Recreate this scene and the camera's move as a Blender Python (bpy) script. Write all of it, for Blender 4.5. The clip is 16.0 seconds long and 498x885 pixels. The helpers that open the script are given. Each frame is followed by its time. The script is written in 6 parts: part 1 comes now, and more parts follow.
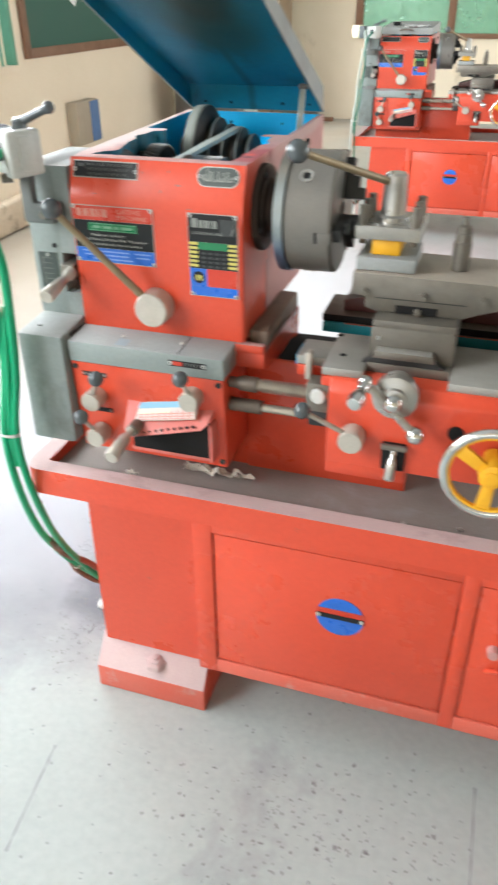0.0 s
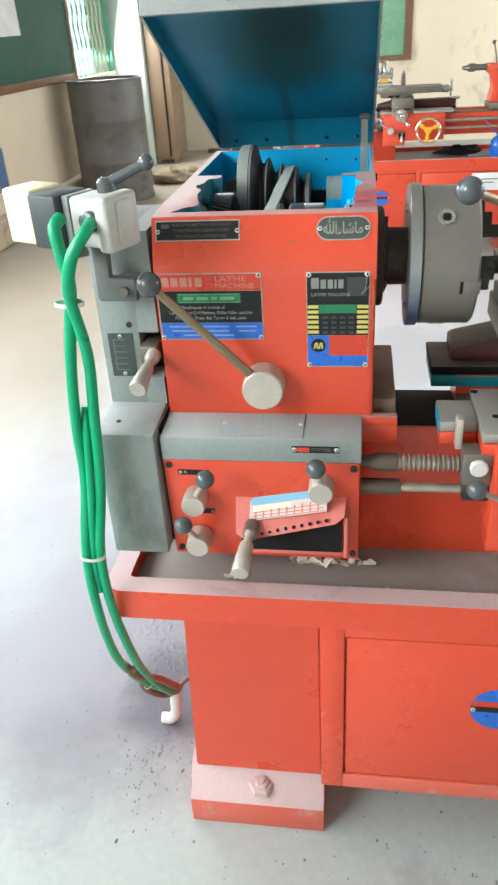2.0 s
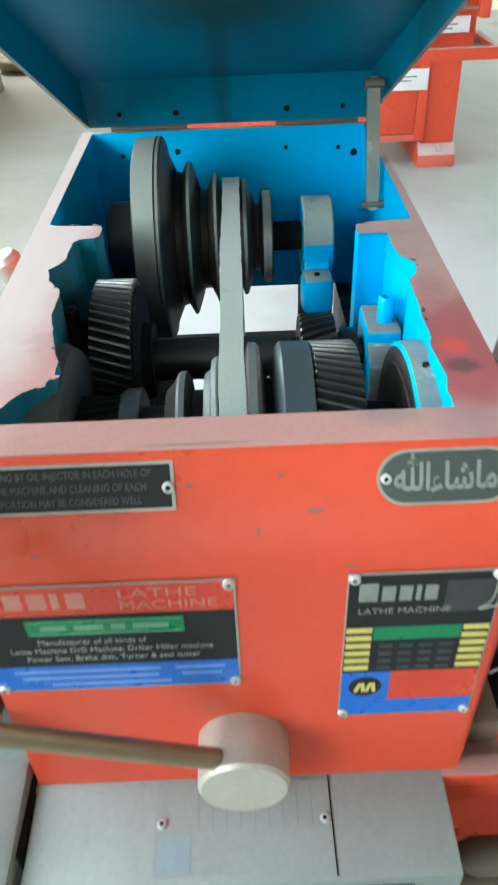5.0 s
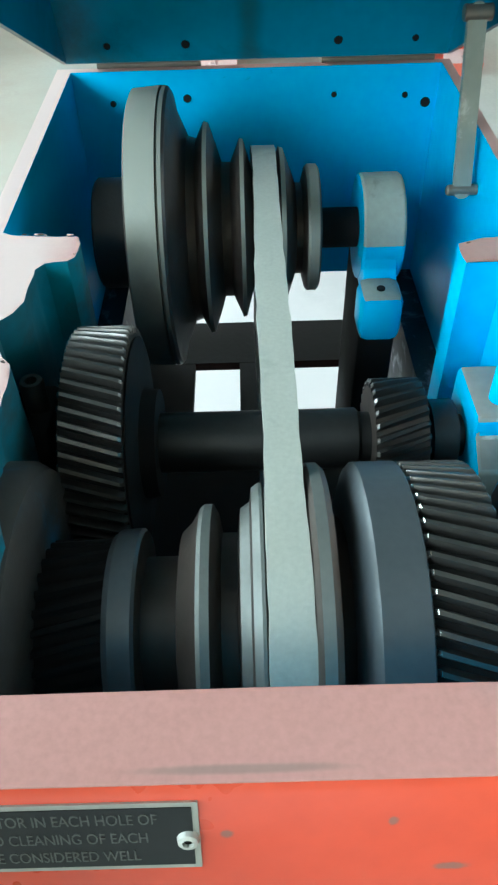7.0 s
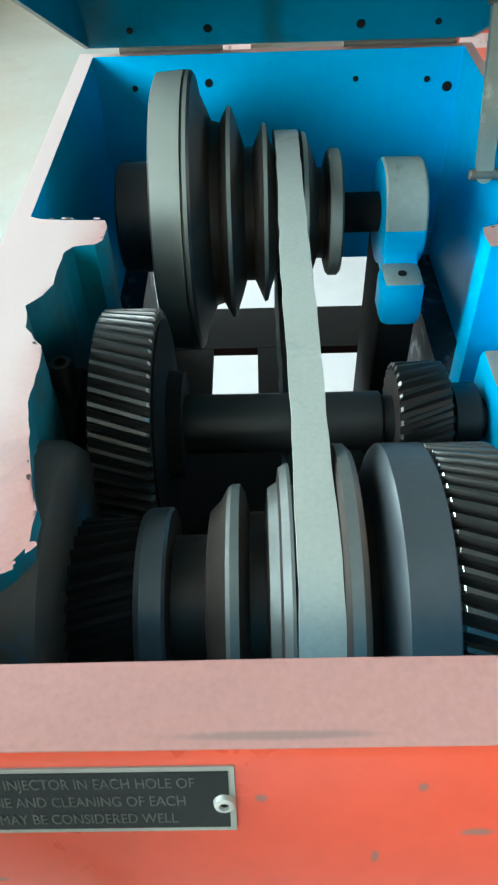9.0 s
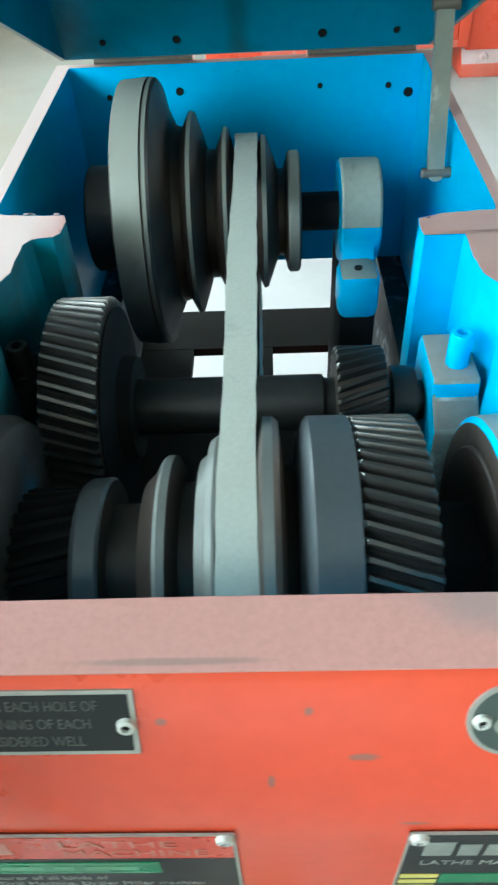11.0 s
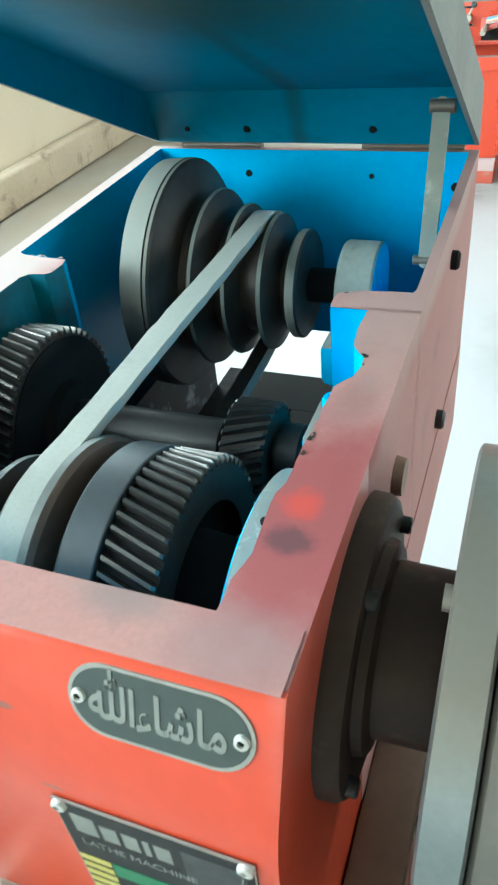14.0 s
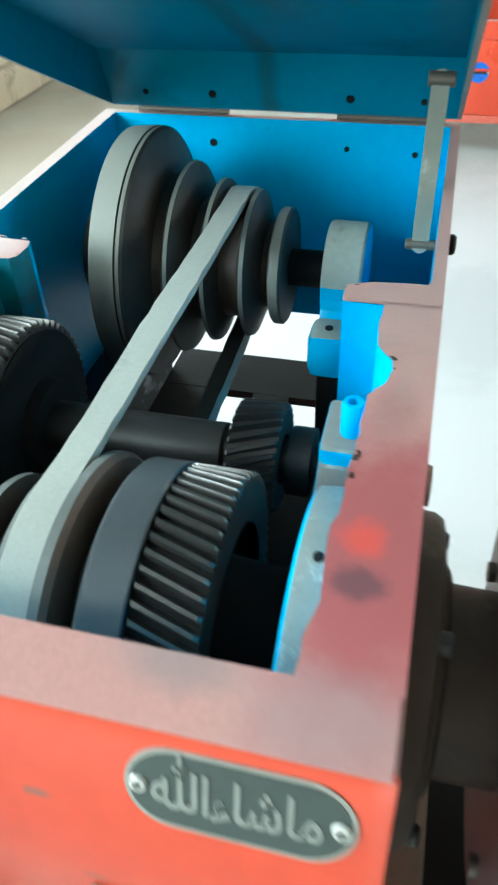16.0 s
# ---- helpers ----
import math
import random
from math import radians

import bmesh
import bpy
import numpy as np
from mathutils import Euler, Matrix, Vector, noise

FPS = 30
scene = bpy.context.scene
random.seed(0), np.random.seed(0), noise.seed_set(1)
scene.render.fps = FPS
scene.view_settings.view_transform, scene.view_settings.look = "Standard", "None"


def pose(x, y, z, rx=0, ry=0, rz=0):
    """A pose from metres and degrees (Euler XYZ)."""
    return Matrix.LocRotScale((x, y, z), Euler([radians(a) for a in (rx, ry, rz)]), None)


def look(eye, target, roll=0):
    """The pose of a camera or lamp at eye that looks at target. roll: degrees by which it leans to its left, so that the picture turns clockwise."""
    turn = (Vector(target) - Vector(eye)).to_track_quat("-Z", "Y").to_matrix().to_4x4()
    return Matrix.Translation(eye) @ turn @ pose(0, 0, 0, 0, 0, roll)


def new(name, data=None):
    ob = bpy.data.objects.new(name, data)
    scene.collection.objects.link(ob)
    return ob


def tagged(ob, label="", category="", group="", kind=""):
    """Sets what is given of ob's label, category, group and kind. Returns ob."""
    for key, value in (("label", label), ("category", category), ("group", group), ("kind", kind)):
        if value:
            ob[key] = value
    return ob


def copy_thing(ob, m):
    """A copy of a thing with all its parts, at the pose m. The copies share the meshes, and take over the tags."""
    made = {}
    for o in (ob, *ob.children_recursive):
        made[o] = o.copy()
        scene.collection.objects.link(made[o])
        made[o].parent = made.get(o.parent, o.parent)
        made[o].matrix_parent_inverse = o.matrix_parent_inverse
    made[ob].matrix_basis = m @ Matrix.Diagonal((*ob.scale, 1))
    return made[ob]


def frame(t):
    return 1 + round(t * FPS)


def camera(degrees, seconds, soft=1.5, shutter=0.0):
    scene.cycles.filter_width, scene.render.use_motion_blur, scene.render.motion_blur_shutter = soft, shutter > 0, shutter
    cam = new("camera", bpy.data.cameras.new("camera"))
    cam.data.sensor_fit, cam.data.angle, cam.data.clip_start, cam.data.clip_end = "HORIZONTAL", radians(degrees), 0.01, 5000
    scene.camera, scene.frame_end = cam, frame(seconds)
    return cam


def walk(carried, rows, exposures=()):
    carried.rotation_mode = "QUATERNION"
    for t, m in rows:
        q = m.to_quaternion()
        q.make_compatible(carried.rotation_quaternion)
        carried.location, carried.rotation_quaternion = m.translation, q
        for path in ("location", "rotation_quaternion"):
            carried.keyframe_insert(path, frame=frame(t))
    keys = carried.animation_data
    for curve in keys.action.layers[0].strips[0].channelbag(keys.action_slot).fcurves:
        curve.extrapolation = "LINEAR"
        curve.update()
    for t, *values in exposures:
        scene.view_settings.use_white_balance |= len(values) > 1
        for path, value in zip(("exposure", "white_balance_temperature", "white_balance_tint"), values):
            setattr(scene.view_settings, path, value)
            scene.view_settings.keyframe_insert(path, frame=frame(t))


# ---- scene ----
cam = camera(37.7, 16.0, 2.4, 0.5)
PATH = [
    (0, (0.409, -1.256, 1.57), (-0.115, 0.365, 0.522), -0.5),
    (0.5, (0.293, -1.216, 1.563), (-0.345, 0.384, 0.547), -2.3),
    (1, (0.201, -1.157, 1.564), (-0.384, 0.493, 0.598), -1.7),
    (1.5, (0.104, -1.128, 1.571), (-0.309, 0.57, 0.598), -2.5),
    (2, (-0.031, -1.097, 1.563), (-0.322, 0.616, 0.571), -3.7),
    (2.5, (-0.085, -1.009, 1.557), (-0.295, 0.704, 0.546), -2.6),
    (3, (-0.087, -0.855, 1.571), (-0.343, 0.845, 0.548), -2.8),
    (3.5, (-0.077, -0.717, 1.555), (-0.302, 0.954, 0.48), -2.3),
    (4, (-0.138, -0.542, 1.559), (-0.26, 1.109, 0.436), -2.3),
    (4.2, (-0.167, -0.484, 1.567), (-0.235, 1.171, 0.445), -2.6),
    (4.5, (-0.178, -0.416, 1.573), (-0.172, 1.212, 0.412), -2.1),
    (4.7, (-0.169, -0.367, 1.575), (-0.167, 1.235, 0.376), -2.3),
    (7, (-0.194, -0.057, 1.545), (-0.198, 1.351, 0.124), -1.7),
    (7.5, (-0.202, -0.055, 1.545), (-0.199, 1.336, 0.107), -1.2),
    (8, (-0.206, -0.051, 1.546), (-0.209, 1.332, 0.101), -1.3),
    (10.3, (-0.186, -0.089, 1.547), (-0.246, 1.316, 0.124), -3.1),
    (10.5, (-0.182, -0.091, 1.545), (-0.239, 1.319, 0.128), -3.2),
    (11, (-0.162, -0.096, 1.546), (-0.229, 1.32, 0.136), -3.4),
    (11.5, (-0.126, -0.094, 1.544), (-0.268, 1.365, 0.183), -2.4),
    (12, (-0.126, -0.093, 1.539), (-0.241, 1.377, 0.187), -0.1),
    (12.5, (-0.103, -0.095, 1.538), (-0.323, 1.424, 0.255), 0.4),
    (13, (-0.023, -0.079, 1.537), (-0.452, 1.392, 0.252), -1.4),
    (13.5, (0.018, -0.089, 1.541), (-0.576, 1.361, 0.297), -4.7),
    (14, (0.053, -0.112, 1.544), (-0.592, 1.34, 0.328), -6.5),
    (14.5, (0.052, -0.151, 1.554), (-0.501, 1.348, 0.351), -5.5),
    (15, (0.037, -0.163, 1.549), (-0.442, 1.333, 0.311), -4.1),
    (15.5, (0.037, -0.147, 1.552), (-0.472, 1.346, 0.323), -3.8),
    (16, (-0.019, -0.082, 1.543), (-0.426, 1.377, 0.236), -2.4),
]
EXPO = ((0, -0.66, 6250, 9), (1.5, -0.73, 6200, 7), (3.5, -0.82, 6100, 5), (4.7, -0.80, 5850, -1), (7.0, -0.73, 5650, -8), (12.0, -0.66, 5650, -9), (16.0, -0.56, 5700, -8))
walk(cam, [(t, look(eye, target, roll)) for t, eye, target, roll in PATH], EXPO)
# ---------------------------------------------------------------- light
world = bpy.data.worlds.new("world")
scene.world = world
world.use_nodes = True
wn = world.node_tree
sky = wn.nodes.new("ShaderNodeTexSky")
sky.sky_type, sky.sun_disc = "NISHITA", False
sky.sun_elevation, sky.sun_rotation = radians(50), radians(250)
wn.links.new(sky.outputs[0], wn.nodes["Background"].inputs[0])
wn.nodes["Background"].inputs[1].default_value = 0.25

sun = new("sun", bpy.data.lights.new("sun", "SUN"))
sun.data.energy, sun.data.angle, sun.data.color = 0.8, radians(12), (1.0, 0.95, 0.88)
sun.matrix_world = look((-6, -4, 9), (0, 0, 0))


def daylight_lamp(name, place, aim, w, h, watts, color=(1.0, 0.98, 0.95)):
    lamp = bpy.data.lights.new(name, "AREA")
    lamp.shape, lamp.size, lamp.size_y, lamp.energy, lamp.color = "RECTANGLE", w, h, watts, color
    ob = new(name, lamp)
    ob.matrix_world = look(place, aim)
    return ob


daylight_lamp("window_daylight", (-3.02, -2.55, 2.80), (-0.2, 0.4, 1.2), 1.9, 1.7, 330, (0.97, 0.99, 1.0))
daylight_lamp("window_daylight", (-3.02, -0.1, 2.60), (1.2, 0.7, 0.6), 1.3, 2.0, 190, (0.97, 0.99, 1.0))
daylight_lamp("window_daylight", (-3.02, 3.0, 1.95), (2.0, 2.0, 0.6), 2.3, 1.6, 335, (0.97, 0.99, 1.0))
daylight_lamp("window_daylight", (-3.02, 8.2, 1.95), (2.0, 8.0, 0.6), 1.4, 1.4, 170)
# unseen low opening, added as fill on the lathe's front
daylight_lamp("window_daylight", (-1.0, -3.82, 0.72), (-0.2, 1.0, 0.6), 3.6, 1.1, 35, (0.97, 0.99, 1.0))
# unseen window, added to brighten the rear wall
daylight_lamp("window_daylight", (5.85, 8.0, 2.0), (0.5, 10.0, 1.6), 2.6, 1.8, 360)
daylight_lamp("window_daylight", (5.85, 3.0, 2.0), (0.0, 3.2, 0.3), 6.5, 1.8, 260, (0.97, 0.99, 1.0))

# ---------------------------------------------------------------- materials


def material(name, base, other=None, rough=0.5, metal=0.0, scale=12.0, fine=180.0, bump=0.05, spread=0.5, coat=0.0, rough_var=0.15, island=0.0, grime=None, grime_amount=0.0, grime_scale=4.0):
    m = bpy.data.materials.new(name)
    m.use_nodes = True
    nt = m.node_tree
    n, l = nt.nodes, nt.links
    b = n["Principled BSDF"]
    other = other or tuple(c * 0.8 for c in base)
    tc = n.new("ShaderNodeTexCoord")
    big = n.new("ShaderNodeTexNoise")
    big.inputs["Scale"].default_value, big.inputs["Detail"].default_value, big.inputs["Roughness"].default_value = scale, 6, 0.6
    small = n.new("ShaderNodeTexNoise")
    small.inputs["Scale"].default_value, small.inputs["Detail"].default_value = fine, 4
    l.new(tc.outputs["Object"], big.inputs["Vector"])
    l.new(tc.outputs["Object"], small.inputs["Vector"])
    ramp = n.new("ShaderNodeMapRange")
    ramp.inputs["From Min"].default_value, ramp.inputs["From Max"].default_value = 0.5 - 0.25 / max(spread, 0.05) * 0.5, 0.5 + 0.25 / max(spread, 0.05) * 0.5
    l.new(big.outputs["Fac"], ramp.inputs["Value"])
    mix = n.new("ShaderNodeMix")
    mix.data_type = "RGBA"
    mix.inputs["A"].default_value, mix.inputs["B"].default_value = (*base, 1), (*other, 1)
    l.new(ramp.outputs["Result"], mix.inputs["Factor"])
    color = mix.outputs["Result"]
    mul = n.new("ShaderNodeMix")
    mul.data_type, mul.blend_type = "RGBA", "OVERLAY"
    mul.inputs["Factor"].default_value = 0.13
    l.new(color, mul.inputs["A"])
    l.new(small.outputs["Fac"], mul.inputs["B"])
    color = mul.outputs["Result"]
    if grime:
        g = n.new("ShaderNodeTexNoise")
        g.inputs["Scale"].default_value, g.inputs["Detail"].default_value, g.inputs["Roughness"].default_value, g.inputs["Distortion"].default_value = grime_scale, 9, 0.68, 0.4
        l.new(tc.outputs["Object"], g.inputs["Vector"])
        gr = n.new("ShaderNodeMapRange")
        gr.inputs["From Min"].default_value, gr.inputs["From Max"].default_value = 0.60 - 0.25 * grime_amount, 0.72
        l.new(g.outputs["Fac"], gr.inputs["Value"])
        gm = n.new("ShaderNodeMix")
        gm.data_type = "RGBA"
        gm.inputs["B"].default_value = (*grime, 1)
        l.new(gr.outputs["Result"], gm.inputs["Factor"])
        l.new(color, gm.inputs["A"])
        color = gm.outputs["Result"]
    if island:
        oi = n.new("ShaderNodeObjectInfo")
        hv = n.new("ShaderNodeHueSaturation")
        mr = n.new("ShaderNodeMapRange")
        mr.inputs["To Min"].default_value, mr.inputs["To Max"].default_value = 1 - island, 1 + island
        l.new(oi.outputs["Random"], mr.inputs["Value"])
        l.new(mr.outputs["Result"], hv.inputs["Value"])
        l.new(color, hv.inputs["Color"])
        color = hv.outputs["Color"]
    l.new(color, b.inputs["Base Color"])
    rr = n.new("ShaderNodeMapRange")
    rr.inputs["To Min"].default_value, rr.inputs["To Max"].default_value = max(0.03, rough - rough_var), min(1, rough + rough_var)
    l.new(big.outputs["Fac"], rr.inputs["Value"])
    l.new(rr.outputs["Result"], b.inputs["Roughness"])
    b.inputs["Metallic"].default_value = metal
    b.inputs["Coat Weight"].default_value = coat
    b.inputs["Coat Roughness"].default_value = 0.15
    if bump:
        bp = n.new("ShaderNodeBump")
        bp.inputs["Strength"].default_value, bp.inputs["Distance"].default_value = bump, 0.002
        l.new(small.outputs["Fac"], bp.inputs["Height"])
        l.new(bp.outputs["Normal"], b.inputs["Normal"])
    return m


def tint_patch(m, center, size, color, soft=0.5, strength=1.0, wobble=0.25, scale=3.0):
    """A tinted patch of its own shape, round a point of the thing, with an uneven rim."""
    n, l = m.node_tree.nodes, m.node_tree.links
    b = n["Principled BSDF"]
    old = b.inputs["Base Color"].links[0].from_socket
    tc, mp, ln, nz = n.new("ShaderNodeTexCoord"), n.new("ShaderNodeMapping"), n.new("ShaderNodeVectorMath"), n.new("ShaderNodeTexNoise")
    mp.vector_type = "TEXTURE"
    mp.inputs["Location"].default_value, mp.inputs["Scale"].default_value = center, size
    ln.operation = "LENGTH"
    nz.inputs["Scale"].default_value, nz.inputs["Detail"].default_value, nz.inputs["Roughness"].default_value = scale, 8, 0.65
    l.new(tc.outputs["Object"], mp.inputs["Vector"])
    l.new(mp.outputs["Vector"], ln.inputs[0])
    l.new(tc.outputs["Object"], nz.inputs["Vector"])
    ad = n.new("ShaderNodeMath")
    ad.operation = "MULTIPLY_ADD"
    ad.inputs[1].default_value = wobble * 4
    l.new(nz.outputs["Fac"], ad.inputs[0])
    l.new(ln.outputs["Value"], ad.inputs[2])
    mr = n.new("ShaderNodeMapRange")
    mr.interpolation_type = "SMOOTHSTEP"
    mr.inputs["From Min"].default_value, mr.inputs["From Max"].default_value = 1 + wobble * 2 - soft, 1 + wobble * 2 + soft
    mr.inputs["To Min"].default_value, mr.inputs["To Max"].default_value = strength, 0.0
    l.new(ad.outputs[0], mr.inputs["Value"])
    mx = n.new("ShaderNodeMix")
    mx.data_type = "RGBA"
    mx.inputs["B"].default_value = (*color, 1)
    l.new(mr.outputs["Result"], mx.inputs["Factor"])
    l.new(old, mx.inputs["A"])
    l.new(mx.outputs["Result"], b.inputs["Base Color"])


RED = material("red enamel paint", (0.63, 0.072, 0.031), (0.57, 0.060, 0.026), rough=0.30, scale=3, fine=90, bump=0.05, grime=(0.40, 0.085, 0.05), grime_amount=-0.28, grime_scale=26)
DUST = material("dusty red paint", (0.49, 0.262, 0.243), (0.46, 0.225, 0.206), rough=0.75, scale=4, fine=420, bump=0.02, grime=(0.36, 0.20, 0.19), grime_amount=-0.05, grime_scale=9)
GREY = material("grey machine paint", (0.25, 0.285, 0.275), (0.20, 0.235, 0.228), rough=0.42, scale=5, fine=130, bump=0.07, grime=(0.12, 0.13, 0.125), grime_amount=0.1)
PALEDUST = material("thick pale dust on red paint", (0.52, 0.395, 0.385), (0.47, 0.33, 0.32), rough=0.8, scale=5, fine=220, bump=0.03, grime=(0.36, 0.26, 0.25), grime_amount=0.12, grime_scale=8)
TAN = material("tan dust on steel", (0.33, 0.285, 0.235), (0.26, 0.225, 0.185), rough=0.7, scale=9, fine=200, bump=0.05)
TABLE = material("yellowed printed plate", (0.62, 0.55, 0.50), (0.54, 0.46, 0.42), rough=0.45, scale=30, bump=0.0)
TANGREY = material("grey-tan dust on a ledge", (0.27, 0.262, 0.235), (0.21, 0.205, 0.185), rough=0.7, scale=18, fine=220, bump=0.06)
ROSE = material("red paint dulled with floor dust", (0.60, 0.095, 0.055), (0.55, 0.14, 0.10), rough=0.55, scale=7, fine=200, bump=0.04, grime=(0.50, 0.27, 0.23), grime_amount=0.1, grime_scale=12)
GREYTOP = material("paler grey paint", (0.31, 0.325, 0.318), (0.25, 0.265, 0.26), rough=0.7, scale=8, fine=200, bump=0.04, grime=(0.22, 0.23, 0.22), grime_amount=0.15)
BLUE = material("sky blue paint", (0.008, 0.47, 0.83), (0.007, 0.40, 0.76), rough=0.38, scale=7, fine=110, bump=0.08, grime=(0.01, 0.13, 0.27), grime_amount=-0.22, grime_scale=11)
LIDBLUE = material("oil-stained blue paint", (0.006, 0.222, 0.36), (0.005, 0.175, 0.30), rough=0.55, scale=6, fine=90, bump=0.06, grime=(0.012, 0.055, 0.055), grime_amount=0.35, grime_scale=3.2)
IRON = material("dark oily cast iron", (0.036, 0.037, 0.037), (0.020, 0.021, 0.021), rough=0.42, metal=0.35, scale=20, fine=260, bump=0.12)
PULLEY = material("oily pulley iron, paler above for dust and top light", (0.085, 0.088, 0.080), (0.055, 0.057, 0.052), rough=0.6, metal=0.1, scale=16, fine=240, bump=0.08)
DUSTIRON = material("grey dusty pulley iron", (0.165, 0.18, 0.172), (0.115, 0.128, 0.122), rough=0.5, metal=0.3, scale=16, fine=240, bump=0.08)
# for black parts, and for shade inside holes, slots and the headstock
BLACK = material("flat black", (0.006, 0.006, 0.007), (0.010, 0.0095, 0.009), rough=0.8, scale=18, fine=160, bump=0.15)
GEAR = material("oily gear steel", (0.17, 0.168, 0.16), (0.085, 0.084, 0.080), rough=0.36, metal=0.85, scale=30, fine=300, bump=0.05)
STEEL = material("bright machined steel", (0.50, 0.49, 0.46), (0.38, 0.37, 0.345), rough=0.3, metal=0.8, scale=24, fine=320, bump=0.05)
CHROME = material("polished steel", (0.72, 0.72, 0.71), (0.62, 0.62, 0.61), rough=0.16, metal=1.0, scale=20, fine=200, bump=0.02, rough_var=0.06)
DULL = material("dull grey steel", (0.19, 0.173, 0.145), (0.135, 0.123, 0.104), rough=0.45, metal=0.5, scale=18, fine=280, bump=0.08)
CHUCK = material("grey chuck iron", (0.195, 0.184, 0.163), (0.150, 0.141, 0.126), rough=0.42, metal=0.35, scale=10, fine=260, bump=0.06)
ALU = material("satin aluminium knob", (0.52, 0.48, 0.42), (0.42, 0.39, 0.335), rough=0.42, metal=0.35, scale=22, fine=260, bump=0.04)
BRASS = material("tarnished lever rod", (0.33, 0.26, 0.16), (0.24, 0.19, 0.12), rough=0.4, metal=0.5, scale=30, fine=240, bump=0.05)
BALL = material("dark grey plastic ball", (0.080, 0.094, 0.10), (0.066, 0.078, 0.083), rough=0.22, scale=30, bump=0.0, rough_var=0.05)
BELT = material("canvas drive belt", (0.42, 0.445, 0.405), (0.35, 0.372, 0.338), rough=0.5, scale=9, fine=420, bump=0.05, grime=(0.30, 0.32, 0.29), grime_amount=0.05, grime_scale=30)
SLUDGE = material("tray dirt", (0.22, 0.195, 0.178), (0.28, 0.25, 0.23), rough=0.75, scale=7, fine=160, bump=0.12, grime=(0.30, 0.29, 0.28), grime_amount=0.1)
OLDLEAD = material("faded green lead", (0.010, 0.16, 0.10), (0.008, 0.12, 0.08), rough=0.45, scale=14, fine=90, bump=0.03)
PALELEAD = material("pale grey-green lead", (0.52, 0.58, 0.54), (0.42, 0.50, 0.46), rough=0.45, scale=14, fine=90, bump=0.03)
GREEN = material("green cable sleeve", (0.004, 0.345, 0.155), (0.004, 0.29, 0.13), rough=0.34, scale=14, fine=90, bump=0.03)
DARKCABLE = material("brown cable sleeve", (0.20, 0.115, 0.075), (0.15, 0.085, 0.055), rough=0.5, scale=14, fine=90, bump=0.03)
WHITEPL = material("white plastic", (0.62, 0.62, 0.59), (0.55, 0.55, 0.52), rough=0.45, scale=10, fine=120, bump=0.02)
CREAMPL = material("cream plastic", (0.80, 0.74, 0.52), (0.76, 0.69, 0.46), rough=0.4, scale=6, fine=100, bump=0.02)
BOXGREY = material("light grey switch housing", (0.50, 0.51, 0.48), (0.42, 0.43, 0.40), rough=0.45, scale=12, fine=160, bump=0.05, grime=(0.28, 0.28, 0.26), grime_amount=0.1, grime_scale=16)
BLACKPL = material("black plate", (0.010, 0.011, 0.012), (0.017, 0.018, 0.019), rough=0.42, scale=30, fine=200, bump=0.02)
PLATEBLUE = material("blue printed plate", (0.02, 0.13, 0.55), (0.018, 0.115, 0.48), rough=0.3, scale=30, bump=0.0)
PLATERED = material("red printed plate", (0.55, 0.045, 0.02), (0.5, 0.04, 0.018), rough=0.3, scale=30, bump=0.0)
PLATEGREEN = material("green printed plate", (0.01, 0.19, 0.07), (0.01, 0.16, 0.06), rough=0.3, scale=30, bump=0.0)
PLATEYELLOW = material("yellow printed plate", (0.60, 0.53, 0.13), (0.50, 0.44, 0.11), rough=0.4, scale=30, bump=0.0)
PLATECYAN = material("pale blue printed plate", (0.20, 0.45, 0.62), (0.18, 0.40, 0.56), rough=0.35, scale=30, bump=0.0)
TIN = material("etched tin", (0.42, 0.42, 0.38), (0.31, 0.31, 0.285), rough=0.45, metal=0.5, scale=40, fine=300, bump=0.02)
PLATEGREY = material("dark green-grey plate enamel", (0.055, 0.07, 0.065), (0.045, 0.058, 0.053), rough=0.35, scale=30, bump=0.02)
YELLOW = material("yellow enamel", (0.80, 0.42, 0.015), (0.74, 0.37, 0.012), rough=0.35, scale=10, fine=120, bump=0.04)
TEAL = material("teal painted edge", (0.006, 0.225, 0.27), (0.006, 0.18, 0.22), rough=0.5, scale=10, bump=0.04)
DIMTIN = material("worn plate lettering", (0.20, 0.205, 0.19), (0.12, 0.125, 0.115), rough=0.45, scale=60, bump=0.0)
HOUSING = material("worn pinkish red paint", (0.62, 0.17, 0.14), (0.55, 0.11, 0.085), rough=0.5, scale=14, fine=160, bump=0.05, grime=(0.30, 0.28, 0.25), grime_amount=0.08, grime_scale=30)
SCREWM = material("oily brown lead screw", (0.47, 0.42, 0.35), (0.28, 0.24, 0.195), rough=0.36, metal=0.6, scale=30, fine=240, bump=0.05)
# settled dust and light from above, both put into the pulley's colour
tint_patch(PULLEY, (-0.2, 0.460, 1.375), (0.5, 0.138, 0.138), (0.25, 0.265, 0.235), 0.45, 0.95, 0.14, 30)
tint_patch(LIDBLUE, (-0.165, -0.36, 0.03), (0.085, 0.13, 0.3), (0.010, 0.040, 0.028), 0.6, 0.8, 0.2, 12)
tint_patch(LIDBLUE, (-0.165, -0.49, 0.03), (0.13, 0.17, 0.3), (0.008, 0.060, 0.060), 0.6, 0.7, 0.2, 9)
# small dark patch near the lid's front edge
tint_patch(LIDBLUE, (-0.155, -0.50, 0.03), (0.06, 0.09, 0.3), (0.007, 0.028, 0.020), 0.4, 0.85, 0.16, 12)
tint_patch(LIDBLUE, (-0.185, -0.12, 0.05), (0.010, 0.20, 0.2), (0.010, 0.060, 0.065), 0.6, 0.6, 0.1, 20)
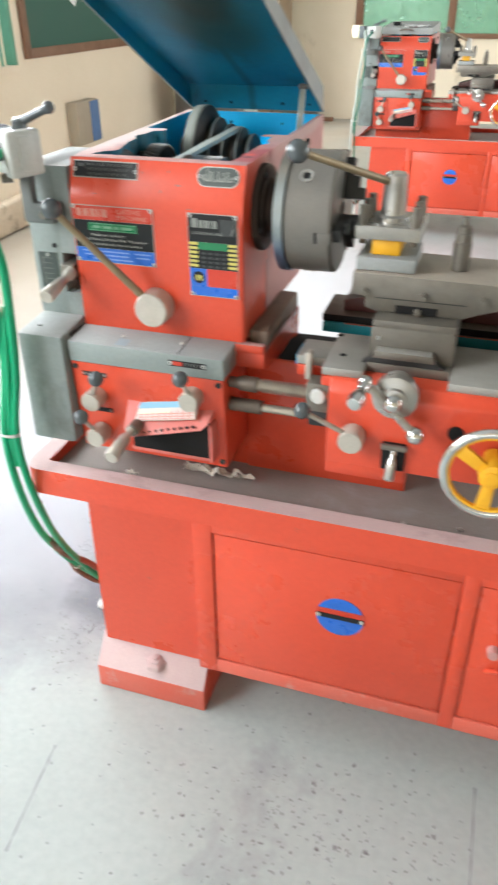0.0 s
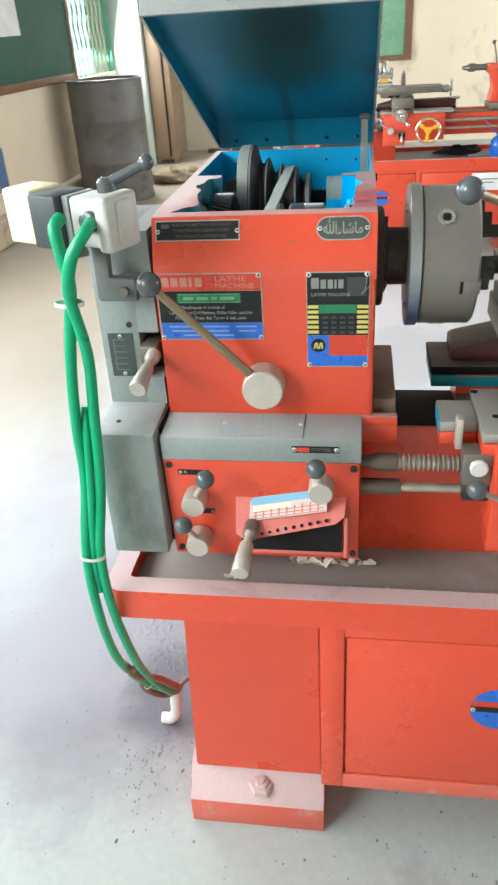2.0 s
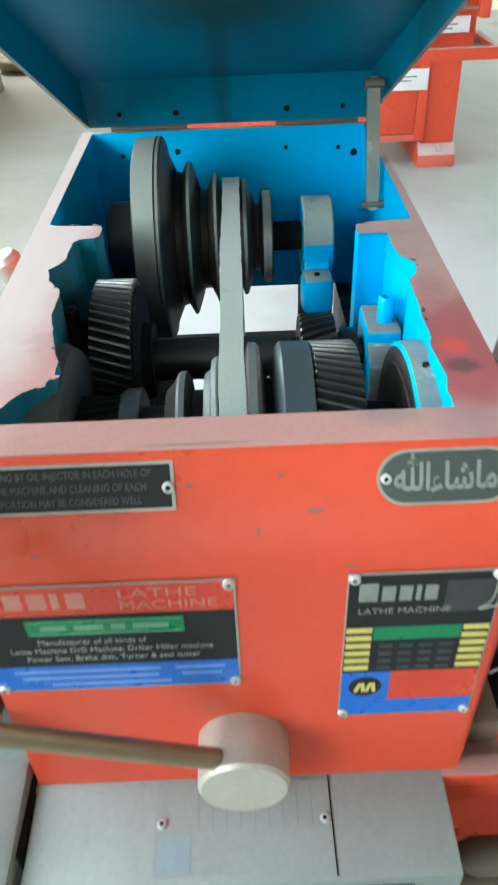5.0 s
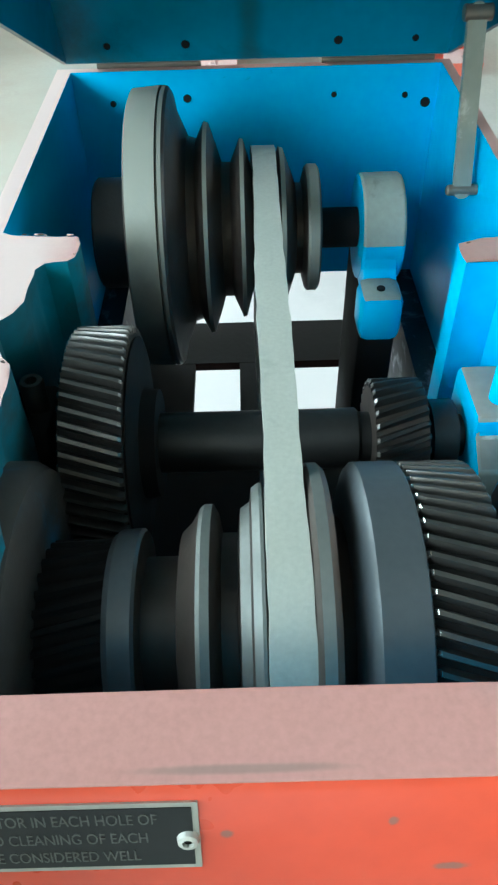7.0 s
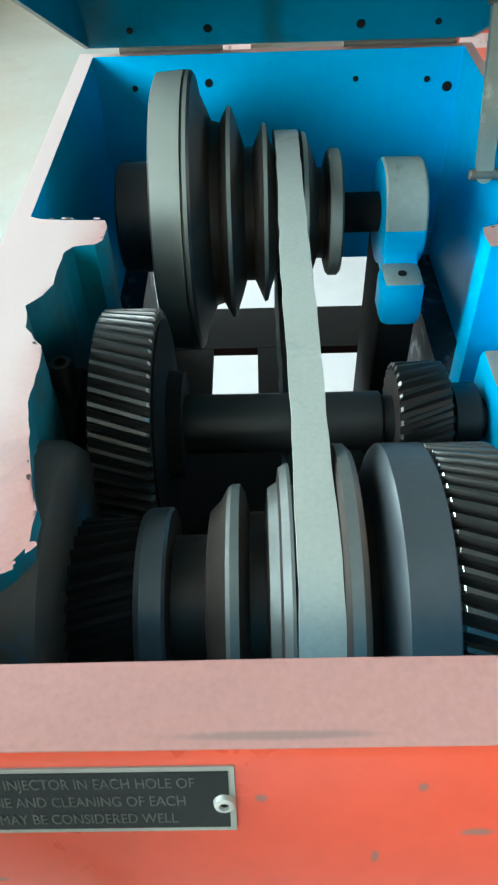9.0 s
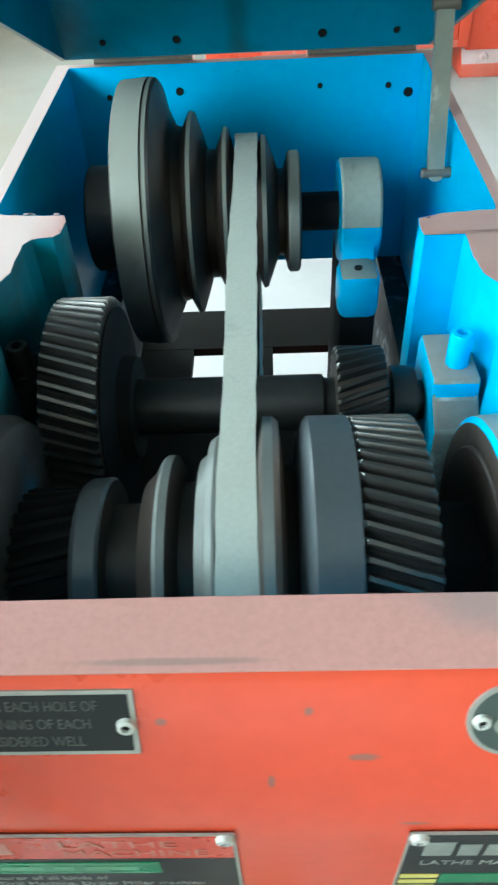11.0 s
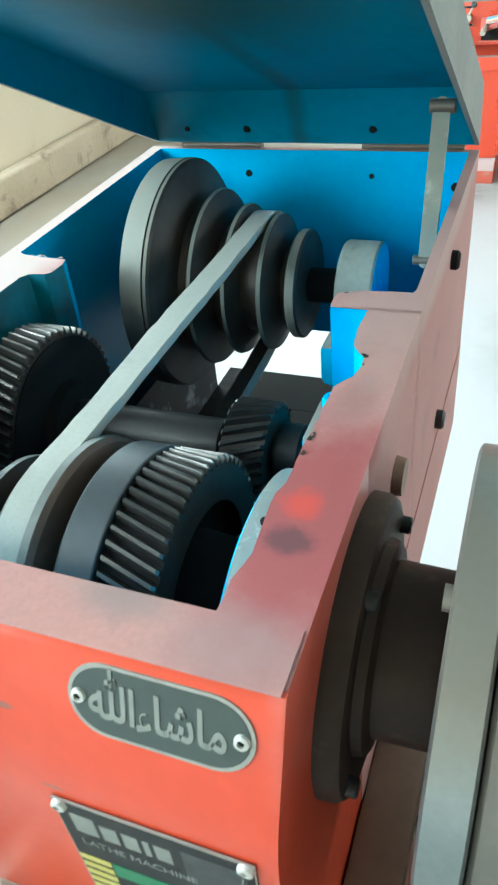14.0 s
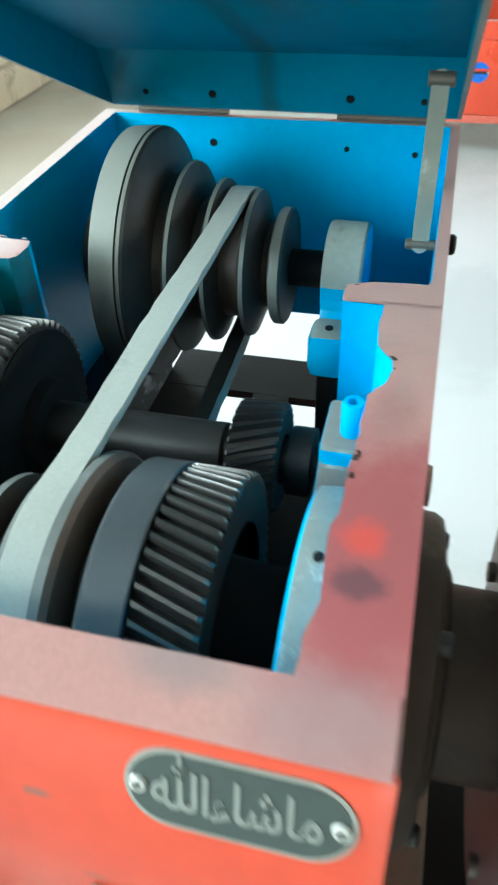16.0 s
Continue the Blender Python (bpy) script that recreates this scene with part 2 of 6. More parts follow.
tint_patch(DUST, (-0.025, 0.115, 1.312), (0.036, 0.085, 0.02), (0.33, 0.065, 0.075), 0.45, 0.85, 0.28, 25)
tint_patch(DUST, (-0.030, 0.126, 1.312), (0.009, 0.009, 0.02), (0.66, 0.075, 0.055), 0.55, 0.75, 0.55, 70)
tint_patch(DUST, (-0.028, 0.102, 1.312), (0.009, 0.008, 0.02), (0.075, 0.045, 0.06), 0.55, 0.7, 0.55, 60)
tint_patch(DUST, (-0.024, 0.215, 1.312), (0.010, 0.022, 0.02), (0.30, 0.14, 0.13), 0.6, 0.5, 0.3, 40)
tint_patch(DUST, (-0.20, 0.0305, 1.312), (0.030, 0.0014, 0.02), (0.18, 0.15, 0.14), 0.5, 0.55, 0.15, 60)
tint_patch(DUST, (-0.03, 0.042, 1.312), (0.03, 0.02, 0.02), (0.33, 0.24, 0.24), 0.7, 0.6, 0.3, 30)
tint_patch(DUST, (-0.088, 0.054, 1.312), (0.022, 0.011, 0.02), (0.22, 0.195, 0.195), 0.7, 0.6, 0.3, 35)
tint_patch(RED, (-0.006, 0.42, 1.30), (0.012, 0.33, 0.15), (0.58, 0.27, 0.25), 0.35, 0.9, 0.2, 9)
for x, z, a, b in ((-0.152, 1.296, 0.0016, 0.0018), (-0.132, 1.274, 0.0055, 0.0016), (-0.205, 1.292, 0.002, 0.0016), (-0.166, 1.262, 0.0012, 0.003), (-0.30, 1.252, 0.004, 0.0012), (-0.11, 1.236, 0.006, 0.0011)):
    tint_patch(RED, (x, 0.015, z), (a, 0.03, b), (0.16, 0.12, 0.10), 0.4, 0.75, 0.3, 260)
ARCH = material("worn grey-green bearing paint", (0.30, 0.32, 0.295), (0.215, 0.235, 0.215), rough=0.5, scale=22, fine=200, bump=0.08, grime=(0.62, 0.66, 0.64), grime_amount=0.12, grime_scale=34)
GREASE = material("brown greasy iron", (0.050, 0.032, 0.024), (0.030, 0.020, 0.016), rough=0.5, metal=0.2, scale=20, fine=220, bump=0.15, grime=(0.11, 0.08, 0.065), grime_amount=0.1, grime_scale=24)
PLUG = material("brownish brass plug", (0.30, 0.19, 0.13), (0.22, 0.14, 0.10), rough=0.5, metal=0.2, scale=40, bump=0.05)
CHALK = material("dim pale lettering", (0.245, 0.26, 0.238), (0.185, 0.198, 0.18), rough=0.5, scale=60, bump=0.0)
STAY = material("dusty grey-green stay", (0.24, 0.265, 0.235), (0.17, 0.19, 0.165), rough=0.5, metal=0.2, scale=30, fine=240, bump=0.08, grime=(0.42, 0.44, 0.40), grime_amount=0.1, grime_scale=40)
GREASE.node_tree.nodes["Principled BSDF"].inputs["Specular IOR Level"].default_value = 0.25
# dust and glancing window light on the left rim, put into the colour
tint_patch(DUST, (-0.352, 0.40, 1.312), (0.05, 0.36, 0.03), (0.66, 0.57, 0.55), 0.4, 0.75, 0.2, 14)
tint_patch(DUST, (-0.18, 0.664, 1.312), (0.30, 0.012, 0.03), (0.20, 0.15, 0.14), 0.4, 0.85, 0.15, 20)
# shade of the box's front-left corner mixed into the blue, with grime
SHADEBLUE = material("blue paint darkened for shade and grime", (0.008, 0.17, 0.25), (0.012, 0.085, 0.11), rough=0.5, scale=16, fine=160, bump=0.08, grime=(0.035, 0.03, 0.026), grime_amount=0.3, grime_scale=14)
RUST = material("brown rusty flange side", (0.17, 0.118, 0.092), (0.11, 0.078, 0.062), rough=0.55, metal=0.1, scale=24, fine=240, bump=0.08)
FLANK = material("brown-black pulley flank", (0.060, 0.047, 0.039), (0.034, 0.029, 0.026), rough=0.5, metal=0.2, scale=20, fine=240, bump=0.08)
LEFTARCH = material("grimy bearing paint", (0.060, 0.052, 0.046), (0.035, 0.033, 0.031), rough=0.45, scale=20, fine=200, bump=0.1, grime=(0.008, 0.13, 0.26), grime_amount=0.3, grime_scale=16)
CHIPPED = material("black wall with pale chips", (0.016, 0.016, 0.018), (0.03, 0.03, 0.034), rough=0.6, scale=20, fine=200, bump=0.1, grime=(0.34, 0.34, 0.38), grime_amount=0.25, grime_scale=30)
FADED = material("faded plate lettering", (0.52, 0.24, 0.19), (0.50, 0.16, 0.12), rough=0.5, scale=60, bump=0.0)
LEAFGREEN = material("pale green plate print", (0.16, 0.36, 0.22), (0.12, 0.30, 0.18), rough=0.5, scale=60, bump=0.0)
PALEBLUE = material("faint blue plate print", (0.20, 0.32, 0.66), (0.16, 0.28, 0.60), rough=0.5, scale=60, bump=0.0)
SADDLE = material("pale grey machined saddle", (0.34, 0.33, 0.30), (0.27, 0.262, 0.238), rough=0.45, metal=0.3, scale=14, fine=260, bump=0.05)
MAROON = material("dark maroon paint", (0.10, 0.022, 0.018), (0.07, 0.018, 0.015), rough=0.5, scale=14, bump=0.06)
GREYBLUE = material("faded blue-grey print", (0.27, 0.33, 0.37), (0.24, 0.30, 0.34), rough=0.6, scale=30, bump=0.0)
FOOT = material("brown oily dust", (0.215, 0.150, 0.112), (0.15, 0.105, 0.080), rough=0.7, scale=14, fine=160, bump=0.1)
tint_patch(DUST, (-0.02, 0.43, 1.312), (0.06, 0.20, 0.02), (0.50, 0.36, 0.34), 0.4, 0.7, 0.2, 20)
DISC = material("blue-grey iron disc", (0.085, 0.10, 0.112), (0.060, 0.071, 0.080), rough=0.38, metal=0.25, scale=14, fine=260, bump=0.05)
PLATEST = material("polished blue-grey steel plate", (0.31, 0.345, 0.345), (0.24, 0.27, 0.275), rough=0.38, metal=0.75, scale=8, fine=260, bump=0.03)
tint_patch(PLATEST, (0.055, 0.030, 1.115), (0.05, 0.06, 0.065), (0.10, 0.17, 0.33), 0.5, 0.7, 0.3, 25)
tint_patch(PLATEST, (0.055, 0.075, 1.325), (0.05, 0.06, 0.05), (0.30, 0.26, 0.21), 0.5, 0.7, 0.3, 25)
STRAP = material("dark grey painted strap", (0.135, 0.145, 0.14), (0.10, 0.11, 0.105), rough=0.5, scale=16, fine=160, bump=0.05)
SLATE = material("dark slate plastic", (0.045, 0.058, 0.062), (0.038, 0.05, 0.054), rough=0.45, scale=16, bump=0.02)
PALEGREEN = material("pale green-grey dusty paint", (0.30, 0.345, 0.315), (0.24, 0.28, 0.258), rough=0.65, scale=16, fine=200, bump=0.05, grime=(0.14, 0.16, 0.14), grime_amount=0.1, grime_scale=30)
SCREWHEAD = material("dull white screw head", (0.60, 0.61, 0.58), (0.50, 0.51, 0.48), rough=0.45, metal=0.3, scale=60, bump=0.02)
BUSH = material("brown oily bush", (0.115, 0.088, 0.065), (0.075, 0.058, 0.045), rough=0.5, metal=0.3, scale=30, fine=240, bump=0.04)
TAIL = material("purplish brown wire", (0.20, 0.12, 0.11), (0.15, 0.09, 0.085), rough=0.5, scale=14, fine=90, bump=0.02)
BLACKPL.node_tree.nodes["Principled BSDF"].inputs["Specular IOR Level"].default_value = 0.25
FAINT = material("worn dark plate print", (0.042, 0.046, 0.046), (0.026, 0.029, 0.029), rough=0.4, scale=60, bump=0.0)
DULLPRINT = material("dull worn plate lettering", (0.095, 0.10, 0.093), (0.06, 0.063, 0.06), rough=0.5, scale=60, bump=0.0)
PINKLINE = material("pink table print", (0.55, 0.16, 0.12), (0.50, 0.14, 0.10), rough=0.45, scale=60, bump=0.0)
BLACK.node_tree.nodes["Principled BSDF"].inputs["Specular IOR Level"].default_value = 0.25
# ---------------------------------------------------------------- mesh helpers


def place(ob, parent):
    ob.parent = parent
    return ob


def part(name, bm, mat, parent=None, label="", top=None, angle=35):
    """Links a bmesh as one mesh object under a thing or a part. top: a second material for what faces up."""
    bmesh.ops.recalc_face_normals(bm, faces=bm.faces)
    me = bpy.data.meshes.new(name)
    me.materials.append(mat)
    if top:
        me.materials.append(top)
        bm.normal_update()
        # chosen by upward normal: dust coats, paler grey or bare metal
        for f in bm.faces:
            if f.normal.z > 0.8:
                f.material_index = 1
    bm.to_mesh(me)
    bm.free()
    for p in me.polygons:
        p.use_smooth = True
    me.set_sharp_from_angle(angle=radians(angle))
    ob = new(name, me)
    if parent:
        ob.parent = parent
    if label:
        tagged(ob, label)
    return ob


def thing(name, label, category, group="", kind="", at=(0, 0, 0)):
    ob = new(name)
    ob.location = at
    ob.empty_display_size = 0.1
    return tagged(ob, label, category, group, kind)


def box(x0, x1, y0, y1, z0, z1, bevel=0.003, bm=None, segs=2):
    out = bm or bmesh.new()
    r = bmesh.ops.create_cube(out, size=1, matrix=Matrix.Translation(((x0 + x1) / 2, (y0 + y1) / 2, (z0 + z1) / 2)) @ Matrix.Diagonal((abs(x1 - x0), abs(y1 - y0), abs(z1 - z0), 1)))
    if bevel:
        edges = {e for v in r["verts"] for e in v.link_edges}
        bmesh.ops.bevel(out, geom=list(edges), offset=bevel, segments=segs, affect="EDGES", profile=0.5)
    return out


def prism(poly, axis, a, b, bevel=0.0, bm=None):
    """A polygon in the plane across axis, drawn out from a to b. x: (y, z); y: (x, z); z: (x, y)."""
    out = bm or bmesh.new()
    n = {"x": 0, "y": 1, "z": 2}[axis]

    def at(p, d):
        c = list(p)
        c.insert(n, d)
        return c

    lo = [out.verts.new(at(p, a)) for p in poly]
    hi = [out.verts.new(at(p, b)) for p in poly]
    faces = [out.faces.new(lo), out.faces.new(hi[::-1])]
    for i in range(len(poly)):
        j = (i + 1) % len(poly)
        faces.append(out.faces.new((lo[j], lo[i], hi[i], hi[j])))
    if bevel:
        bmesh.ops.recalc_face_normals(out, faces=faces)
        bmesh.ops.bevel(out, geom=list({e for f in faces for e in f.edges}), offset=bevel, segments=2, affect="EDGES", profile=0.5)
    return out


def spun(profile, m=None, seg=40, bm=None):
    """A profile of (along, radius) turned round the x axis, then moved by m."""
    out = bm or bmesh.new()
    m = m or Matrix.Identity(4)
    rings = []
    for a, r in profile:
        if r < 1e-5:
            rings.append([out.verts.new(m @ Vector((a, 0, 0)))])
        else:
            rings.append([out.verts.new(m @ Vector((a, r * math.cos(2 * math.pi * k / seg), r * math.sin(2 * math.pi * k / seg)))) for k in range(seg)])
    for p, q in zip(rings, rings[1:]):
        for k in range(seg):
            j = (k + 1) % seg
            if len(p) == 1 and len(q) == 1:
                continue
            if len(p) == 1:
                out.faces.new((p[0], q[j], q[k]))
            elif len(q) == 1:
                out.faces.new((p[k], p[j], q[0]))
            else:
                out.faces.new((p[k], p[j], q[j], q[k]))
    for ring in (rings[0], rings[-1]):
        if len(ring) > 2 and profile[0] != profile[-1]:
            out.faces.new(ring)
    return out


def along(p, q):
    """A frame at p whose x axis runs to q."""
    d = Vector(q) - Vector(p)
    return Matrix.Translation(p) @ d.to_track_quat("X", "Z").to_matrix().to_4x4(), d.length


def rod(p, q, r, r2=None, seg=20, bevel=0.0, bm=None):
    m, n = along(p, q)
    r2 = r if r2 is None else r2
    if bevel:
        return spun([(0, r - bevel), (bevel, r), (n - bevel, r2), (n, r2 - bevel)], m, seg, bm)
    return spun([(0, r), (n, r2)], m, seg, bm)


def ball(c, r, bm=None, seg=20):
    out = bm or bmesh.new()
    bmesh.ops.create_uvsphere(out, u_segments=seg, v_segments=seg // 2, radius=r, matrix=Matrix.Translation(c))
    return out


def smooth_path(points, steps=8):
    pts = [Vector(p) for p in points]
    pts = [2 * pts[0] - pts[1]] + pts + [2 * pts[-1] - pts[-2]]
    out = []
    for a, b, c, d in zip(pts, pts[1:], pts[2:], pts[3:]):
        for k in range(steps):
            t = k / steps
            out.append(0.5 * (2 * b + (c - a) * t + (2 * a - 5 * b + 4 * c - d) * t * t + (3 * b - a - 3 * c + d) * t**3))
    return out + [pts[-2]]


def sweep(points, r, seg=14, steps=8, bm=None):
    out = bm or bmesh.new()
    path = smooth_path(points, steps)
    rings, up = [], Vector((0.13, 0.31, 0.94)).normalized()
    for i, p in enumerate(path):
        d = (path[min(i + 1, len(path) - 1)] - path[max(i - 1, 0)]).normalized()
        s = d.cross(up)
        if s.length < 0.05:
            s = d.cross(Vector((1, 0.2, 0)))
        s.normalize()
        up = s.cross(d)
        rings.append([out.verts.new(p + r * (math.cos(2 * math.pi * k / seg) * s + math.sin(2 * math.pi * k / seg) * up)) for k in range(seg)])
    for a, b in zip(rings, rings[1:]):
        for k in range(seg):
            j = (k + 1) % seg
            out.faces.new((a[k], a[j], b[j], b[k]))
    out.faces.new(rings[0])
    out.faces.new(rings[-1])
    return out


def toothed(x0, x1, radius, depth, teeth, twist, m, bore=0.02, chamfer=False):
    """A helical gear along x: twist is the turn, in teeth, from one face to the other."""
    out = bmesh.new()
    shape = [(0.0, radius - depth), (0.16, radius - depth), (0.25, radius - 0.3 * depth), (0.31, radius), (0.58, radius), (0.64, radius - 0.3 * depth), (0.74, radius - depth)]
    cut = min(0.0016, depth * 0.4) if chamfer else 0.0
    stops = [(0.0, cut), (0.045, 0.0), (0.27, 0.0), (0.5, 0.0), (0.73, 0.0), (0.955, 0.0), (1.0, cut)]
    rings = []
    for f, c in stops:
        rings.append([out.verts.new(m @ Vector((x0 + (x1 - x0) * f, (r - c * (r > radius - 0.5 * depth)) * math.cos(a), (r - c * (r > radius - 0.5 * depth)) * math.sin(a)))) for k in range(teeth) for o, r in shape for a in [2 * math.pi * (k + o + twist * f) / teeth]])
    n = len(rings[0])
    for i, (p, q) in enumerate(zip(rings, rings[1:])):
        for k in range(n):
            j = (k + 1) % n
            face = out.faces.new((p[k], p[j], q[j], q[k]))
            if k % len(shape) in (0, len(shape) - 1):
                face.material_index = 2 if chamfer else 0
            if chamfer and i == 0 and 2 <= k % len(shape) <= 4:
                face.material_index = 1
    for ring, xx in ((rings[0], x0), (rings[-1], x1)):
        inner = [out.verts.new(m @ Vector((xx, bore * math.cos(2 * math.pi * k / n), bore * math.sin(2 * math.pi * k / n)))) for k in range(n)]
        for k in range(n):
            j = (k + 1) % n
            out.faces.new((ring[k], ring[j], inner[j], inner[k]))
    return out


def ring_plate(outer, inner, z0, z1, bm=None):
    """A wall round a hole: two closed outlines in x, y, with the same number of corners, from z0 to z1."""
    out = bm or bmesh.new()
    n = len(outer)
    vs = [[out.verts.new((x, y, z)) for x, y in o] for o, z in ((outer, z0), (outer, z1), (inner, z0), (inner, z1))]
    for k in range(n):
        j = (k + 1) % n
        out.faces.new((vs[0][k], vs[0][j], vs[1][j], vs[1][k]))
        out.faces.new((vs[2][j], vs[2][k], vs[3][k], vs[3][j]))
        out.faces.new((vs[1][k], vs[1][j], vs[3][j], vs[3][k]))
        out.faces.new((vs[0][j], vs[0][k], vs[2][k], vs[2][j]))
    return out


def words(text, size, m, mat, parent, name="lettering", depth=0.0002, align="LEFT", stretch=1.0, bold=0.0):
    """Writing in the built-in font, as a mesh, lying in the plane of m."""
    cu = bpy.data.curves.new(name, "FONT")
    cu.body, cu.size, cu.extrude, cu.align_x, cu.align_y = text, size, depth, align, "CENTER"
    cu.offset = bold * size
    tmp = bpy.data.objects.new(name, cu)
    scene.collection.objects.link(tmp)
    bpy.context.view_layer.update()
    me = bpy.data.meshes.new_from_object(tmp.evaluated_get(bpy.context.evaluated_depsgraph_get()))
    bpy.data.objects.remove(tmp)
    me.transform(m @ Matrix.Diagonal((stretch, 1, 1, 1)))
    me.materials.clear()
    me.materials.append(mat)
    ob = new(name, me)
    ob.parent = parent
    return ob


def on_front(x, y, z, tilt=0.0):
    """A frame lying on a face that looks to -y: its x runs to the right, its y up. tilt: degrees by which the face leans back."""
    return Matrix.Translation((x, y, z)) @ Euler((radians(90 - tilt), 0, 0)).to_matrix().to_4x4()


def flat(m, x0, x1, y0, y1, z0=0.0, z1=0.0005, bm=None):
    out = bm or bmesh.new()
    bmesh.ops.create_cube(out, size=1, matrix=m @ Matrix.Translation(((x0 + x1) / 2, (y0 + y1) / 2, (z0 + z1) / 2)) @ Matrix.Diagonal((x1 - x0, y1 - y0, z1 - z0, 1)))
    return out


def screw(m, x, y, r, parent, z=0.0):
    """A small round-headed screw with a dark socket, on the plane of m."""
    c = m @ Matrix.Translation((x, y, z)) @ Euler((0, radians(-90), 0)).to_matrix().to_4x4()
    ob = part("screw", spun([(0, r), (r * 0.5, r * 0.85), (r * 0.62, r * 0.48), (r * 0.3, r * 0.42), (r * 0.3, 0)], c, 14), SCREWHEAD, parent)
    ob.data.materials.append(BLACK)
    mid = c.translation
    for p in ob.data.polygons:
        if (p.center - mid).length < r * 0.5:
            p.material_index = 1
    return ob
# ---------------------------------------------------------------- the lathe
SY, SZ = 0.1335, 1.2255     # spindle axis
MY, MZ = 0.2585, 1.2283     # back-gear shaft
RY, RZ = 0.492, 1.2405      # rear pulley shaft
CY, CZ = 0.129, 1.217       # chuck axis
TOP, RISE = 1.312, 0.0115   # top of the headstock's front edge, and how it climbs to the rear


def rim_z(y):
    return TOP + RISE * max(0.0, y - 0.05)


def x_axis(y, z):
    return Matrix.Translation((0, y, z))


def stand(lathe):
    s = part("cabinet_stand", prism([(-0.09, 0.165), (1.12, 0.165), (1.12, 0.62), (-0.09, 0.62)], "y", -0.105, 0.36, 0.004), RED, lathe, "red painted steel cabinet stand")
    # face frame round the recessed doors
    for x0, x1 in ((-0.045, 0.478), (0.51, 1.06)):
        d = part("door_panel", box(x0 + 0.004, x1 - 0.004, -0.1152, -0.1035, 0.209, 0.588, 0.002), RED, s)
    bm = bmesh.new()
    for a in ((-0.09, -0.045), (0.478, 0.51), (1.06, 1.12)):
        box(*a, -0.118, -0.106, 0.165, 0.618, 0.0015, bm)
    for a in ((-0.045, 0.478), (0.51, 1.06)):
        box(*a, -0.118, -0.106, 0.165, 0.205, 0.0015, bm)
        box(*a, -0.118, -0.106, 0.592, 0.618, 0.0015, bm)
    ff = part("face_frame", bm, RED, s)
    ff.data.materials.append(ROSE)
    for p in ff.data.polygons:
        if p.center.z < 0.206:
            p.material_index = 1
    badge(s)
    k = part("door_latch", rod((0.558, -0.108, 0.430), (0.558, -0.135, 0.432), 0.013, 0.011, seg=14), DUST, s, "round knob under dusty red paint")
    part("latch_tongue", rod((0.560, -0.128, 0.430), (0.606, -0.122, 0.410), 0.006, 0.004, seg=8), RED, k)
    part("hasp", sweep([(0.552, -0.112, 0.362), (0.562, -0.122, 0.376), (0.580, -0.126, 0.380), (0.60, -0.122, 0.372), (0.61, -0.112, 0.36)], 0.005, seg=8), RED, k)
    for side in (0, 1):
        col = [(-0.345, 0.615), (-0.09, 0.615), (-0.09, 0.135), (-0.37, 0.135)]
        if side:
            col = [(1.03 - x if x > -0.1 else 1.305 - (x + 0.345) * 0.6, z) for x, z in col][::-1]
        bm = bmesh.new()
        lo = [bm.verts.new((x, -0.108 if z > 0.3 else -0.075, z)) for x, z in col]
        hi = [bm.verts.new((x, 0.40, z)) for x, z in col]
        bm.faces.new(lo), bm.faces.new(hi[::-1])
        for i in range(4):
            bm.faces.new((lo[i - 1], lo[i], hi[i], hi[i - 1]))
        bmesh.ops.recalc_face_normals(bm, faces=bm.faces)
        bmesh.ops.bevel(bm, geom=list(bm.edges), offset=0.004, segments=2, affect="EDGES")
        part("pedestal", bm, RED, lathe)
        fx = (-0.382, -0.085) if not side else (1.10, 1.335)
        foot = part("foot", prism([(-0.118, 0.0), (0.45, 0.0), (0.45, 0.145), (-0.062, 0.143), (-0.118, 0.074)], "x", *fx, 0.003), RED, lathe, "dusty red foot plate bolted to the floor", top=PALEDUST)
        slope = [p for p in foot.data.polygons if p.normal.y < -0.3 and p.normal.z > 0.3]
        for p in slope:
            p.material_index = 1
        foot.data.materials.append(ROSE)
        for p in foot.data.polygons:
            if p.normal.y < -0.9:
                p.material_index = 2
        cx = (fx[0] + fx[1]) / 2
        part("nut", spun([(-0.012, 0.029), (0.001, 0.028), (0.004, 0.025), (0.004, 0.019), (0.010, 0.0185), (0.012, 0.015), (0.012, 0.010), (0.018, 0.009), (0.019, 0.0)], Matrix.Translation((cx + 0.01, -0.090, 0.110)) @ Euler((radians(32), radians(-90), 0)).to_matrix().to_4x4(), 6), PALEDUST, foot, "dusty hexagonal floor nut")
    tray(lathe)


def badge(s):
    m = on_front(0.242, -0.1152, 0.428)
    b = part("badge", spun([(0, 0.0), (0, 0.052), (0.0012, 0.052), (0.0014, 0.05), (0.0014, 0.0)], m @ Euler((0, radians(-90), 0)).to_matrix().to_4x4(), 48), PLATEBLUE, s, "round blue badge with a black bar")
    part("badge_band", flat(m, -0.0515, 0.0515, -0.004, 0.020, 0.0014, 0.0020), PLATERED, b)
    part("badge_bar", flat(m, -0.052, 0.052, -0.006, 0.006, 0.0021, 0.0032), BLACKPL, b)
    for x in (-0.047, 0.047):
        screw(m, x, 0, 0.005, b, 0.003)


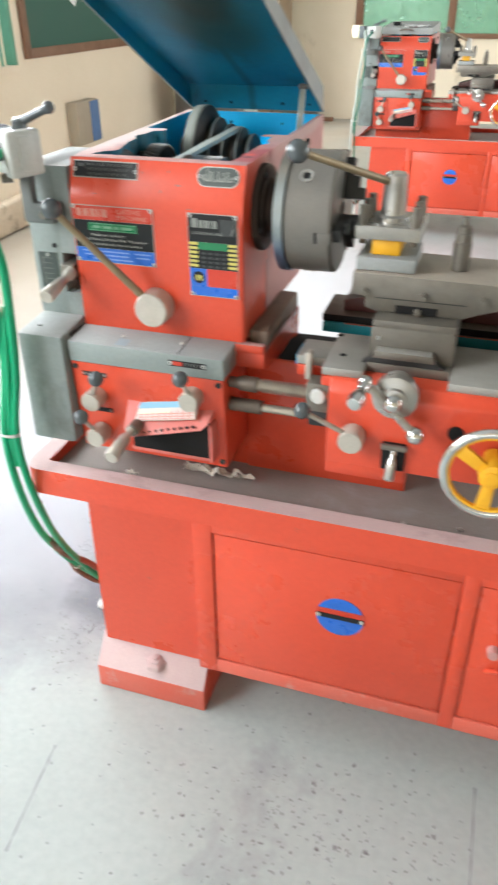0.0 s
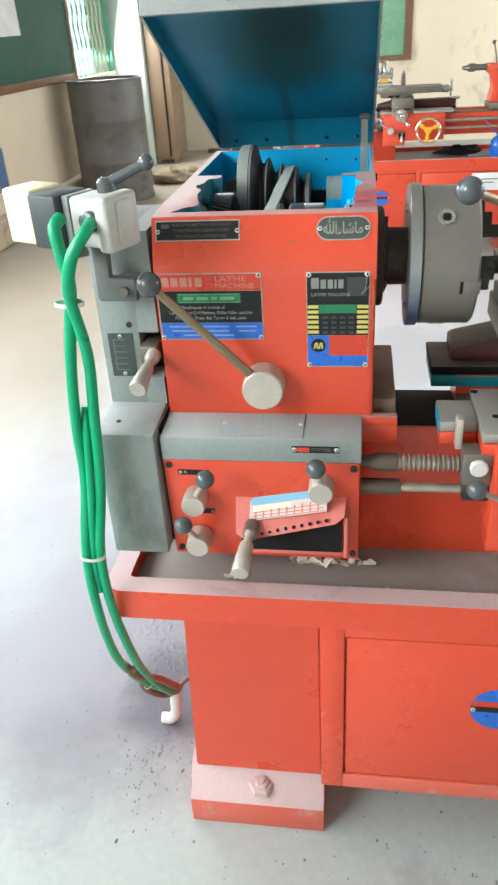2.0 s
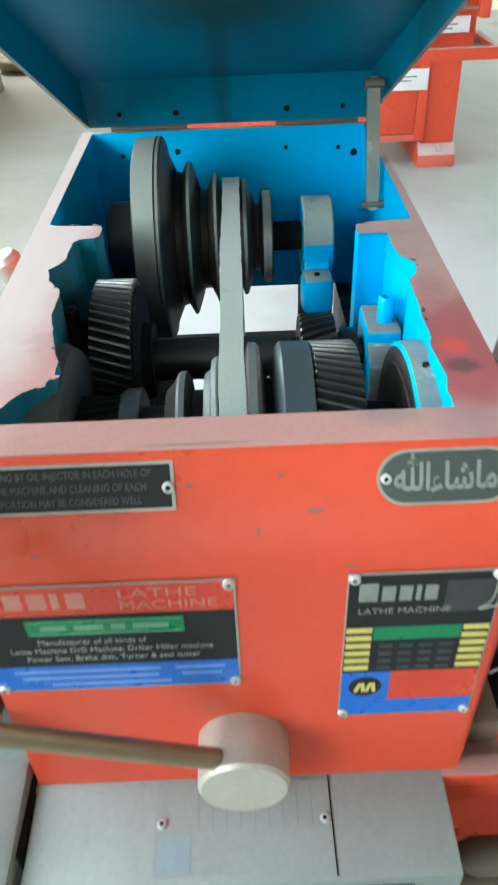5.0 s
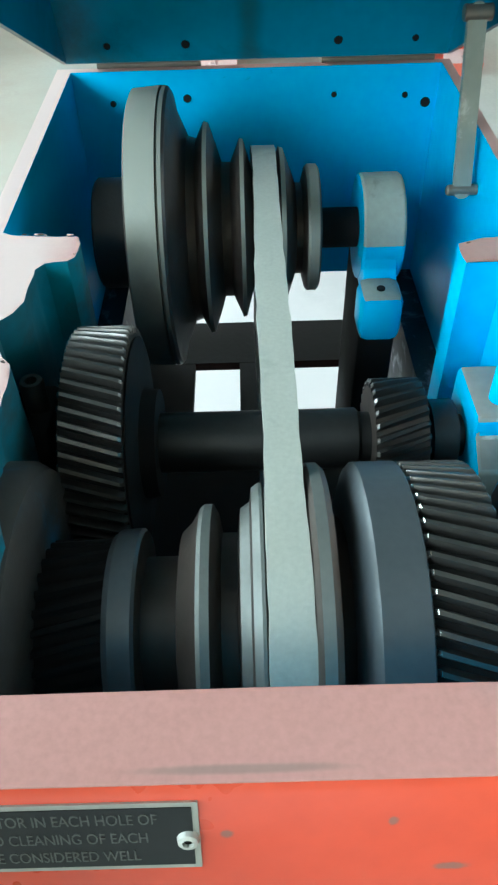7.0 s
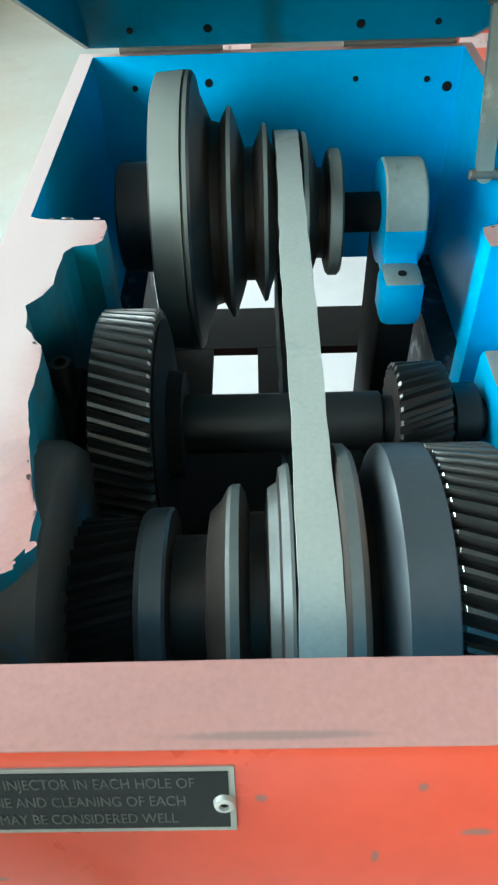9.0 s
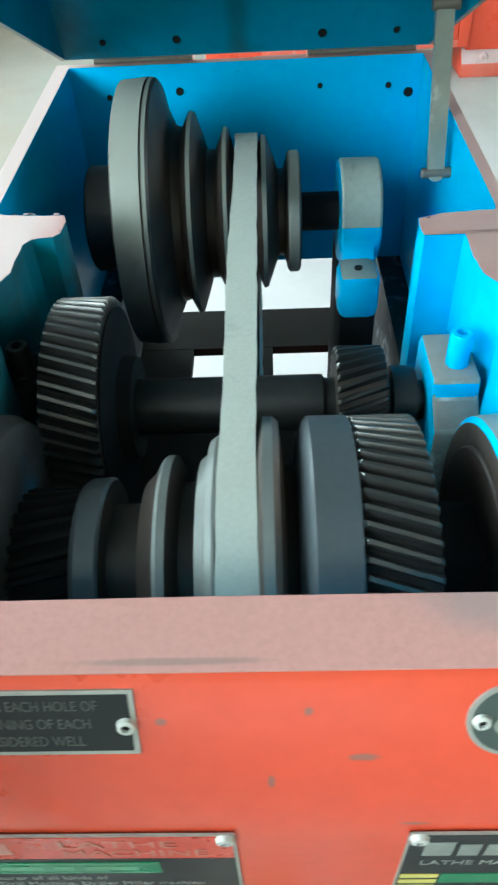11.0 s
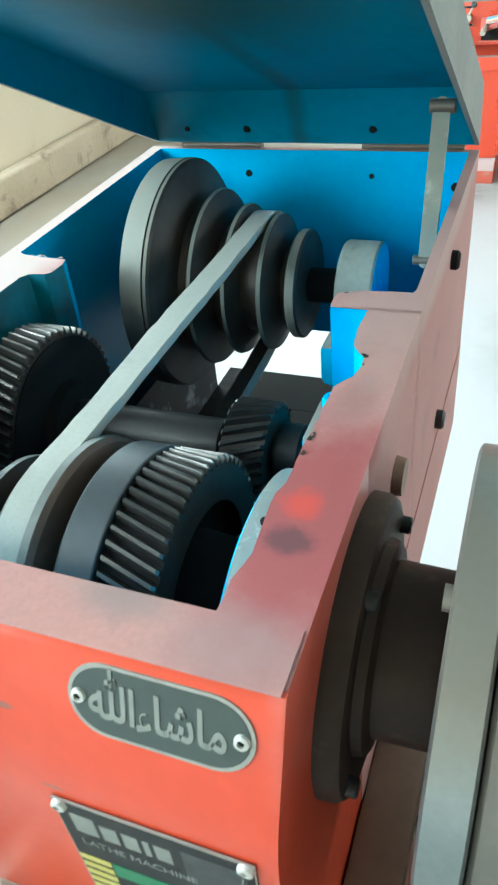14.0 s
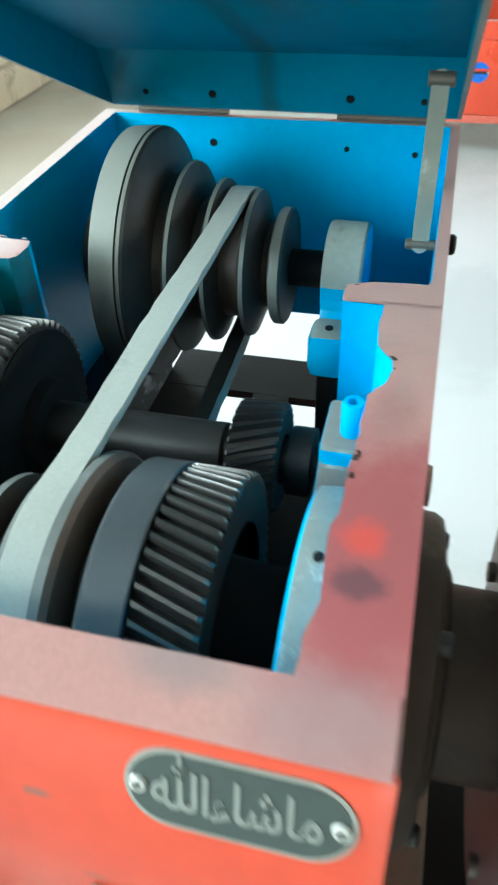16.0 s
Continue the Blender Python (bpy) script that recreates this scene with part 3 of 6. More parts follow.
def tray(lathe):
    x0, x1, y0, y1, r = -0.488, 1.53, -0.119, 0.52, 0.035

    def outline(d, rr):
        out = []
        for cx, cy, a0 in ((x1 - rr - d, y1 - rr - d, 0), (x0 + rr + d, y1 - rr - d, 90), (x0 + rr + d, y0 + rr + d, 180), (x1 - rr - d, y0 + rr + d, 270)):
            for k in range(7):
                a = radians(a0 + 15 * k)
                out.append((cx + rr * math.cos(a), cy + rr * math.sin(a)))
        return out

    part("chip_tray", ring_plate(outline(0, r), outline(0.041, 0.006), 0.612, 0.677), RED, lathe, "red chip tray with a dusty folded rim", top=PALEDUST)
    part("tray_floor", prism(outline(0.0415, 0.006), "z", 0.614, 0.650), SLUDGE, lathe, "oily dirty tray floor")


def gearbox(lathe):
    g = part("feed_gearbox", prism([(-0.0615, 0.727), (0.20, 0.727), (0.20, 0.935), (-0.075, 0.935)], "x", -0.355, -0.024, 0.003), RED, lathe, "red feed gearbox with levers")
    c = part("gearbox_cover", prism([(-0.078, 0.936), (0.02, 0.936), (0.02, 0.984), (0.0, 0.986), (-0.078, 0.980)], "x", -0.3545, -0.022, 0.003), GREY, lathe, "grey gearbox top cover", top=GREYTOP)
    m = on_front(-0.096, -0.0782, 0.962)
    p = part("stop_plate", flat(m, -0.038, 0.038, -0.006, 0.006, 0, 0.0008), BLACKPL, c)
    part("red_field", flat(m, -0.03, -0.01, -0.004, 0.004, 0.0008, 0.0012), PLATERED, p)
    words("STOP ROD", 0.0085, m @ Matrix.Translation((-0.007, 0, 0.0009)), DIMTIN, p, stretch=0.8)
    for x in (-0.034, 0.034):
        screw(m, x, 0, 0.004, p, 0.0008)
    # printed table plate on the cover
    mt = Matrix.Translation((-0.18, -0.0385, 0.9832)) @ Euler((radians(4.4), 0, 0)).to_matrix().to_4x4()
    t = part("table_plate", flat(mt, -0.075, 0.063, -0.034, 0.034, 0, 0.0008), GREYTOP, c, "worn etched table plate")
    part("blue_field", flat(mt, -0.072, -0.047, -0.032, -0.006, 0.0008, 0.0012), GREYBLUE, t)
    for k in range(9):
        part("table_line", flat(mt, -0.042 + 0.0112 * k, -0.0405 + 0.0112 * k, -0.002, 0.03, 0.0008, 0.001), GREY, t)
    for x in (-0.07, 0.058):
        screw(mt, x, 0.004, 0.004, t, 0.0008)
    part("seam", flat(mt, 0.0632, 0.0642, -0.037, 0.037, 0.0, 0.0006), BLACK, c)
    for x, z in ((-0.345, 0.925), (-0.034, 0.925), (-0.343, 0.742), (-0.034, 0.742)):
        y = -0.075 + (0.935 - z) / 0.235 * 0.015
        part("socket_bolt", spun([(0, 0.006), (0.003, 0.006), (0.003, 0.003), (0.001, 0.003), (0.001, 0)], on_front(x, y, z) @ Euler((0, radians(-90), 0)).to_matrix().to_4x4(), 12), IRON, g)
    for (x, z), bd, big in (((-0.303, 0.861), (0.030, 0.066), 1), ((-0.087, 0.894), (-0.006, 0.058), 1), ((-0.303, 0.775), (-0.016, 0.058), 1)):
        k = part("selector_knob", spun([(-0.002, 0.021), (0.034, 0.0205), (0.037, 0.019), (0.037, 0.0)], on_front(x, -0.071, z) @ Euler((0, radians(-90), 0)).to_matrix().to_4x4(), 28), ALU, g, "satin metal selector knob")
        b = (x + bd[0], -0.122, z + bd[1])
        part("stem", rod((x, -0.093, z + 0.006), b, 0.0052, 0.0045), ALU, k)
        part("ball", ball(b, 0.0158), BALL, k, "glossy dark grey ball")
    for x, z, w, t in ((-0.303, 0.9125, 0.027, "A"), (-0.294, 0.829, 0.020, "")):
        m = on_front(x, -0.0752 + (0.935 - z) / 0.235 * 0.015, z - 0.002)
        p = part("letter_plate", flat(m, -w, w, -0.005, 0.005, 0, 0.0009), BLACKPL, g)
        if t:
            words(t, 0.010, m @ Matrix.Translation((-w + 0.009, 0, 0.001)), TIN, p)
        screw(m, -w + 0.004, 0, 0.003, p, 0.0008)
        screw(m, w - 0.004, 0, 0.003, p, 0.0008)
    # tumbler housing with its slanted row of holes
    h = part("tumbler_housing", bmesh_housing(), HOUSING, g, "red sloping tumbler housing with a dark slot")
    # solid black block stands in for the shaded recess
    part("slot", box(-0.228, -0.053, -0.0765, -0.066, 0.753, 0.832, 0), BLACK, h, "black block in place of the slot's shade")
    # printed table and the row of holes on the slanting face
    e1, e2 = Vector((0.187, 0, 0.036)).normalized(), Vector((0.0, 0.045, 0.046)).normalized()
    mm = Matrix.Translation((-0.138, -0.0905, 0.8500)) @ Matrix((e1, e2, e1.cross(e2))).transposed().to_4x4()
    tb = part("feed_table", flat(mm, -0.072, 0.062, -0.010, 0.030, -0.004, 0.0012), TABLE, h, "printed feed table plate")
    part("blue_field", flat(mm, -0.070, 0.060, 0.016, 0.029, 0.0012, 0.0016), PLATECYAN, tb)
    part("cream_field", flat(mm, -0.066, 0.0, 0.005, 0.014, 0.0012, 0.0016), CREAMPL, tb)
    for k in range(9):
        part("line", flat(mm, -0.062 + 0.0135 * k, -0.0595 + 0.0135 * k, -0.0085, 0.004 + 0.0008 * k, 0.0012, 0.0018), PINKLINE, tb)
    for z in (-0.0085, -0.0035, 0.0025):
        part("line", flat(mm, -0.066, 0.058, z, z + 0.0013, 0.0012, 0.0017), PINKLINE, tb)
    for k in range(10):
        f = k / 9
        q = Vector((-0.200 + 0.122 * f, -0.1058 + 0.0005 * f, 0.8070 + 0.034 * f))
        part("index_hole", spun([(0, 0.0032), (0.004, 0.0032), (0.004, 0.0)], on_front(*q, 35) @ Euler((0, radians(-90), 0)).to_matrix().to_4x4(), 10), BLACK, h)
    t = part("tumbler_arm", spun([(0, 0.013), (0.028, 0.013), (0.03, 0.011), (0.03, 0)], on_front(-0.204, -0.098, 0.822) @ Euler((0, radians(-90), 0)).to_matrix().to_4x4(), 24), DULL, g, "steel tumbler arm with a plunger handle")
    d, n = along((-0.205, -0.118, 0.826), (-0.210, -0.210, 0.808))
    part("grip", spun([(0, 0.008), (0.012, 0.008), (0.016, 0.0065), (0.024, 0.0065), (0.034, 0.0115), (0.06, 0.0135), (n - 0.003, 0.0145), (n, 0.013), (n, 0)], d, 24), ALU, t, "turned aluminium grip")


def bmesh_housing():
    bm = bmesh.new()
    y0, y1 = -0.062, -0.107
    a = [(-0.235, y0, 0.872), (-0.045, y0, 0.872), (-0.048, y1, 0.851), (-0.062, y1 - 0.003, 0.838), (-0.215, y1 - 0.003, 0.797), (-0.232, y1, 0.809)]
    va = [bm.verts.new(p) for p in a]
    vb = [bm.verts.new((x, y0, z)) for x, _, z in a[2:]]
    bm.faces.new(va)
    bm.faces.new((va[1], vb[0], va[2]))
    for k in range(3):
        bm.faces.new((va[2 + k], vb[k], vb[k + 1], va[3 + k]))
    bm.faces.new((va[5], vb[3], va[0]))
    bm.faces.new((va[0], va[1], *vb))
    box(-0.049, -0.042, -0.100, -0.062, 0.758, 0.845, 0.002, bm)
    box(-0.238, -0.050, -0.072, -0.062, 0.741, 0.750, 0.002, bm)
    return bm


def headstock(lathe):
    # casting: open box with a lumpy inner edge round the gears
    right = [(-0.044, 0.066), (-0.0445, 0.074), (-0.0420, 0.085), (-0.0425, 0.110), (-0.0435, 0.130), (-0.0410, 0.138), (-0.0405, 0.149), (-0.0412, 0.168), (-0.0400, 0.187), (-0.0402, 0.211), (-0.0395, 0.222), (-0.036, 0.228), (-0.031, 0.235), (-0.0295, 0.246), (-0.0308, 0.256), (-0.034, 0.261), (-0.039, 0.268), (-0.041, 0.286), (-0.0405, 0.303), (-0.041, 0.3175), (-0.0655, 0.3135), (-0.0670, 0.319), (-0.0655, 0.334), (-0.050, 0.340), (-0.017, 0.342), (-0.0145, 0.347)]
    left = [(-0.345, 0.362), (-0.339, 0.358), (-0.298, 0.354), (-0.2945, 0.346), (-0.2960, 0.331), (-0.300, 0.327), (-0.313, 0.325), (-0.3175, 0.318), (-0.318, 0.286), (-0.322, 0.276), (-0.329, 0.266), (-0.325, 0.247), (-0.315, 0.232), (-0.312, 0.220), (-0.313, 0.190), (-0.308, 0.170), (-0.304, 0.150), (-0.296, 0.125), (-0.295, 0.108), (-0.301, 0.098), (-0.314, 0.090), (-0.322, 0.076)]
    random.seed(8)

    def worn(points):
        """Short uneven steps along a chipped edge."""
        out = []
        for p, q in zip(points, points[1:]):
            n = max(1, int(math.hypot(q[0] - p[0], q[1] - p[1]) / 0.006))
            out += [(p[0] + (q[0] - p[0]) * k / n + random.uniform(-0.0007, 0.0007), p[1] + (q[1] - p[1]) * k / n + random.uniform(-0.0005, 0.0005)) for k in range(n)]
        return out + [points[-1]]

    right, left = worn(right), worn(left)
    front = [(-0.285, 0.057), (-0.18, 0.0575), (-0.07, 0.057)]
    inner = [(-0.331, 0.057), *front, (-0.045, 0.057), *right, (-0.0145, 0.636), (-0.345, 0.636), *left]
    outer = [(-0.352, 0.030), *[(x, 0.030) for x, y in front], (-0.006, 0.030), *[(-0.006, y) for x, y in right], (-0.006, 0.645), (-0.358, 0.645), *[(-0.358, y) for x, y in left]]
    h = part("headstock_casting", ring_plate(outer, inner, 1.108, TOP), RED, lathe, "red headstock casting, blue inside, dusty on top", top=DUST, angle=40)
    h.data.materials.append(BLUE), h.data.materials.append(SHADEBLUE)
    for v in h.data.vertices:
        if v.co.z > 1.2:
            v.co.z = rim_z(v.co.y)
    # inner faces blue; front-left ones take the blue with shade in it
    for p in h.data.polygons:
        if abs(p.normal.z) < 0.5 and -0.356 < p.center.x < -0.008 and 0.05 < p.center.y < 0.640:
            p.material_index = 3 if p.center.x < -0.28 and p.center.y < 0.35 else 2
        elif p.normal.x > 0.9 and p.center.x > -0.01 and p.center.y > 0.16:
            p.material_index = 1
    # lower inner walls: pale chips on black, which carries the shade down there
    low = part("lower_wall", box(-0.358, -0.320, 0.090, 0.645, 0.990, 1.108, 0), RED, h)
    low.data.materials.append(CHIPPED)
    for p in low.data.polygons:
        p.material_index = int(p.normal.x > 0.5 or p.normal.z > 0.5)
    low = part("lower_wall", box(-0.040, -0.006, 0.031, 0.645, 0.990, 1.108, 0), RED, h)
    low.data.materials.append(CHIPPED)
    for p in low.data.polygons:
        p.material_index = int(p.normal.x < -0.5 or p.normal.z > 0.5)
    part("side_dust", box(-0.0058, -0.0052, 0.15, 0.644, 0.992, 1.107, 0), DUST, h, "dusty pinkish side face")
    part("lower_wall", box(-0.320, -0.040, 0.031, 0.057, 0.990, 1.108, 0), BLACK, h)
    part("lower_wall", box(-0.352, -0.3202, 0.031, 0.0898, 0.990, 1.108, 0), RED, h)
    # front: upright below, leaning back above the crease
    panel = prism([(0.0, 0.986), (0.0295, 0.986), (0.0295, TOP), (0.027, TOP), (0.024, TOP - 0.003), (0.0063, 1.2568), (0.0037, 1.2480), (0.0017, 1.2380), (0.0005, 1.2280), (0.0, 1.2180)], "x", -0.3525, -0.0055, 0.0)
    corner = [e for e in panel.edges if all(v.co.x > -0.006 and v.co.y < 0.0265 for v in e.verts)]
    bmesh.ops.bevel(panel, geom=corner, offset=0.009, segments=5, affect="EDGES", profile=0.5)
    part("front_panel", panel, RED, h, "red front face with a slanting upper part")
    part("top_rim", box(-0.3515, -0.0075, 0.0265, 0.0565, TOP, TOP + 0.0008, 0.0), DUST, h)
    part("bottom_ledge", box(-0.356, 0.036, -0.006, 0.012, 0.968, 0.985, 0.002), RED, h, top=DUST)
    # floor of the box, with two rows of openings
    # bars are black in place of the deep shade low in the box
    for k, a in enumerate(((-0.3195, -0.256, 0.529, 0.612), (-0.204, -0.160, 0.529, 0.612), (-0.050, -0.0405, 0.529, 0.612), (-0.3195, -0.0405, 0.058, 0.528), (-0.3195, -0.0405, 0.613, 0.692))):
        part("cross_bar", box(*a, 0.992, 1.003, 0.0), BLACK, h, "black cross bar")
    nameplates(h)
    paint_chips(h, inner)
    # small holes in the rear wall
    for x, z, r in ((-0.311, 1.300, 0.0028), (-0.243, 1.303, 0.0038), (-0.109, 1.303, 0.0026), (-0.044, 1.301, 0.0028), (-0.0245, 1.294, 0.0046)):
        part("wall_hole", spun([(0, r), (0.0015, r * 0.9), (0.0015, 0)], on_front(x, 0.6362, z - 0.009) @ Euler((0, radians(-90), 0)).to_matrix().to_4x4(), 12), BLACK, h)
    # bearing housings and studs
    f = part("spindle_bearing", spun([(-0.0580, 0.060), (-0.0580, 0.0793), (-0.0562, 0.0824), (-0.041, 0.0840), (-0.036, 0.082), (-0.036, 0.060)], x_axis(CY + 0.003, CZ + 0.001), 48), ARCH, h, "grey-faced spindle bearing housing with blue edges")
    part("bearing_edge", spun([(-0.0600, 0.058), (-0.0600, 0.0660), (-0.0590, 0.0670), (-0.0577, 0.0670), (-0.0577, 0.058)], x_axis(CY + 0.003, CZ + 0.001), 48), FLANK, f)
    f.data.materials.append(BLUE), f.data.materials.append(FLANK)
    for p in f.data.polygons:
        if p.normal.x < -0.3:      # blue chamfer, brown-black face
            p.material_index = 2 if p.normal.x < -0.95 else 1
    part("oil_hole", rod((-0.047, 0.1215, 1.2985), (-0.047, 0.1215, 1.3022), 0.0024, seg=10), BLACK, f)
    part("spindle_bearing", spun([(-0.335, 0.050), (-0.335, 0.0800), (-0.332, 0.0840), (-0.302, 0.0835), (-0.2945, 0.079), (-0.2925, 0.072), (-0.2925, 0.03)], x_axis(SY, SZ), 48), LEFTARCH, h, "grimy brown and blue rear spindle bearing housing")
    for x in (-0.056, -0.322):
        y, z = MY - 0.004, MZ
        k = 1 if x > -0.2 else -1
        if k > 0:
            b = part("shaft_bearing", prism([(y - 0.040, 1.0), (y + 0.036, 1.0), (y + 0.034, z + 0.026), (y + 0.030, z + 0.033), (y - 0.014, z + 0.033), (y - 0.017, z + 0.030), (y - 0.018, z + 0.021), (y - 0.036, z + 0.008)], "x", x - 0.010, x + 0.019, 0.0025), ARCH, h, "grey dusty shaft bearing block with blue edges and a blue stud", top=TANGREY)
            b.data.materials.append(BLUE)
            for p in b.data.polygons:
                if p.normal.x < -0.7 or (p.normal.y < -0.85 and p.center.z > z + 0.015):
                    p.material_index = 2
        else:
            b = part("shaft_bearing", prism([(y - 0.036, 1.0), (y + 0.036, 1.0), (y + 0.034, z + 0.012), (y + 0.02, z + 0.036), (y - 0.02, z + 0.036), (y - 0.034, z + 0.012)], "x", x - 0.016, x + 0.016, 0.004), BLACK, h, "black shaft bearing block")
        part("stud", spun([(0, 0.0070), (0.026, 0.0070), (0.028, 0.006), (0.028, 0.0035), (0.02, 0.0035), (0.02, 0)], Matrix.Translation((x + 0.007, y, z + 0.028)) @ Euler((0, radians(-90), 0)).to_matrix().to_4x4(), 18), BLUE if k > 0 else IRON, b)
    flange = part("spindle_flange", spun([(-0.006, 0.081), (0.002, 0.0805), (0.006, 0.078), (0.0075, 0.073), (0.0055, 0.060), (0.006, 0.0575), (0.011, 0.056), (0.013, 0.053), (0.013, 0.03)], x_axis(CY, CZ), 64), GREASE, lathe, "dark greasy spindle flange")
    for a in (22, 112, 202, 292):
        part("flange_bolt", rod((0.000, CY + 0.071 * math.cos(radians(a)), CZ + 0.071 * math.sin(radians(a))), (0.0125, CY + 0.071 * math.cos(radians(a)), CZ + 0.071 * math.sin(radians(a))), 0.0052, bevel=0.001, seg=12), IRON, flange)
    part("oil_plug", rod((-0.008, 0.472, 1.282), (0.001, 0.472, 1.282), 0.008, bevel=0.002), BLACK, h)
    part("oil_plug", rod((-0.008, 0.238, 1.242), (0.0005, 0.238, 1.242), 0.0135, 0.012), PLUG, h)
    part("oil_plug", rod((-0.008, 0.452, 1.134), (0.002, 0.452, 1.134), 0.009, bevel=0.002), IRON, h)


def paint_chips(h, inner):
    """Small flakes and bare spots along the worn inner edge of the rim."""
    random.seed(21)
    for mat, count, label in ((DUST, 24, "pale bare spots on the worn rim"), (FLANK, 14, "dark oil specks on the rim")):
        bm = bmesh.new()
        for k in range(count):
            i = random.randrange(len(inner))
            a, b = Vector((*inner[i - 1], 0)), Vector((*inner[i], 0))
            d = (b - a)
            f = random.random()
            nrm = Vector((-d.y, d.x, 0)).normalized()
            if (a + d * f + nrm * 0.01 - Vector((-0.18, 0.33, 0))).length < (a + d * f - Vector((-0.18, 0.33, 0))).length:
                nrm = -nrm
            s = random.uniform(0.0006, 0.0021) * (1.0 if mat is not BLACK else 0.8)
            c = a + d * f + nrm * (s * 0.75 + (random.uniform(0, 0.006) if mat is BLACK else 0.0004))
            e = d.normalized() * random.uniform(1.0, 2.4)
            ring = [bm.verts.new((c.x + s * r * (math.cos(t) * e.x - math.sin(t) * e.y * 0.5), c.y + s * r * (math.cos(t) * e.y + math.sin(t) * e.x * 0.5), rim_z(c.y) + 0.0004)) for t, r in ((0.3, 0.9), (1.2, 0.7), (2.2, 1.0), (3.3, 0.8), (4.2, 1.05), (5.3, 0.75))]
            bm.faces.new(ring)
        tagged(part("paint_wear", bm, mat, h), label, kind="stuff")


def nameplates(h):
    # oiling plate
    t = math.degrees(math.atan2(0.024, 0.069))
    m = on_front(-0.2800, 0.0186, 1.2928, t)
    p = part("oiling_plate", flat(m, -0.0665, 0.0665, -0.0155, 0.0155, 0, 0.0010), TIN, h, "black oiling instruction plate with a tin border")
    part("enamel", flat(m, -0.0645, 0.0645, -0.0135, 0.0135, 0.0010, 0.0013), BLACKPL, p)
    for k, s in enumerate(("OILING BY OIL INJECTOR IN EACH HOLE OF", "THE MACHINE AND CLEANING OF EACH", "PORTION MAY BE CONSIDERED WELL")):
        words(s, 0.0068, m @ Matrix.Translation((0.006, 0.0085 - 0.0085 * k, 0.00135)), DULLPRINT, p, align="CENTER", stretch=0.70)
    part("bar", flat(m, -0.057, -0.044, 0.004, 0.010, 0.0013, 0.0015), DULLPRINT, p)
    for x in (-0.0625, 0.0628):
        screw(m, x, -0.001, 0.0038, p, 0.001)
    # oval plate with calligraphy
    m = on_front(-0.0560, 0.0183, 1.2916, t)
    bm = bmesh.new()
    pts = [(0.0271 + 0.0175 * math.cos(radians(a)) - 0.0, 0.0175 * math.sin(radians(a))) for a in range(-90, 91, 12)]
    pts = [(x - 0.004, y) for x, y in pts] + [(-x + 0.004, y) for x, y in pts[::-1]]

    def oval(k, z0, z1):
        b = bmesh.new()
        lo, hi = ([b.verts.new(m @ Vector((x * (1 + (k - 1) * 0.45), y * k, z))) for x, y in pts] for z in (z0, z1))
        b.faces.new(lo), b.faces.new(hi)
        for i in range(len(pts)):
            b.faces.new((lo[i - 1], lo[i], hi[i], hi[i - 1]))
        return b

    p = part("blessing_plate", oval(1.0, 0, 0.0011), TIN, h, "oval dark plate with light calligraphy")
    part("enamel", oval(0.90, 0.0011, 0.0014), PLATEGREY, p)
    words("\uFDF2\u0621\uFE8E\uFEB7\uFE8E\uFEE3", 0.0235, m @ Matrix.Translation((-0.0005, -0.0005, 0.0016)), CHALK, p, name="calligraphy", align="CENTER", stretch=0.72, bold=0.022)
    for x in (-0.0352, 0.0352):
        screw(m, x, 0, 0.0036, p, 0.001)
    # maker's plate: red, black and blue fields
    m = on_front(-0.2660, 0.0, 1.1765)
    p = part("maker_plate", flat(m, -0.0845, 0.0845, -0.055, 0.055, 0, 0.0010), TIN, h, "maker's plate with red, black and blue fields")
    part("red_field", flat(m, -0.083, 0.083, 0.027, 0.0535, 0.0010, 0.0013), PLATERED, p)
    part("black_field", flat(m, -0.083, 0.083, -0.026, 0.0265, 0.0010, 0.0013), BLACKPL, p)
    part("blue_field", flat(m, -0.083, 0.083, -0.0535, -0.0265, 0.0010, 0.0013), PLATEBLUE, p)
    part("green_field", flat(m, -0.052, 0.050, 0.007, 0.0225, 0.0013, 0.0016), PLATEGREEN, p)
    words("LATHE", 0.0118, m @ Matrix.Translation((0.0105, 0.0455, 0.0014)), FADED, p, stretch=1.42)
    words("MACHINE", 0.0112, m @ Matrix.Translation((0.0105, 0.0345, 0.0014)), FADED, p, stretch=1.26)
    for x in (-0.075, -0.0605, -0.0455, -0.031, -0.0215):
        part("bar", flat(m, x, x + (0.005 if x == -0.031 else 0.0115), 0.0335, 0.0485, 0.0013, 0.0015), FADED, p)
    part("bar", flat(m, -0.050, 0.048, 0.0205, 0.0215, 0.0016, 0.0018), LEAFGREEN, p)
    part("bar", flat(m, -0.050, 0.048, 0.0080, 0.0090, 0.0016, 0.0018), LEAFGREEN, p)
    for x0, x1 in ((-0.043, -0.026), (-0.021, -0.002), (0.003, 0.012), (0.017, 0.040)):
        part("bar", flat(m, x0, x1, 0.0120, 0.0172, 0.0016, 0.0018), LEAFGREEN, p)
    for k, s in enumerate(("Manufacturer of all kinds of", "Lathe Machine Drill Machine, Driller Miller machine", "Power Saw, Brake disk, Turner & seal cutter")):
        words(s, 0.0075, m @ Matrix.Translation((0 if k else -0.012, -0.0005 - 0.0088 * k, 0.0014)), TIN, p, align="CENTER", stretch=0.86)
    for k in range(3):
        for x0, x1 in ((-0.07, 0.03), (0.04, 0.074)) if k < 2 else ((-0.055, 0.04),):
            part("bar", flat(m, x0 + 0.004 * k, x1 - 0.002 * k, -0.0340 - 0.0075 * k, -0.0312 - 0.0075 * k, 0.0013, 0.0015), PALEBLUE, p)
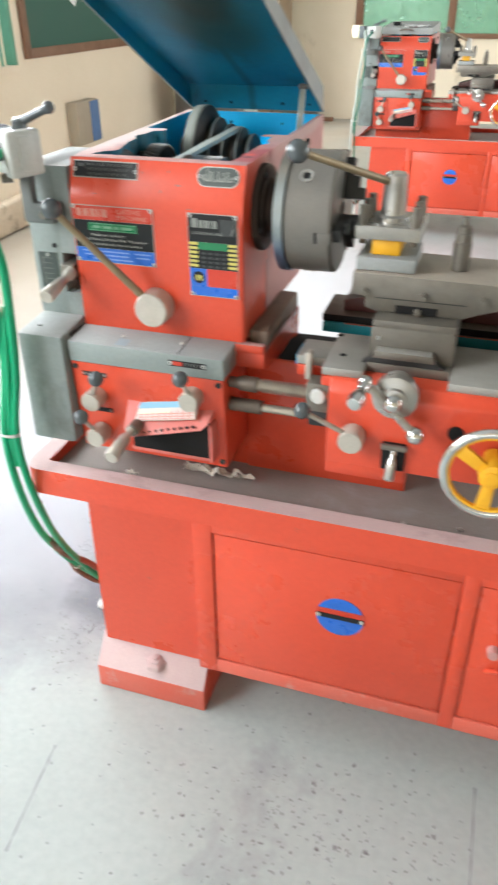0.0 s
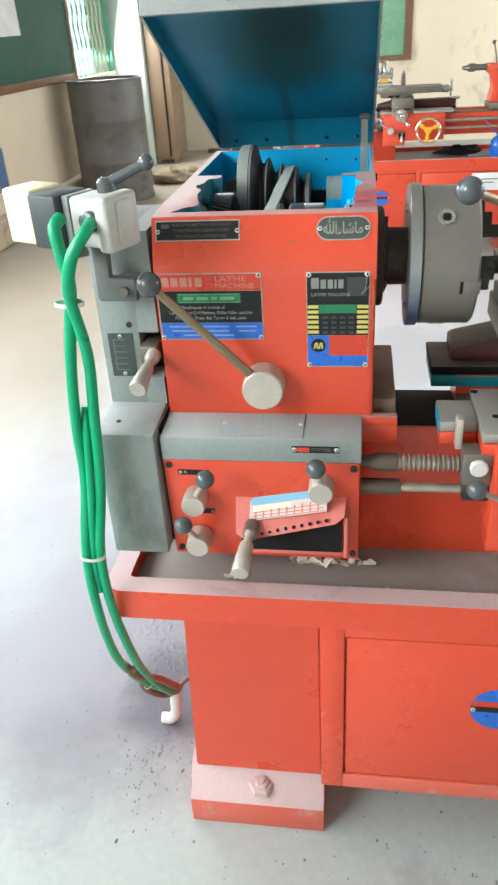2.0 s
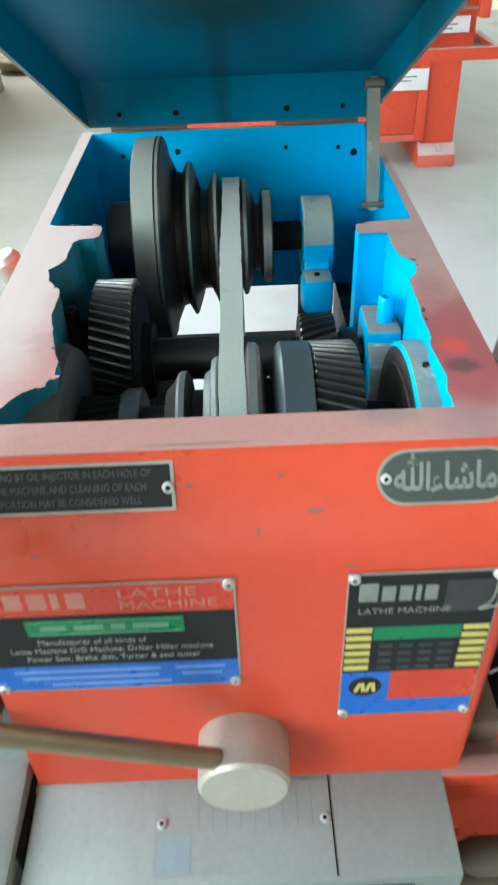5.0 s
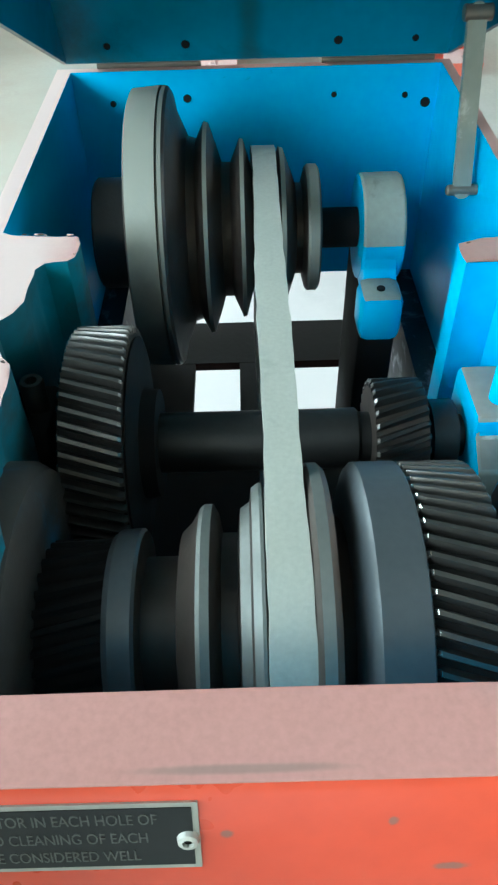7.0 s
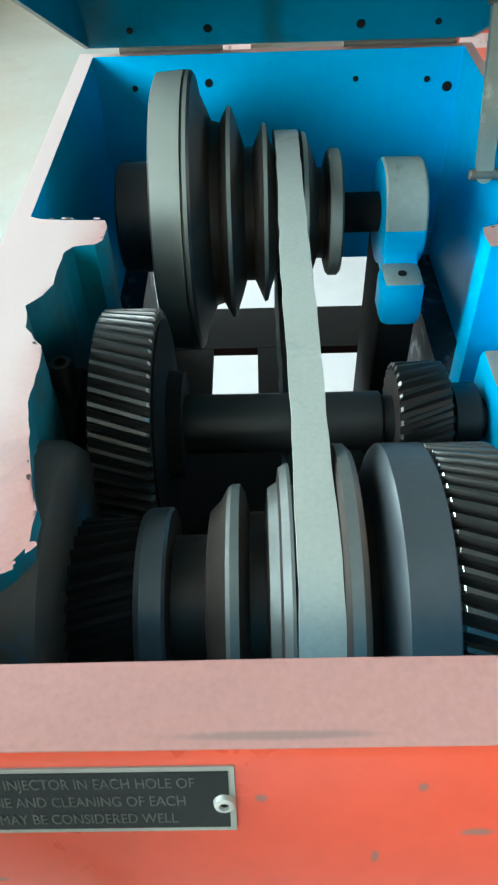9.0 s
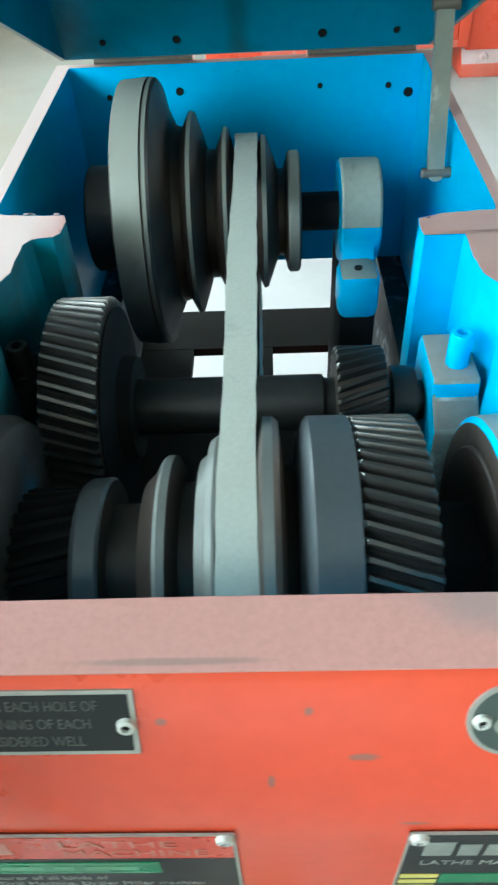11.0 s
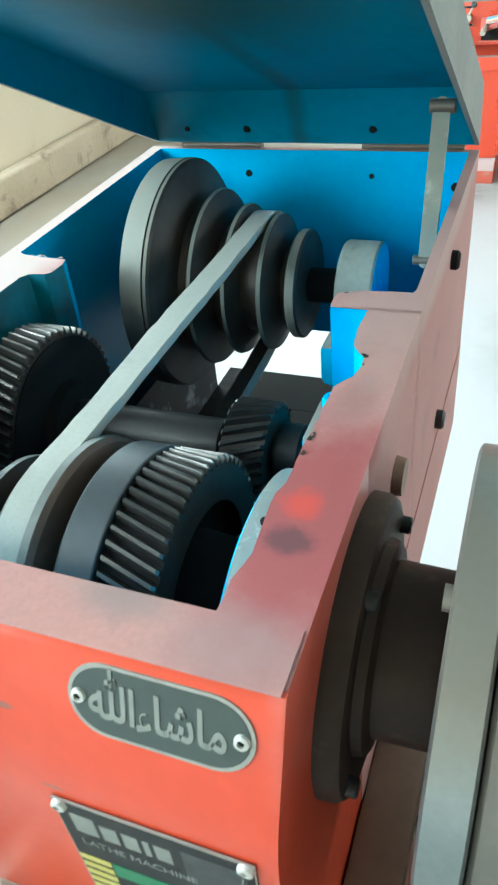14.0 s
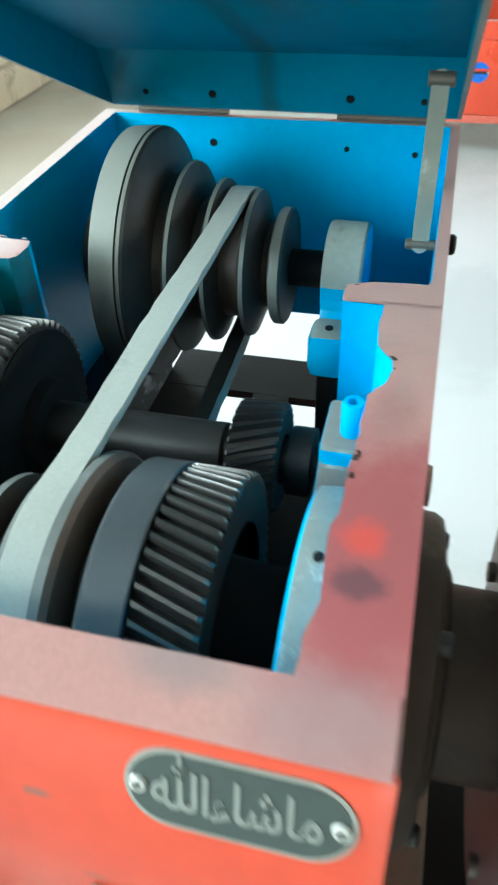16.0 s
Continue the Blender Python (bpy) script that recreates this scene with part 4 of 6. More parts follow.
    for x in (-0.0805, 0.0805):
        for y in (-0.051, 0.051):
            screw(m, x, y, 0.0042, p, 0.001)
    # model plate with the speed table
    m = on_front(-0.0635, 0.0, 1.1525)
    p = part("model_plate", flat(m, -0.0485, 0.0485, -0.0785, 0.0785, 0, 0.0010), TIN, h, "model plate with a speed table and striped edges")
    part("black_field", flat(m, -0.0475, 0.0475, 0.0265, 0.077, 0.0010, 0.0013), BLACKPL, p)
    for x, w, z in ((-0.041, 0.0120, 0.0695), (-0.0265, 0.0085, 0.0665), (-0.0155, 0.0080, 0.0665), (-0.0050, 0.0030, 0.0665), (0.0005, 0.0080, 0.0665)):
        part("bar", flat(m, x, x + w, 0.0525, z, 0.0013, 0.0015), CHALK, p)
    part("worn_patch", flat(m, 0.014, 0.044, 0.040, 0.070, 0.0013, 0.0014), FAINT, p)
    words("LATHE MACHINE", 0.0078, m @ Matrix.Translation((-0.041, 0.0425, 0.0014)), CHALK, p, stretch=1.0)
    part("black_field", flat(m, -0.0475, 0.0475, -0.0240, 0.0262, 0.0010, 0.0012), BLACKPL, p)
    part("green_field", flat(m, -0.029, 0.029, 0.0125, 0.026, 0.0012, 0.0015), PLATEGREEN, p)
    for s in (-1, 1):
        for k in range(6):
            part("stripe", flat(m, min(s * 0.030, s * 0.0470), max(s * 0.030, s * 0.0470), 0.0205 - 0.0083 * k, 0.0255 - 0.0083 * k, 0.0012, 0.0015), PLATEYELLOW, p)
    for r in range(4):
        for c in range(4):
            part("bar", flat(m, -0.024 + 0.0135 * c, -0.015 + 0.0135 * c, -0.0215 + 0.0083 * r, -0.0175 + 0.0083 * r, 0.0012, 0.0014), FAINT, p)
    part("blue_field", flat(m, -0.0475, -0.0135, -0.0585, -0.0243, 0.0010, 0.0013), PLATEBLUE, p)
    part("red_field", flat(m, -0.0135, 0.0475, -0.0585, -0.0243, 0.0010, 0.0013), PLATERED, p)
    part("blue_field", flat(m, -0.0475, 0.0475, -0.077, -0.0587, 0.0010, 0.0013), PLATEBLUE, p)
    em = bmesh.new()
    for x, lean in ((-0.0385, 0.0030), (-0.0330, -0.0010), (-0.0310, 0.0030), (-0.0255, -0.0010)):      # slanted strokes
        a = [m @ Vector((x + dx, z, h)) for h in (0.0016, 0.0020) for dx, z in ((0, -0.0470), (0.0026, -0.0470), (0.0026 + lean, -0.0365), (lean, -0.0365))]
        v = [em.verts.new(p) for p in a]
        for f in ((0, 1, 2, 3), (7, 6, 5, 4), (0, 4, 5, 1), (1, 5, 6, 2), (2, 6, 7, 3), (3, 7, 4, 0)):
            em.faces.new([v[n] for n in f])
    bmesh.ops.recalc_face_normals(em, faces=em.faces)
    part("emblem_disc", spun([(0, 0.0118), (0.0002, 0.0118), (0.0002, 0)], m @ Matrix.Translation((-0.0305, -0.0414, 0.00125)) @ Euler((0, radians(-90), 0)).to_matrix().to_4x4(), 16), BLACKPL, p)
    part("emblem", em, PLATEYELLOW, p, "yellow zigzag emblem")
    for x in (-0.0445, 0.0445):
        for y in (-0.0745, 0.0745):
            screw(m, x, y, 0.0042, p, 0.001)
    part("wire", sweep([m @ Vector(v) for v in ((0.044, 0.072, 0.004), (0.042, 0.055, 0.006), (0.036, 0.043, 0.003), (0.043, 0.052, 0.008), (0.052, 0.06, 0.012), (0.055, 0.035, 0.014), (0.050, 0.02, 0.016), (0.056, 0.0, 0.015), (0.050, -0.012, 0.014))], 0.0005, 6, 5), CHALK, p, "loose pale wire tie")


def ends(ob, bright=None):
    """Bright tooth ends, dark side faces."""
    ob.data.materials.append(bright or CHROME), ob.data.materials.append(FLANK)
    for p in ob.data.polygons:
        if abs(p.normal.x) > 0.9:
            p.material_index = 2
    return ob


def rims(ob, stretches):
    """Dust lies on the rims of a pulley, in stretches along x; flanks and grooves are brown-black."""
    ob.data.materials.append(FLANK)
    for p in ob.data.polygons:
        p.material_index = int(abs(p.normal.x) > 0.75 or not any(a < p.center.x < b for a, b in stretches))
    return ob


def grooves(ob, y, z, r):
    """Black in the bottoms between the teeth."""
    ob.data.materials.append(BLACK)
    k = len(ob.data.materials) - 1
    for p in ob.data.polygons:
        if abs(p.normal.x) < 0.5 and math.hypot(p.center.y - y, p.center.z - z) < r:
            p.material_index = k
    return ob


def drive(lathe):
    m = x_axis(SY, SZ)
    part("spindle", spun([(-0.35, 0.026), (0.02, 0.026), (0.02, 0.0)], m, 28), IRON, lathe)
    fc = [(-0.2614, 0.02), (-0.2614, 0.0460), (-0.2585, 0.0480), (-0.2485, 0.0485), (-0.2470, 0.047), (-0.2460, 0.034), (-0.230, 0.034), (-0.2285, 0.046), (-0.2235, 0.051), (-0.2195, 0.058), (-0.2175, 0.0594), (-0.2135, 0.0594), (-0.211, 0.055), (-0.209, 0.045), (-0.2015, 0.045), (-0.200, 0.057), (-0.1955, 0.060), (-0.1945, 0.067), (-0.191, 0.0695), (-0.1895, 0.0695), (-0.1885, 0.058), (-0.1715, 0.058), (-0.1695, 0.075), (-0.1675, 0.0789), (-0.1625, 0.0789), (-0.1595, 0.076), (-0.1570, 0.055), (-0.150, 0.050), (-0.150, 0.02)]
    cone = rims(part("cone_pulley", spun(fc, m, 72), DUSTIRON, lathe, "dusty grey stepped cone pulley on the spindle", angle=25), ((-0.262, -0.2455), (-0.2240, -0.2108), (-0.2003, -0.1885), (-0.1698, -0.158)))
    cone.data.materials.append(RUST), cone.data.materials.append(DISC)
    for p in cone.data.polygons:
        if p.normal.x > 0.5 and -0.163 < p.center.x < -0.156:
            p.material_index = 2
        elif p.center.x < -0.2455 and p.material_index == 0:
            p.material_index = 3
    part("clutch_disc", spun([(-0.151, 0.02), (-0.151, 0.064), (-0.1470, 0.076), (-0.1445, 0.0787), (-0.1247, 0.0787), (-0.1240, 0.078), (-0.1240, 0.02)], m, 72), DISC, lathe, "blue-grey iron disc", angle=25)
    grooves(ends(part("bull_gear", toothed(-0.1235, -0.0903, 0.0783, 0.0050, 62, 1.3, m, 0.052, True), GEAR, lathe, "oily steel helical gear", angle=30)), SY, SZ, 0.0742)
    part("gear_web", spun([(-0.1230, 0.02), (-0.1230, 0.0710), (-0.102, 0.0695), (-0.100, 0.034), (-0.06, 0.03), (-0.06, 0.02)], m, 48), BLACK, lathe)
    # left pinion black: the shade at that end is put into its colour
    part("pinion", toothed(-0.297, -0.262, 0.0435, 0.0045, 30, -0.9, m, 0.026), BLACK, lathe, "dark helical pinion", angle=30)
    # back-gear shaft
    m = x_axis(MY, MZ)
    part("back_shaft", spun([(-0.345, 0.012), (-0.305, 0.012), (-0.300, 0.018), (-0.252, 0.018), (-0.250, 0.0185), (-0.130, 0.0185), (-0.128, 0.016), (-0.094, 0.016), (-0.093, 0.013), (-0.087, 0.013), (-0.0865, 0.0225), (-0.072, 0.0225), (-0.071, 0.013), (-0.045, 0.013)], m, 32), IRON, lathe, "dark steel back-gear shaft")
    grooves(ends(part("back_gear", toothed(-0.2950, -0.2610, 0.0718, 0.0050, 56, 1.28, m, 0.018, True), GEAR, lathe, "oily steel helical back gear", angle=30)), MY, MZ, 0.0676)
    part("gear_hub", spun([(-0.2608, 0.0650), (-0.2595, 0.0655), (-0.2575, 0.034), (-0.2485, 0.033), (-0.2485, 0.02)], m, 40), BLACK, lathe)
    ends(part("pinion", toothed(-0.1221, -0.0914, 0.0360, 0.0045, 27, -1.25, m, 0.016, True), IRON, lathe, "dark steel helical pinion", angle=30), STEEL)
    # rear shaft with its big stepped pulley
    m = x_axis(RY, RZ)
    rc = [(-0.2772, 0.02), (-0.2772, 0.104), (-0.2755, 0.1078), (-0.2570, 0.1093), (-0.2545, 0.1093), (-0.2540, 0.1073), (-0.2532, 0.1073), (-0.2527, 0.1093), (-0.2500, 0.1088), (-0.2480, 0.1063), (-0.2460, 0.095), (-0.2365, 0.073), (-0.2300, 0.071), (-0.2270, 0.077), (-0.2235, 0.0832), (-0.2205, 0.0822), (-0.2150, 0.066), (-0.2110, 0.053), (-0.2040, 0.053), (-0.2000, 0.062), (-0.1965, 0.0706), (-0.1935, 0.0697), (-0.1900, 0.057), (-0.1870, 0.047), (-0.1720, 0.047), (-0.1690, 0.056), (-0.1660, 0.0635), (-0.1625, 0.0625), (-0.1560, 0.045), (-0.1530, 0.036), (-0.1480, 0.036), (-0.1450, 0.048), (-0.1430, 0.0501), (-0.1362, 0.0501), (-0.1345, 0.048), (-0.1340, 0.02)]
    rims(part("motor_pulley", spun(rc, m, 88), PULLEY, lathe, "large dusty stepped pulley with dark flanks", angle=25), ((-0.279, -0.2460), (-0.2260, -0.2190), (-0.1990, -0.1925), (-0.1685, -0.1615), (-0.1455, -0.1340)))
    part("pulley_shaft", spun([(-0.311, 0.016), (-0.088, 0.016)], m, 24), BLACK, lathe)
    part("shaft_collar", spun([(-0.312, 0.016), (-0.312, 0.042), (-0.310, 0.044), (-0.280, 0.044), (-0.2785, 0.042), (-0.2785, 0.016)], m, 40), IRON, lathe)
    b = part("pulley_bearing", spun([(-0.1015, 0.018), (-0.1015, 0.041), (-0.0995, 0.0425), (-0.0705, 0.0425), (-0.0685, 0.041), (-0.0685, 0.018)], m, 48), BLUE, lathe, "blue bearing cap, grey with dust on top")
    b.data.materials.append(PALEGREEN)
    for p in b.data.polygons:
        if p.normal.z > 0.45 or (p.normal.z > 0.15 and p.normal.y < -0.5):
            p.material_index = 1
    ear = part("bearing_ear", box(-0.1055, -0.0715, 0.412, 0.448, 1.181, 1.223, 0.008), BLUE, b, "blue clamping ear with a bolt hole", top=PALEGREEN)
    part("ear_hole", spun([(0, 0.0034), (0.0012, 0.0034), (0.0012, 0.0)], Matrix.Translation((-0.089, 0.4265, 1.223)) @ Euler((0, radians(-90), 0)).to_matrix().to_4x4(), 12), BLACK, ear)
    part("bearing_neck", prism([(0.428, 1.190), (0.436, 1.212), (0.4495, 1.226), (0.4505, 1.250), (0.47, 1.250), (0.47, 1.190)], "x", -0.1008, -0.0735, 0.002), BLUE, b)
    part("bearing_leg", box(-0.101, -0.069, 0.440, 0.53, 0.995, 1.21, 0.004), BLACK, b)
    # belt loop
    bm = bmesh.new()
    ra, rb, n = 0.0725, 0.0640, 20
    d = Vector((RY - SY, RZ - SZ))
    L, base = d.length, math.atan2(d.y, d.x)
    off = math.acos((ra - rb) / L)
    loop = []
    for k in range(n + 1):
        a = base + off + (2 * math.pi - 2 * off) * k / n
        loop.append((SY + ra * math.cos(a), SZ + ra * math.sin(a), math.cos(a), math.sin(a), 0))
    for k in range(n + 1):
        a = base - off + 2 * off * k / n
        loop.append((RY + rb * math.cos(a), RZ + rb * math.sin(a), math.cos(a), math.sin(a), 1))
    dense = []
    for i, q in enumerate(loop):
        r = loop[(i + 1) % len(loop)]
        steps = 24 if i in (n, 2 * n + 1) else 1
        for s in range(steps):
            f = s / steps
            dense.append(tuple(u + (v - u) * f for u, v in zip(q, r)))
    rings = []
    for i, (y, z, ny, nz, f) in enumerate(dense):
        w = 0.0092 + 0.00022 * math.sin(i * 1.7) + 0.0004 * math.sin(i * 0.35) + 0.0003 * math.sin(i * 2.9 + 1)
        cx = -0.1795 + 0.0015 * f + 0.0003 * math.sin(i * 0.4)
        sag = 0.0005 * math.sin(i * 0.5) + 0.0002 * math.sin(i * 2.1)
        q = [(-w, 0.0), (-w * 0.98, 0.0010), (w * 0.98, 0.0010), (w, 0.0), (w * 0.72, -0.009), (-w * 0.72, -0.009)]
        rings.append([bm.verts.new((cx + u, y + ny * (v + sag), z + nz * (v + sag))) for u, v in q])
    for i in range(len(rings)):
        a, b2 = rings[i - 1], rings[i]
        for k in range(6):
            j = (k + 1) % 6
            bm.faces.new((a[k], a[j], b2[j], b2[k])).material_index = int(k == 4)
    part("drive_belt", bm, BELT, lathe, "worn grey-green canvas drive belt").data.materials.append(FLANK)


def lid(lathe):
    """Hinged at the rear edge; built shut and then swung up."""
    e = new("lid")
    e.parent = lathe
    e.location = (0, 0.644, 1.3232)
    x0, x1, y0, t = -0.352, -0.006, -0.616, 0.004
    # outer shell
    tagged(e, "raised sheet-metal lid, blue and oil-stained inside", "")
    def shell(x0, x1, ya, yb, df, db):
        return [(x0, ya, 0), (x1, ya, 0), (x1, yb, 0), (x0, yb, 0), (x0, ya, df), (x1, ya, df), (x1, yb, db), (x0, yb, db)]
    bm = bmesh.new()
    o, i = shell(x0, x1, y0, 0.0, 0.030, 0.046), shell(x0 + t, x1 - t, y0 + t, -t, 0.026, 0.042)
    for s, back in ((o, -0.040), (i, -0.045)):      # the rear edge slopes in
        s[6], s[7] = (s[6][0], back, s[6][2]), (s[7][0], back, s[7][2])
    o, i = [bm.verts.new(p) for p in o], [bm.verts.new(p) for p in i]
    for a, b, c, d in ((4, 5, 6, 7), (0, 1, 5, 4), (1, 2, 6, 5), (2, 3, 7, 6), (3, 0, 4, 7)):
        bm.faces.new((o[a], o[b], o[c], o[d]))
        f = bm.faces.new((i[d], i[c], i[b], i[a]))
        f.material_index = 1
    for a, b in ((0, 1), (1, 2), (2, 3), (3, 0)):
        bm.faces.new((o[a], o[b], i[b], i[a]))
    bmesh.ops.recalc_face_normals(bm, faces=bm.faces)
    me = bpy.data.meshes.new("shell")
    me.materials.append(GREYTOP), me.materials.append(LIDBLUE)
    bm.to_mesh(me), bm.free()
    s = new("shell", me)
    s.parent = e
    h = part("lid_handle", sweep([(-0.222, y0 - 0.001, 0.016), (-0.222, y0 - 0.010, 0.017), (-0.216, y0 - 0.018, 0.020), (-0.180, y0 - 0.023, 0.023), (-0.144, y0 - 0.018, 0.020), (-0.138, y0 - 0.010, 0.017), (-0.138, y0 - 0.001, 0.016)], 0.0042, 10, 6), DULL, e, "bent steel carrying handle")
    for x, r in ((-0.309, 0.0030), (-0.241, 0.0038), (-0.108, 0.0040), (-0.041, 0.0030)):
        part("rivet_hole", spun([(0, r), (0.0012, r * 0.9), (0.0012, 0)], on_front(x, -0.0150, 0.0113, -44) @ Euler((0, radians(-90), 0)).to_matrix().to_4x4(), 12), BLACK, e)
    e.rotation_euler = (radians(-LID_OPEN), 0, 0)
    return e


def lid_fittings(lathe):
    for x0, x1 in ((-0.322, -0.229), (-0.121, -0.020)):
        hg = part("hinge", rod((x0, 0.647, 1.3205), (x1, 0.647, 1.3205), 0.0042, seg=12), DULL, lathe, "rusty butt hinge")
        part("leaf", box(x0, x1, 0.6455, 0.6475, 1.287, 1.317, 0.0005), DULL, hg)
    a, b = Vector((-0.0265, 0.4735, 1.2795)), Vector((-0.0270, 0.513, 1.3910))
    d = (b - a).normalized()
    s = Vector((0, d.z, -d.y))
    bm = bmesh.new()
    pts = []
    for c, base in ((b, 0), (a, 180)):
        for k in range(9):
            ang = radians(base + 180 * k / 8)
            pts.append(c + 0.0066 * (Vector((1, 0, 0)) * math.cos(ang) + d * math.sin(ang)))
    lo, hi = [bm.verts.new(p - 0.003 * s) for p in pts], [bm.verts.new(p + 0.003 * s) for p in pts]
    bm.faces.new(lo), bm.faces.new(hi[::-1])
    for k in range(len(pts)):
        bm.faces.new((lo[k - 1], lo[k], hi[k], hi[k - 1]))
    st = part("stay", bm, STAY, lathe, "flat steel lid stay")
    part("pin", rod((-0.038, a.y, a.z), (-0.008, a.y, a.z), 0.0042, seg=12, bevel=0.001), DULL, st)
    part("pin", rod((-0.0365, b.y, b.z), (-0.016, b.y, b.z), 0.0058, seg=12, bevel=0.001), DULL, st)


def guard(lathe):
    g = part("gear_guard", prism([(-0.090, 0.745), (0.42, 0.745), (0.42, 0.998), (0.008, 0.998), (-0.090, 0.990)], "x", -0.461, -0.3605, 0.005), GREY, lathe, "grey sheet-metal change-gear guard", top=GREYTOP)
    # black strip stands in for the shade between guard and gearbox
    part("guard_gap", box(-0.3602, -0.3553, -0.055, 0.20, 0.752, 0.985, 0), BLACK, g)
    # upper guard with a square window for the reversing lever
    x0, x1, y, z0, z1 = -0.461, -0.3605, 0.014, 0.997, 1.296
    wx, wz0, wz1 = -0.394, 1.046, 1.128
    bm = bmesh.new()
    box(x0, wx, y, 0.205, z0, z1, 0.0025, bm)
    box(wx - 0.001, x1, y + 0.0005, 0.2045, wz1, z1 - 0.0005, 0.0, bm)
    box(wx - 0.001, x1, y + 0.0005, 0.2045, z0, wz0, 0.0, bm)
    u = part("upper_guard", bm, GREY, lathe, "grey upper gear guard with a square window", top=GREYTOP)
    # black sheet in place of the shade behind the window
    part("window_back", box(wx, x1, 0.06, 0.07, wz0, wz1, 0), BLACK, u)
    m = on_front(-0.4275, y - 0.0005, 1.088)
    p = part("lever_plate", flat(m, -0.0215, 0.0215, -0.039, 0.039, 0, 0.001), PLATEGREY, u, "dark grey lever position plate")
    for k in range(6):
        part("bar", flat(m, -0.013, 0.008, -0.028 + 0.011 * k, -0.0268 + 0.011 * k, 0.001, 0.0012), DIMTIN, p)
    part("bar", flat(m, -0.0135, -0.0120, -0.028, 0.028, 0.001, 0.0012), DIMTIN, p)
    screw(m, 0, 0.034, 0.0036, p, 0.001), screw(m, 0, -0.034, 0.0036, p, 0.001)
    part("socket_bolt", spun([(0, 0.005), (0.002, 0.005), (0.002, 0.0)], on_front(-0.409, y, 1.142) @ Euler((0, radians(-90), 0)).to_matrix().to_4x4(), 12), IRON, u)
    part("socket_bolt", spun([(0, 0.004), (0.002, 0.004), (0.002, 0.0)], Matrix.Translation((-0.43, -0.05, 0.993)) @ Euler((0, radians(-90), 0)).to_matrix().to_4x4(), 12), IRON, g)
    a, b = Vector((-0.366, 0.03, 1.098)), Vector((-0.372, -0.10, 1.074))
    lv = part("reverse_lever", box(-0.392, -0.362, -0.004, 0.055, 1.078, 1.110, 0.003), DULL, lathe, "grey reversing lever")
    d, n = along((-0.368, -0.002, 1.096), (-0.373, -0.098, 1.076))
    part("grip", spun([(0, 0.012), (0.016, 0.012), (0.022, 0.008), (0.03, 0.008), (0.042, 0.0105), (n - 0.004, 0.0145), (n, 0.013), (n, 0)], d, 24), ALU, lv, "turned aluminium grip")
    # peg handle on the guard's top, towards the rear
    d, n = along((-0.392, 0.43, 1.182), (-0.418, 0.422, 1.262))
    pg = part("peg_handle", spun([(0, 0.008), (0.022, 0.008), (0.027, 0.011), (n - 0.006, 0.0165), (n, 0.013), (n + 0.002, 0)], d, 22), ALU, lathe, "worn aluminium peg handle")
    part("stem", rod((-0.396, 0.429, 1.190), (-0.357, 0.435, 1.172), 0.007), DULL, pg)


def main_lever(lathe):
    c = Vector((-0.183, 0, 1.047))
    k = part("lever_boss", spun([(-0.002, 0.0345), (0.038, 0.034), (0.041, 0.0315), (0.041, 0.0)], on_front(*c) @ Euler((0, radians(-90), 0)).to_matrix().to_4x4(), 44), ALU, lathe, "large satin metal lever boss")
    a, b = c + Vector((-0.012, -0.026, 0.016)), Vector((-0.332, -0.100, 1.246))
    part("rod", rod(a, b, 0.0078, 0.0062, 20), BRASS, k, "tarnished brown lever rod")
    part("ball", ball(b, 0.0185, seg=28), BALL, k, "large glossy dark grey ball")


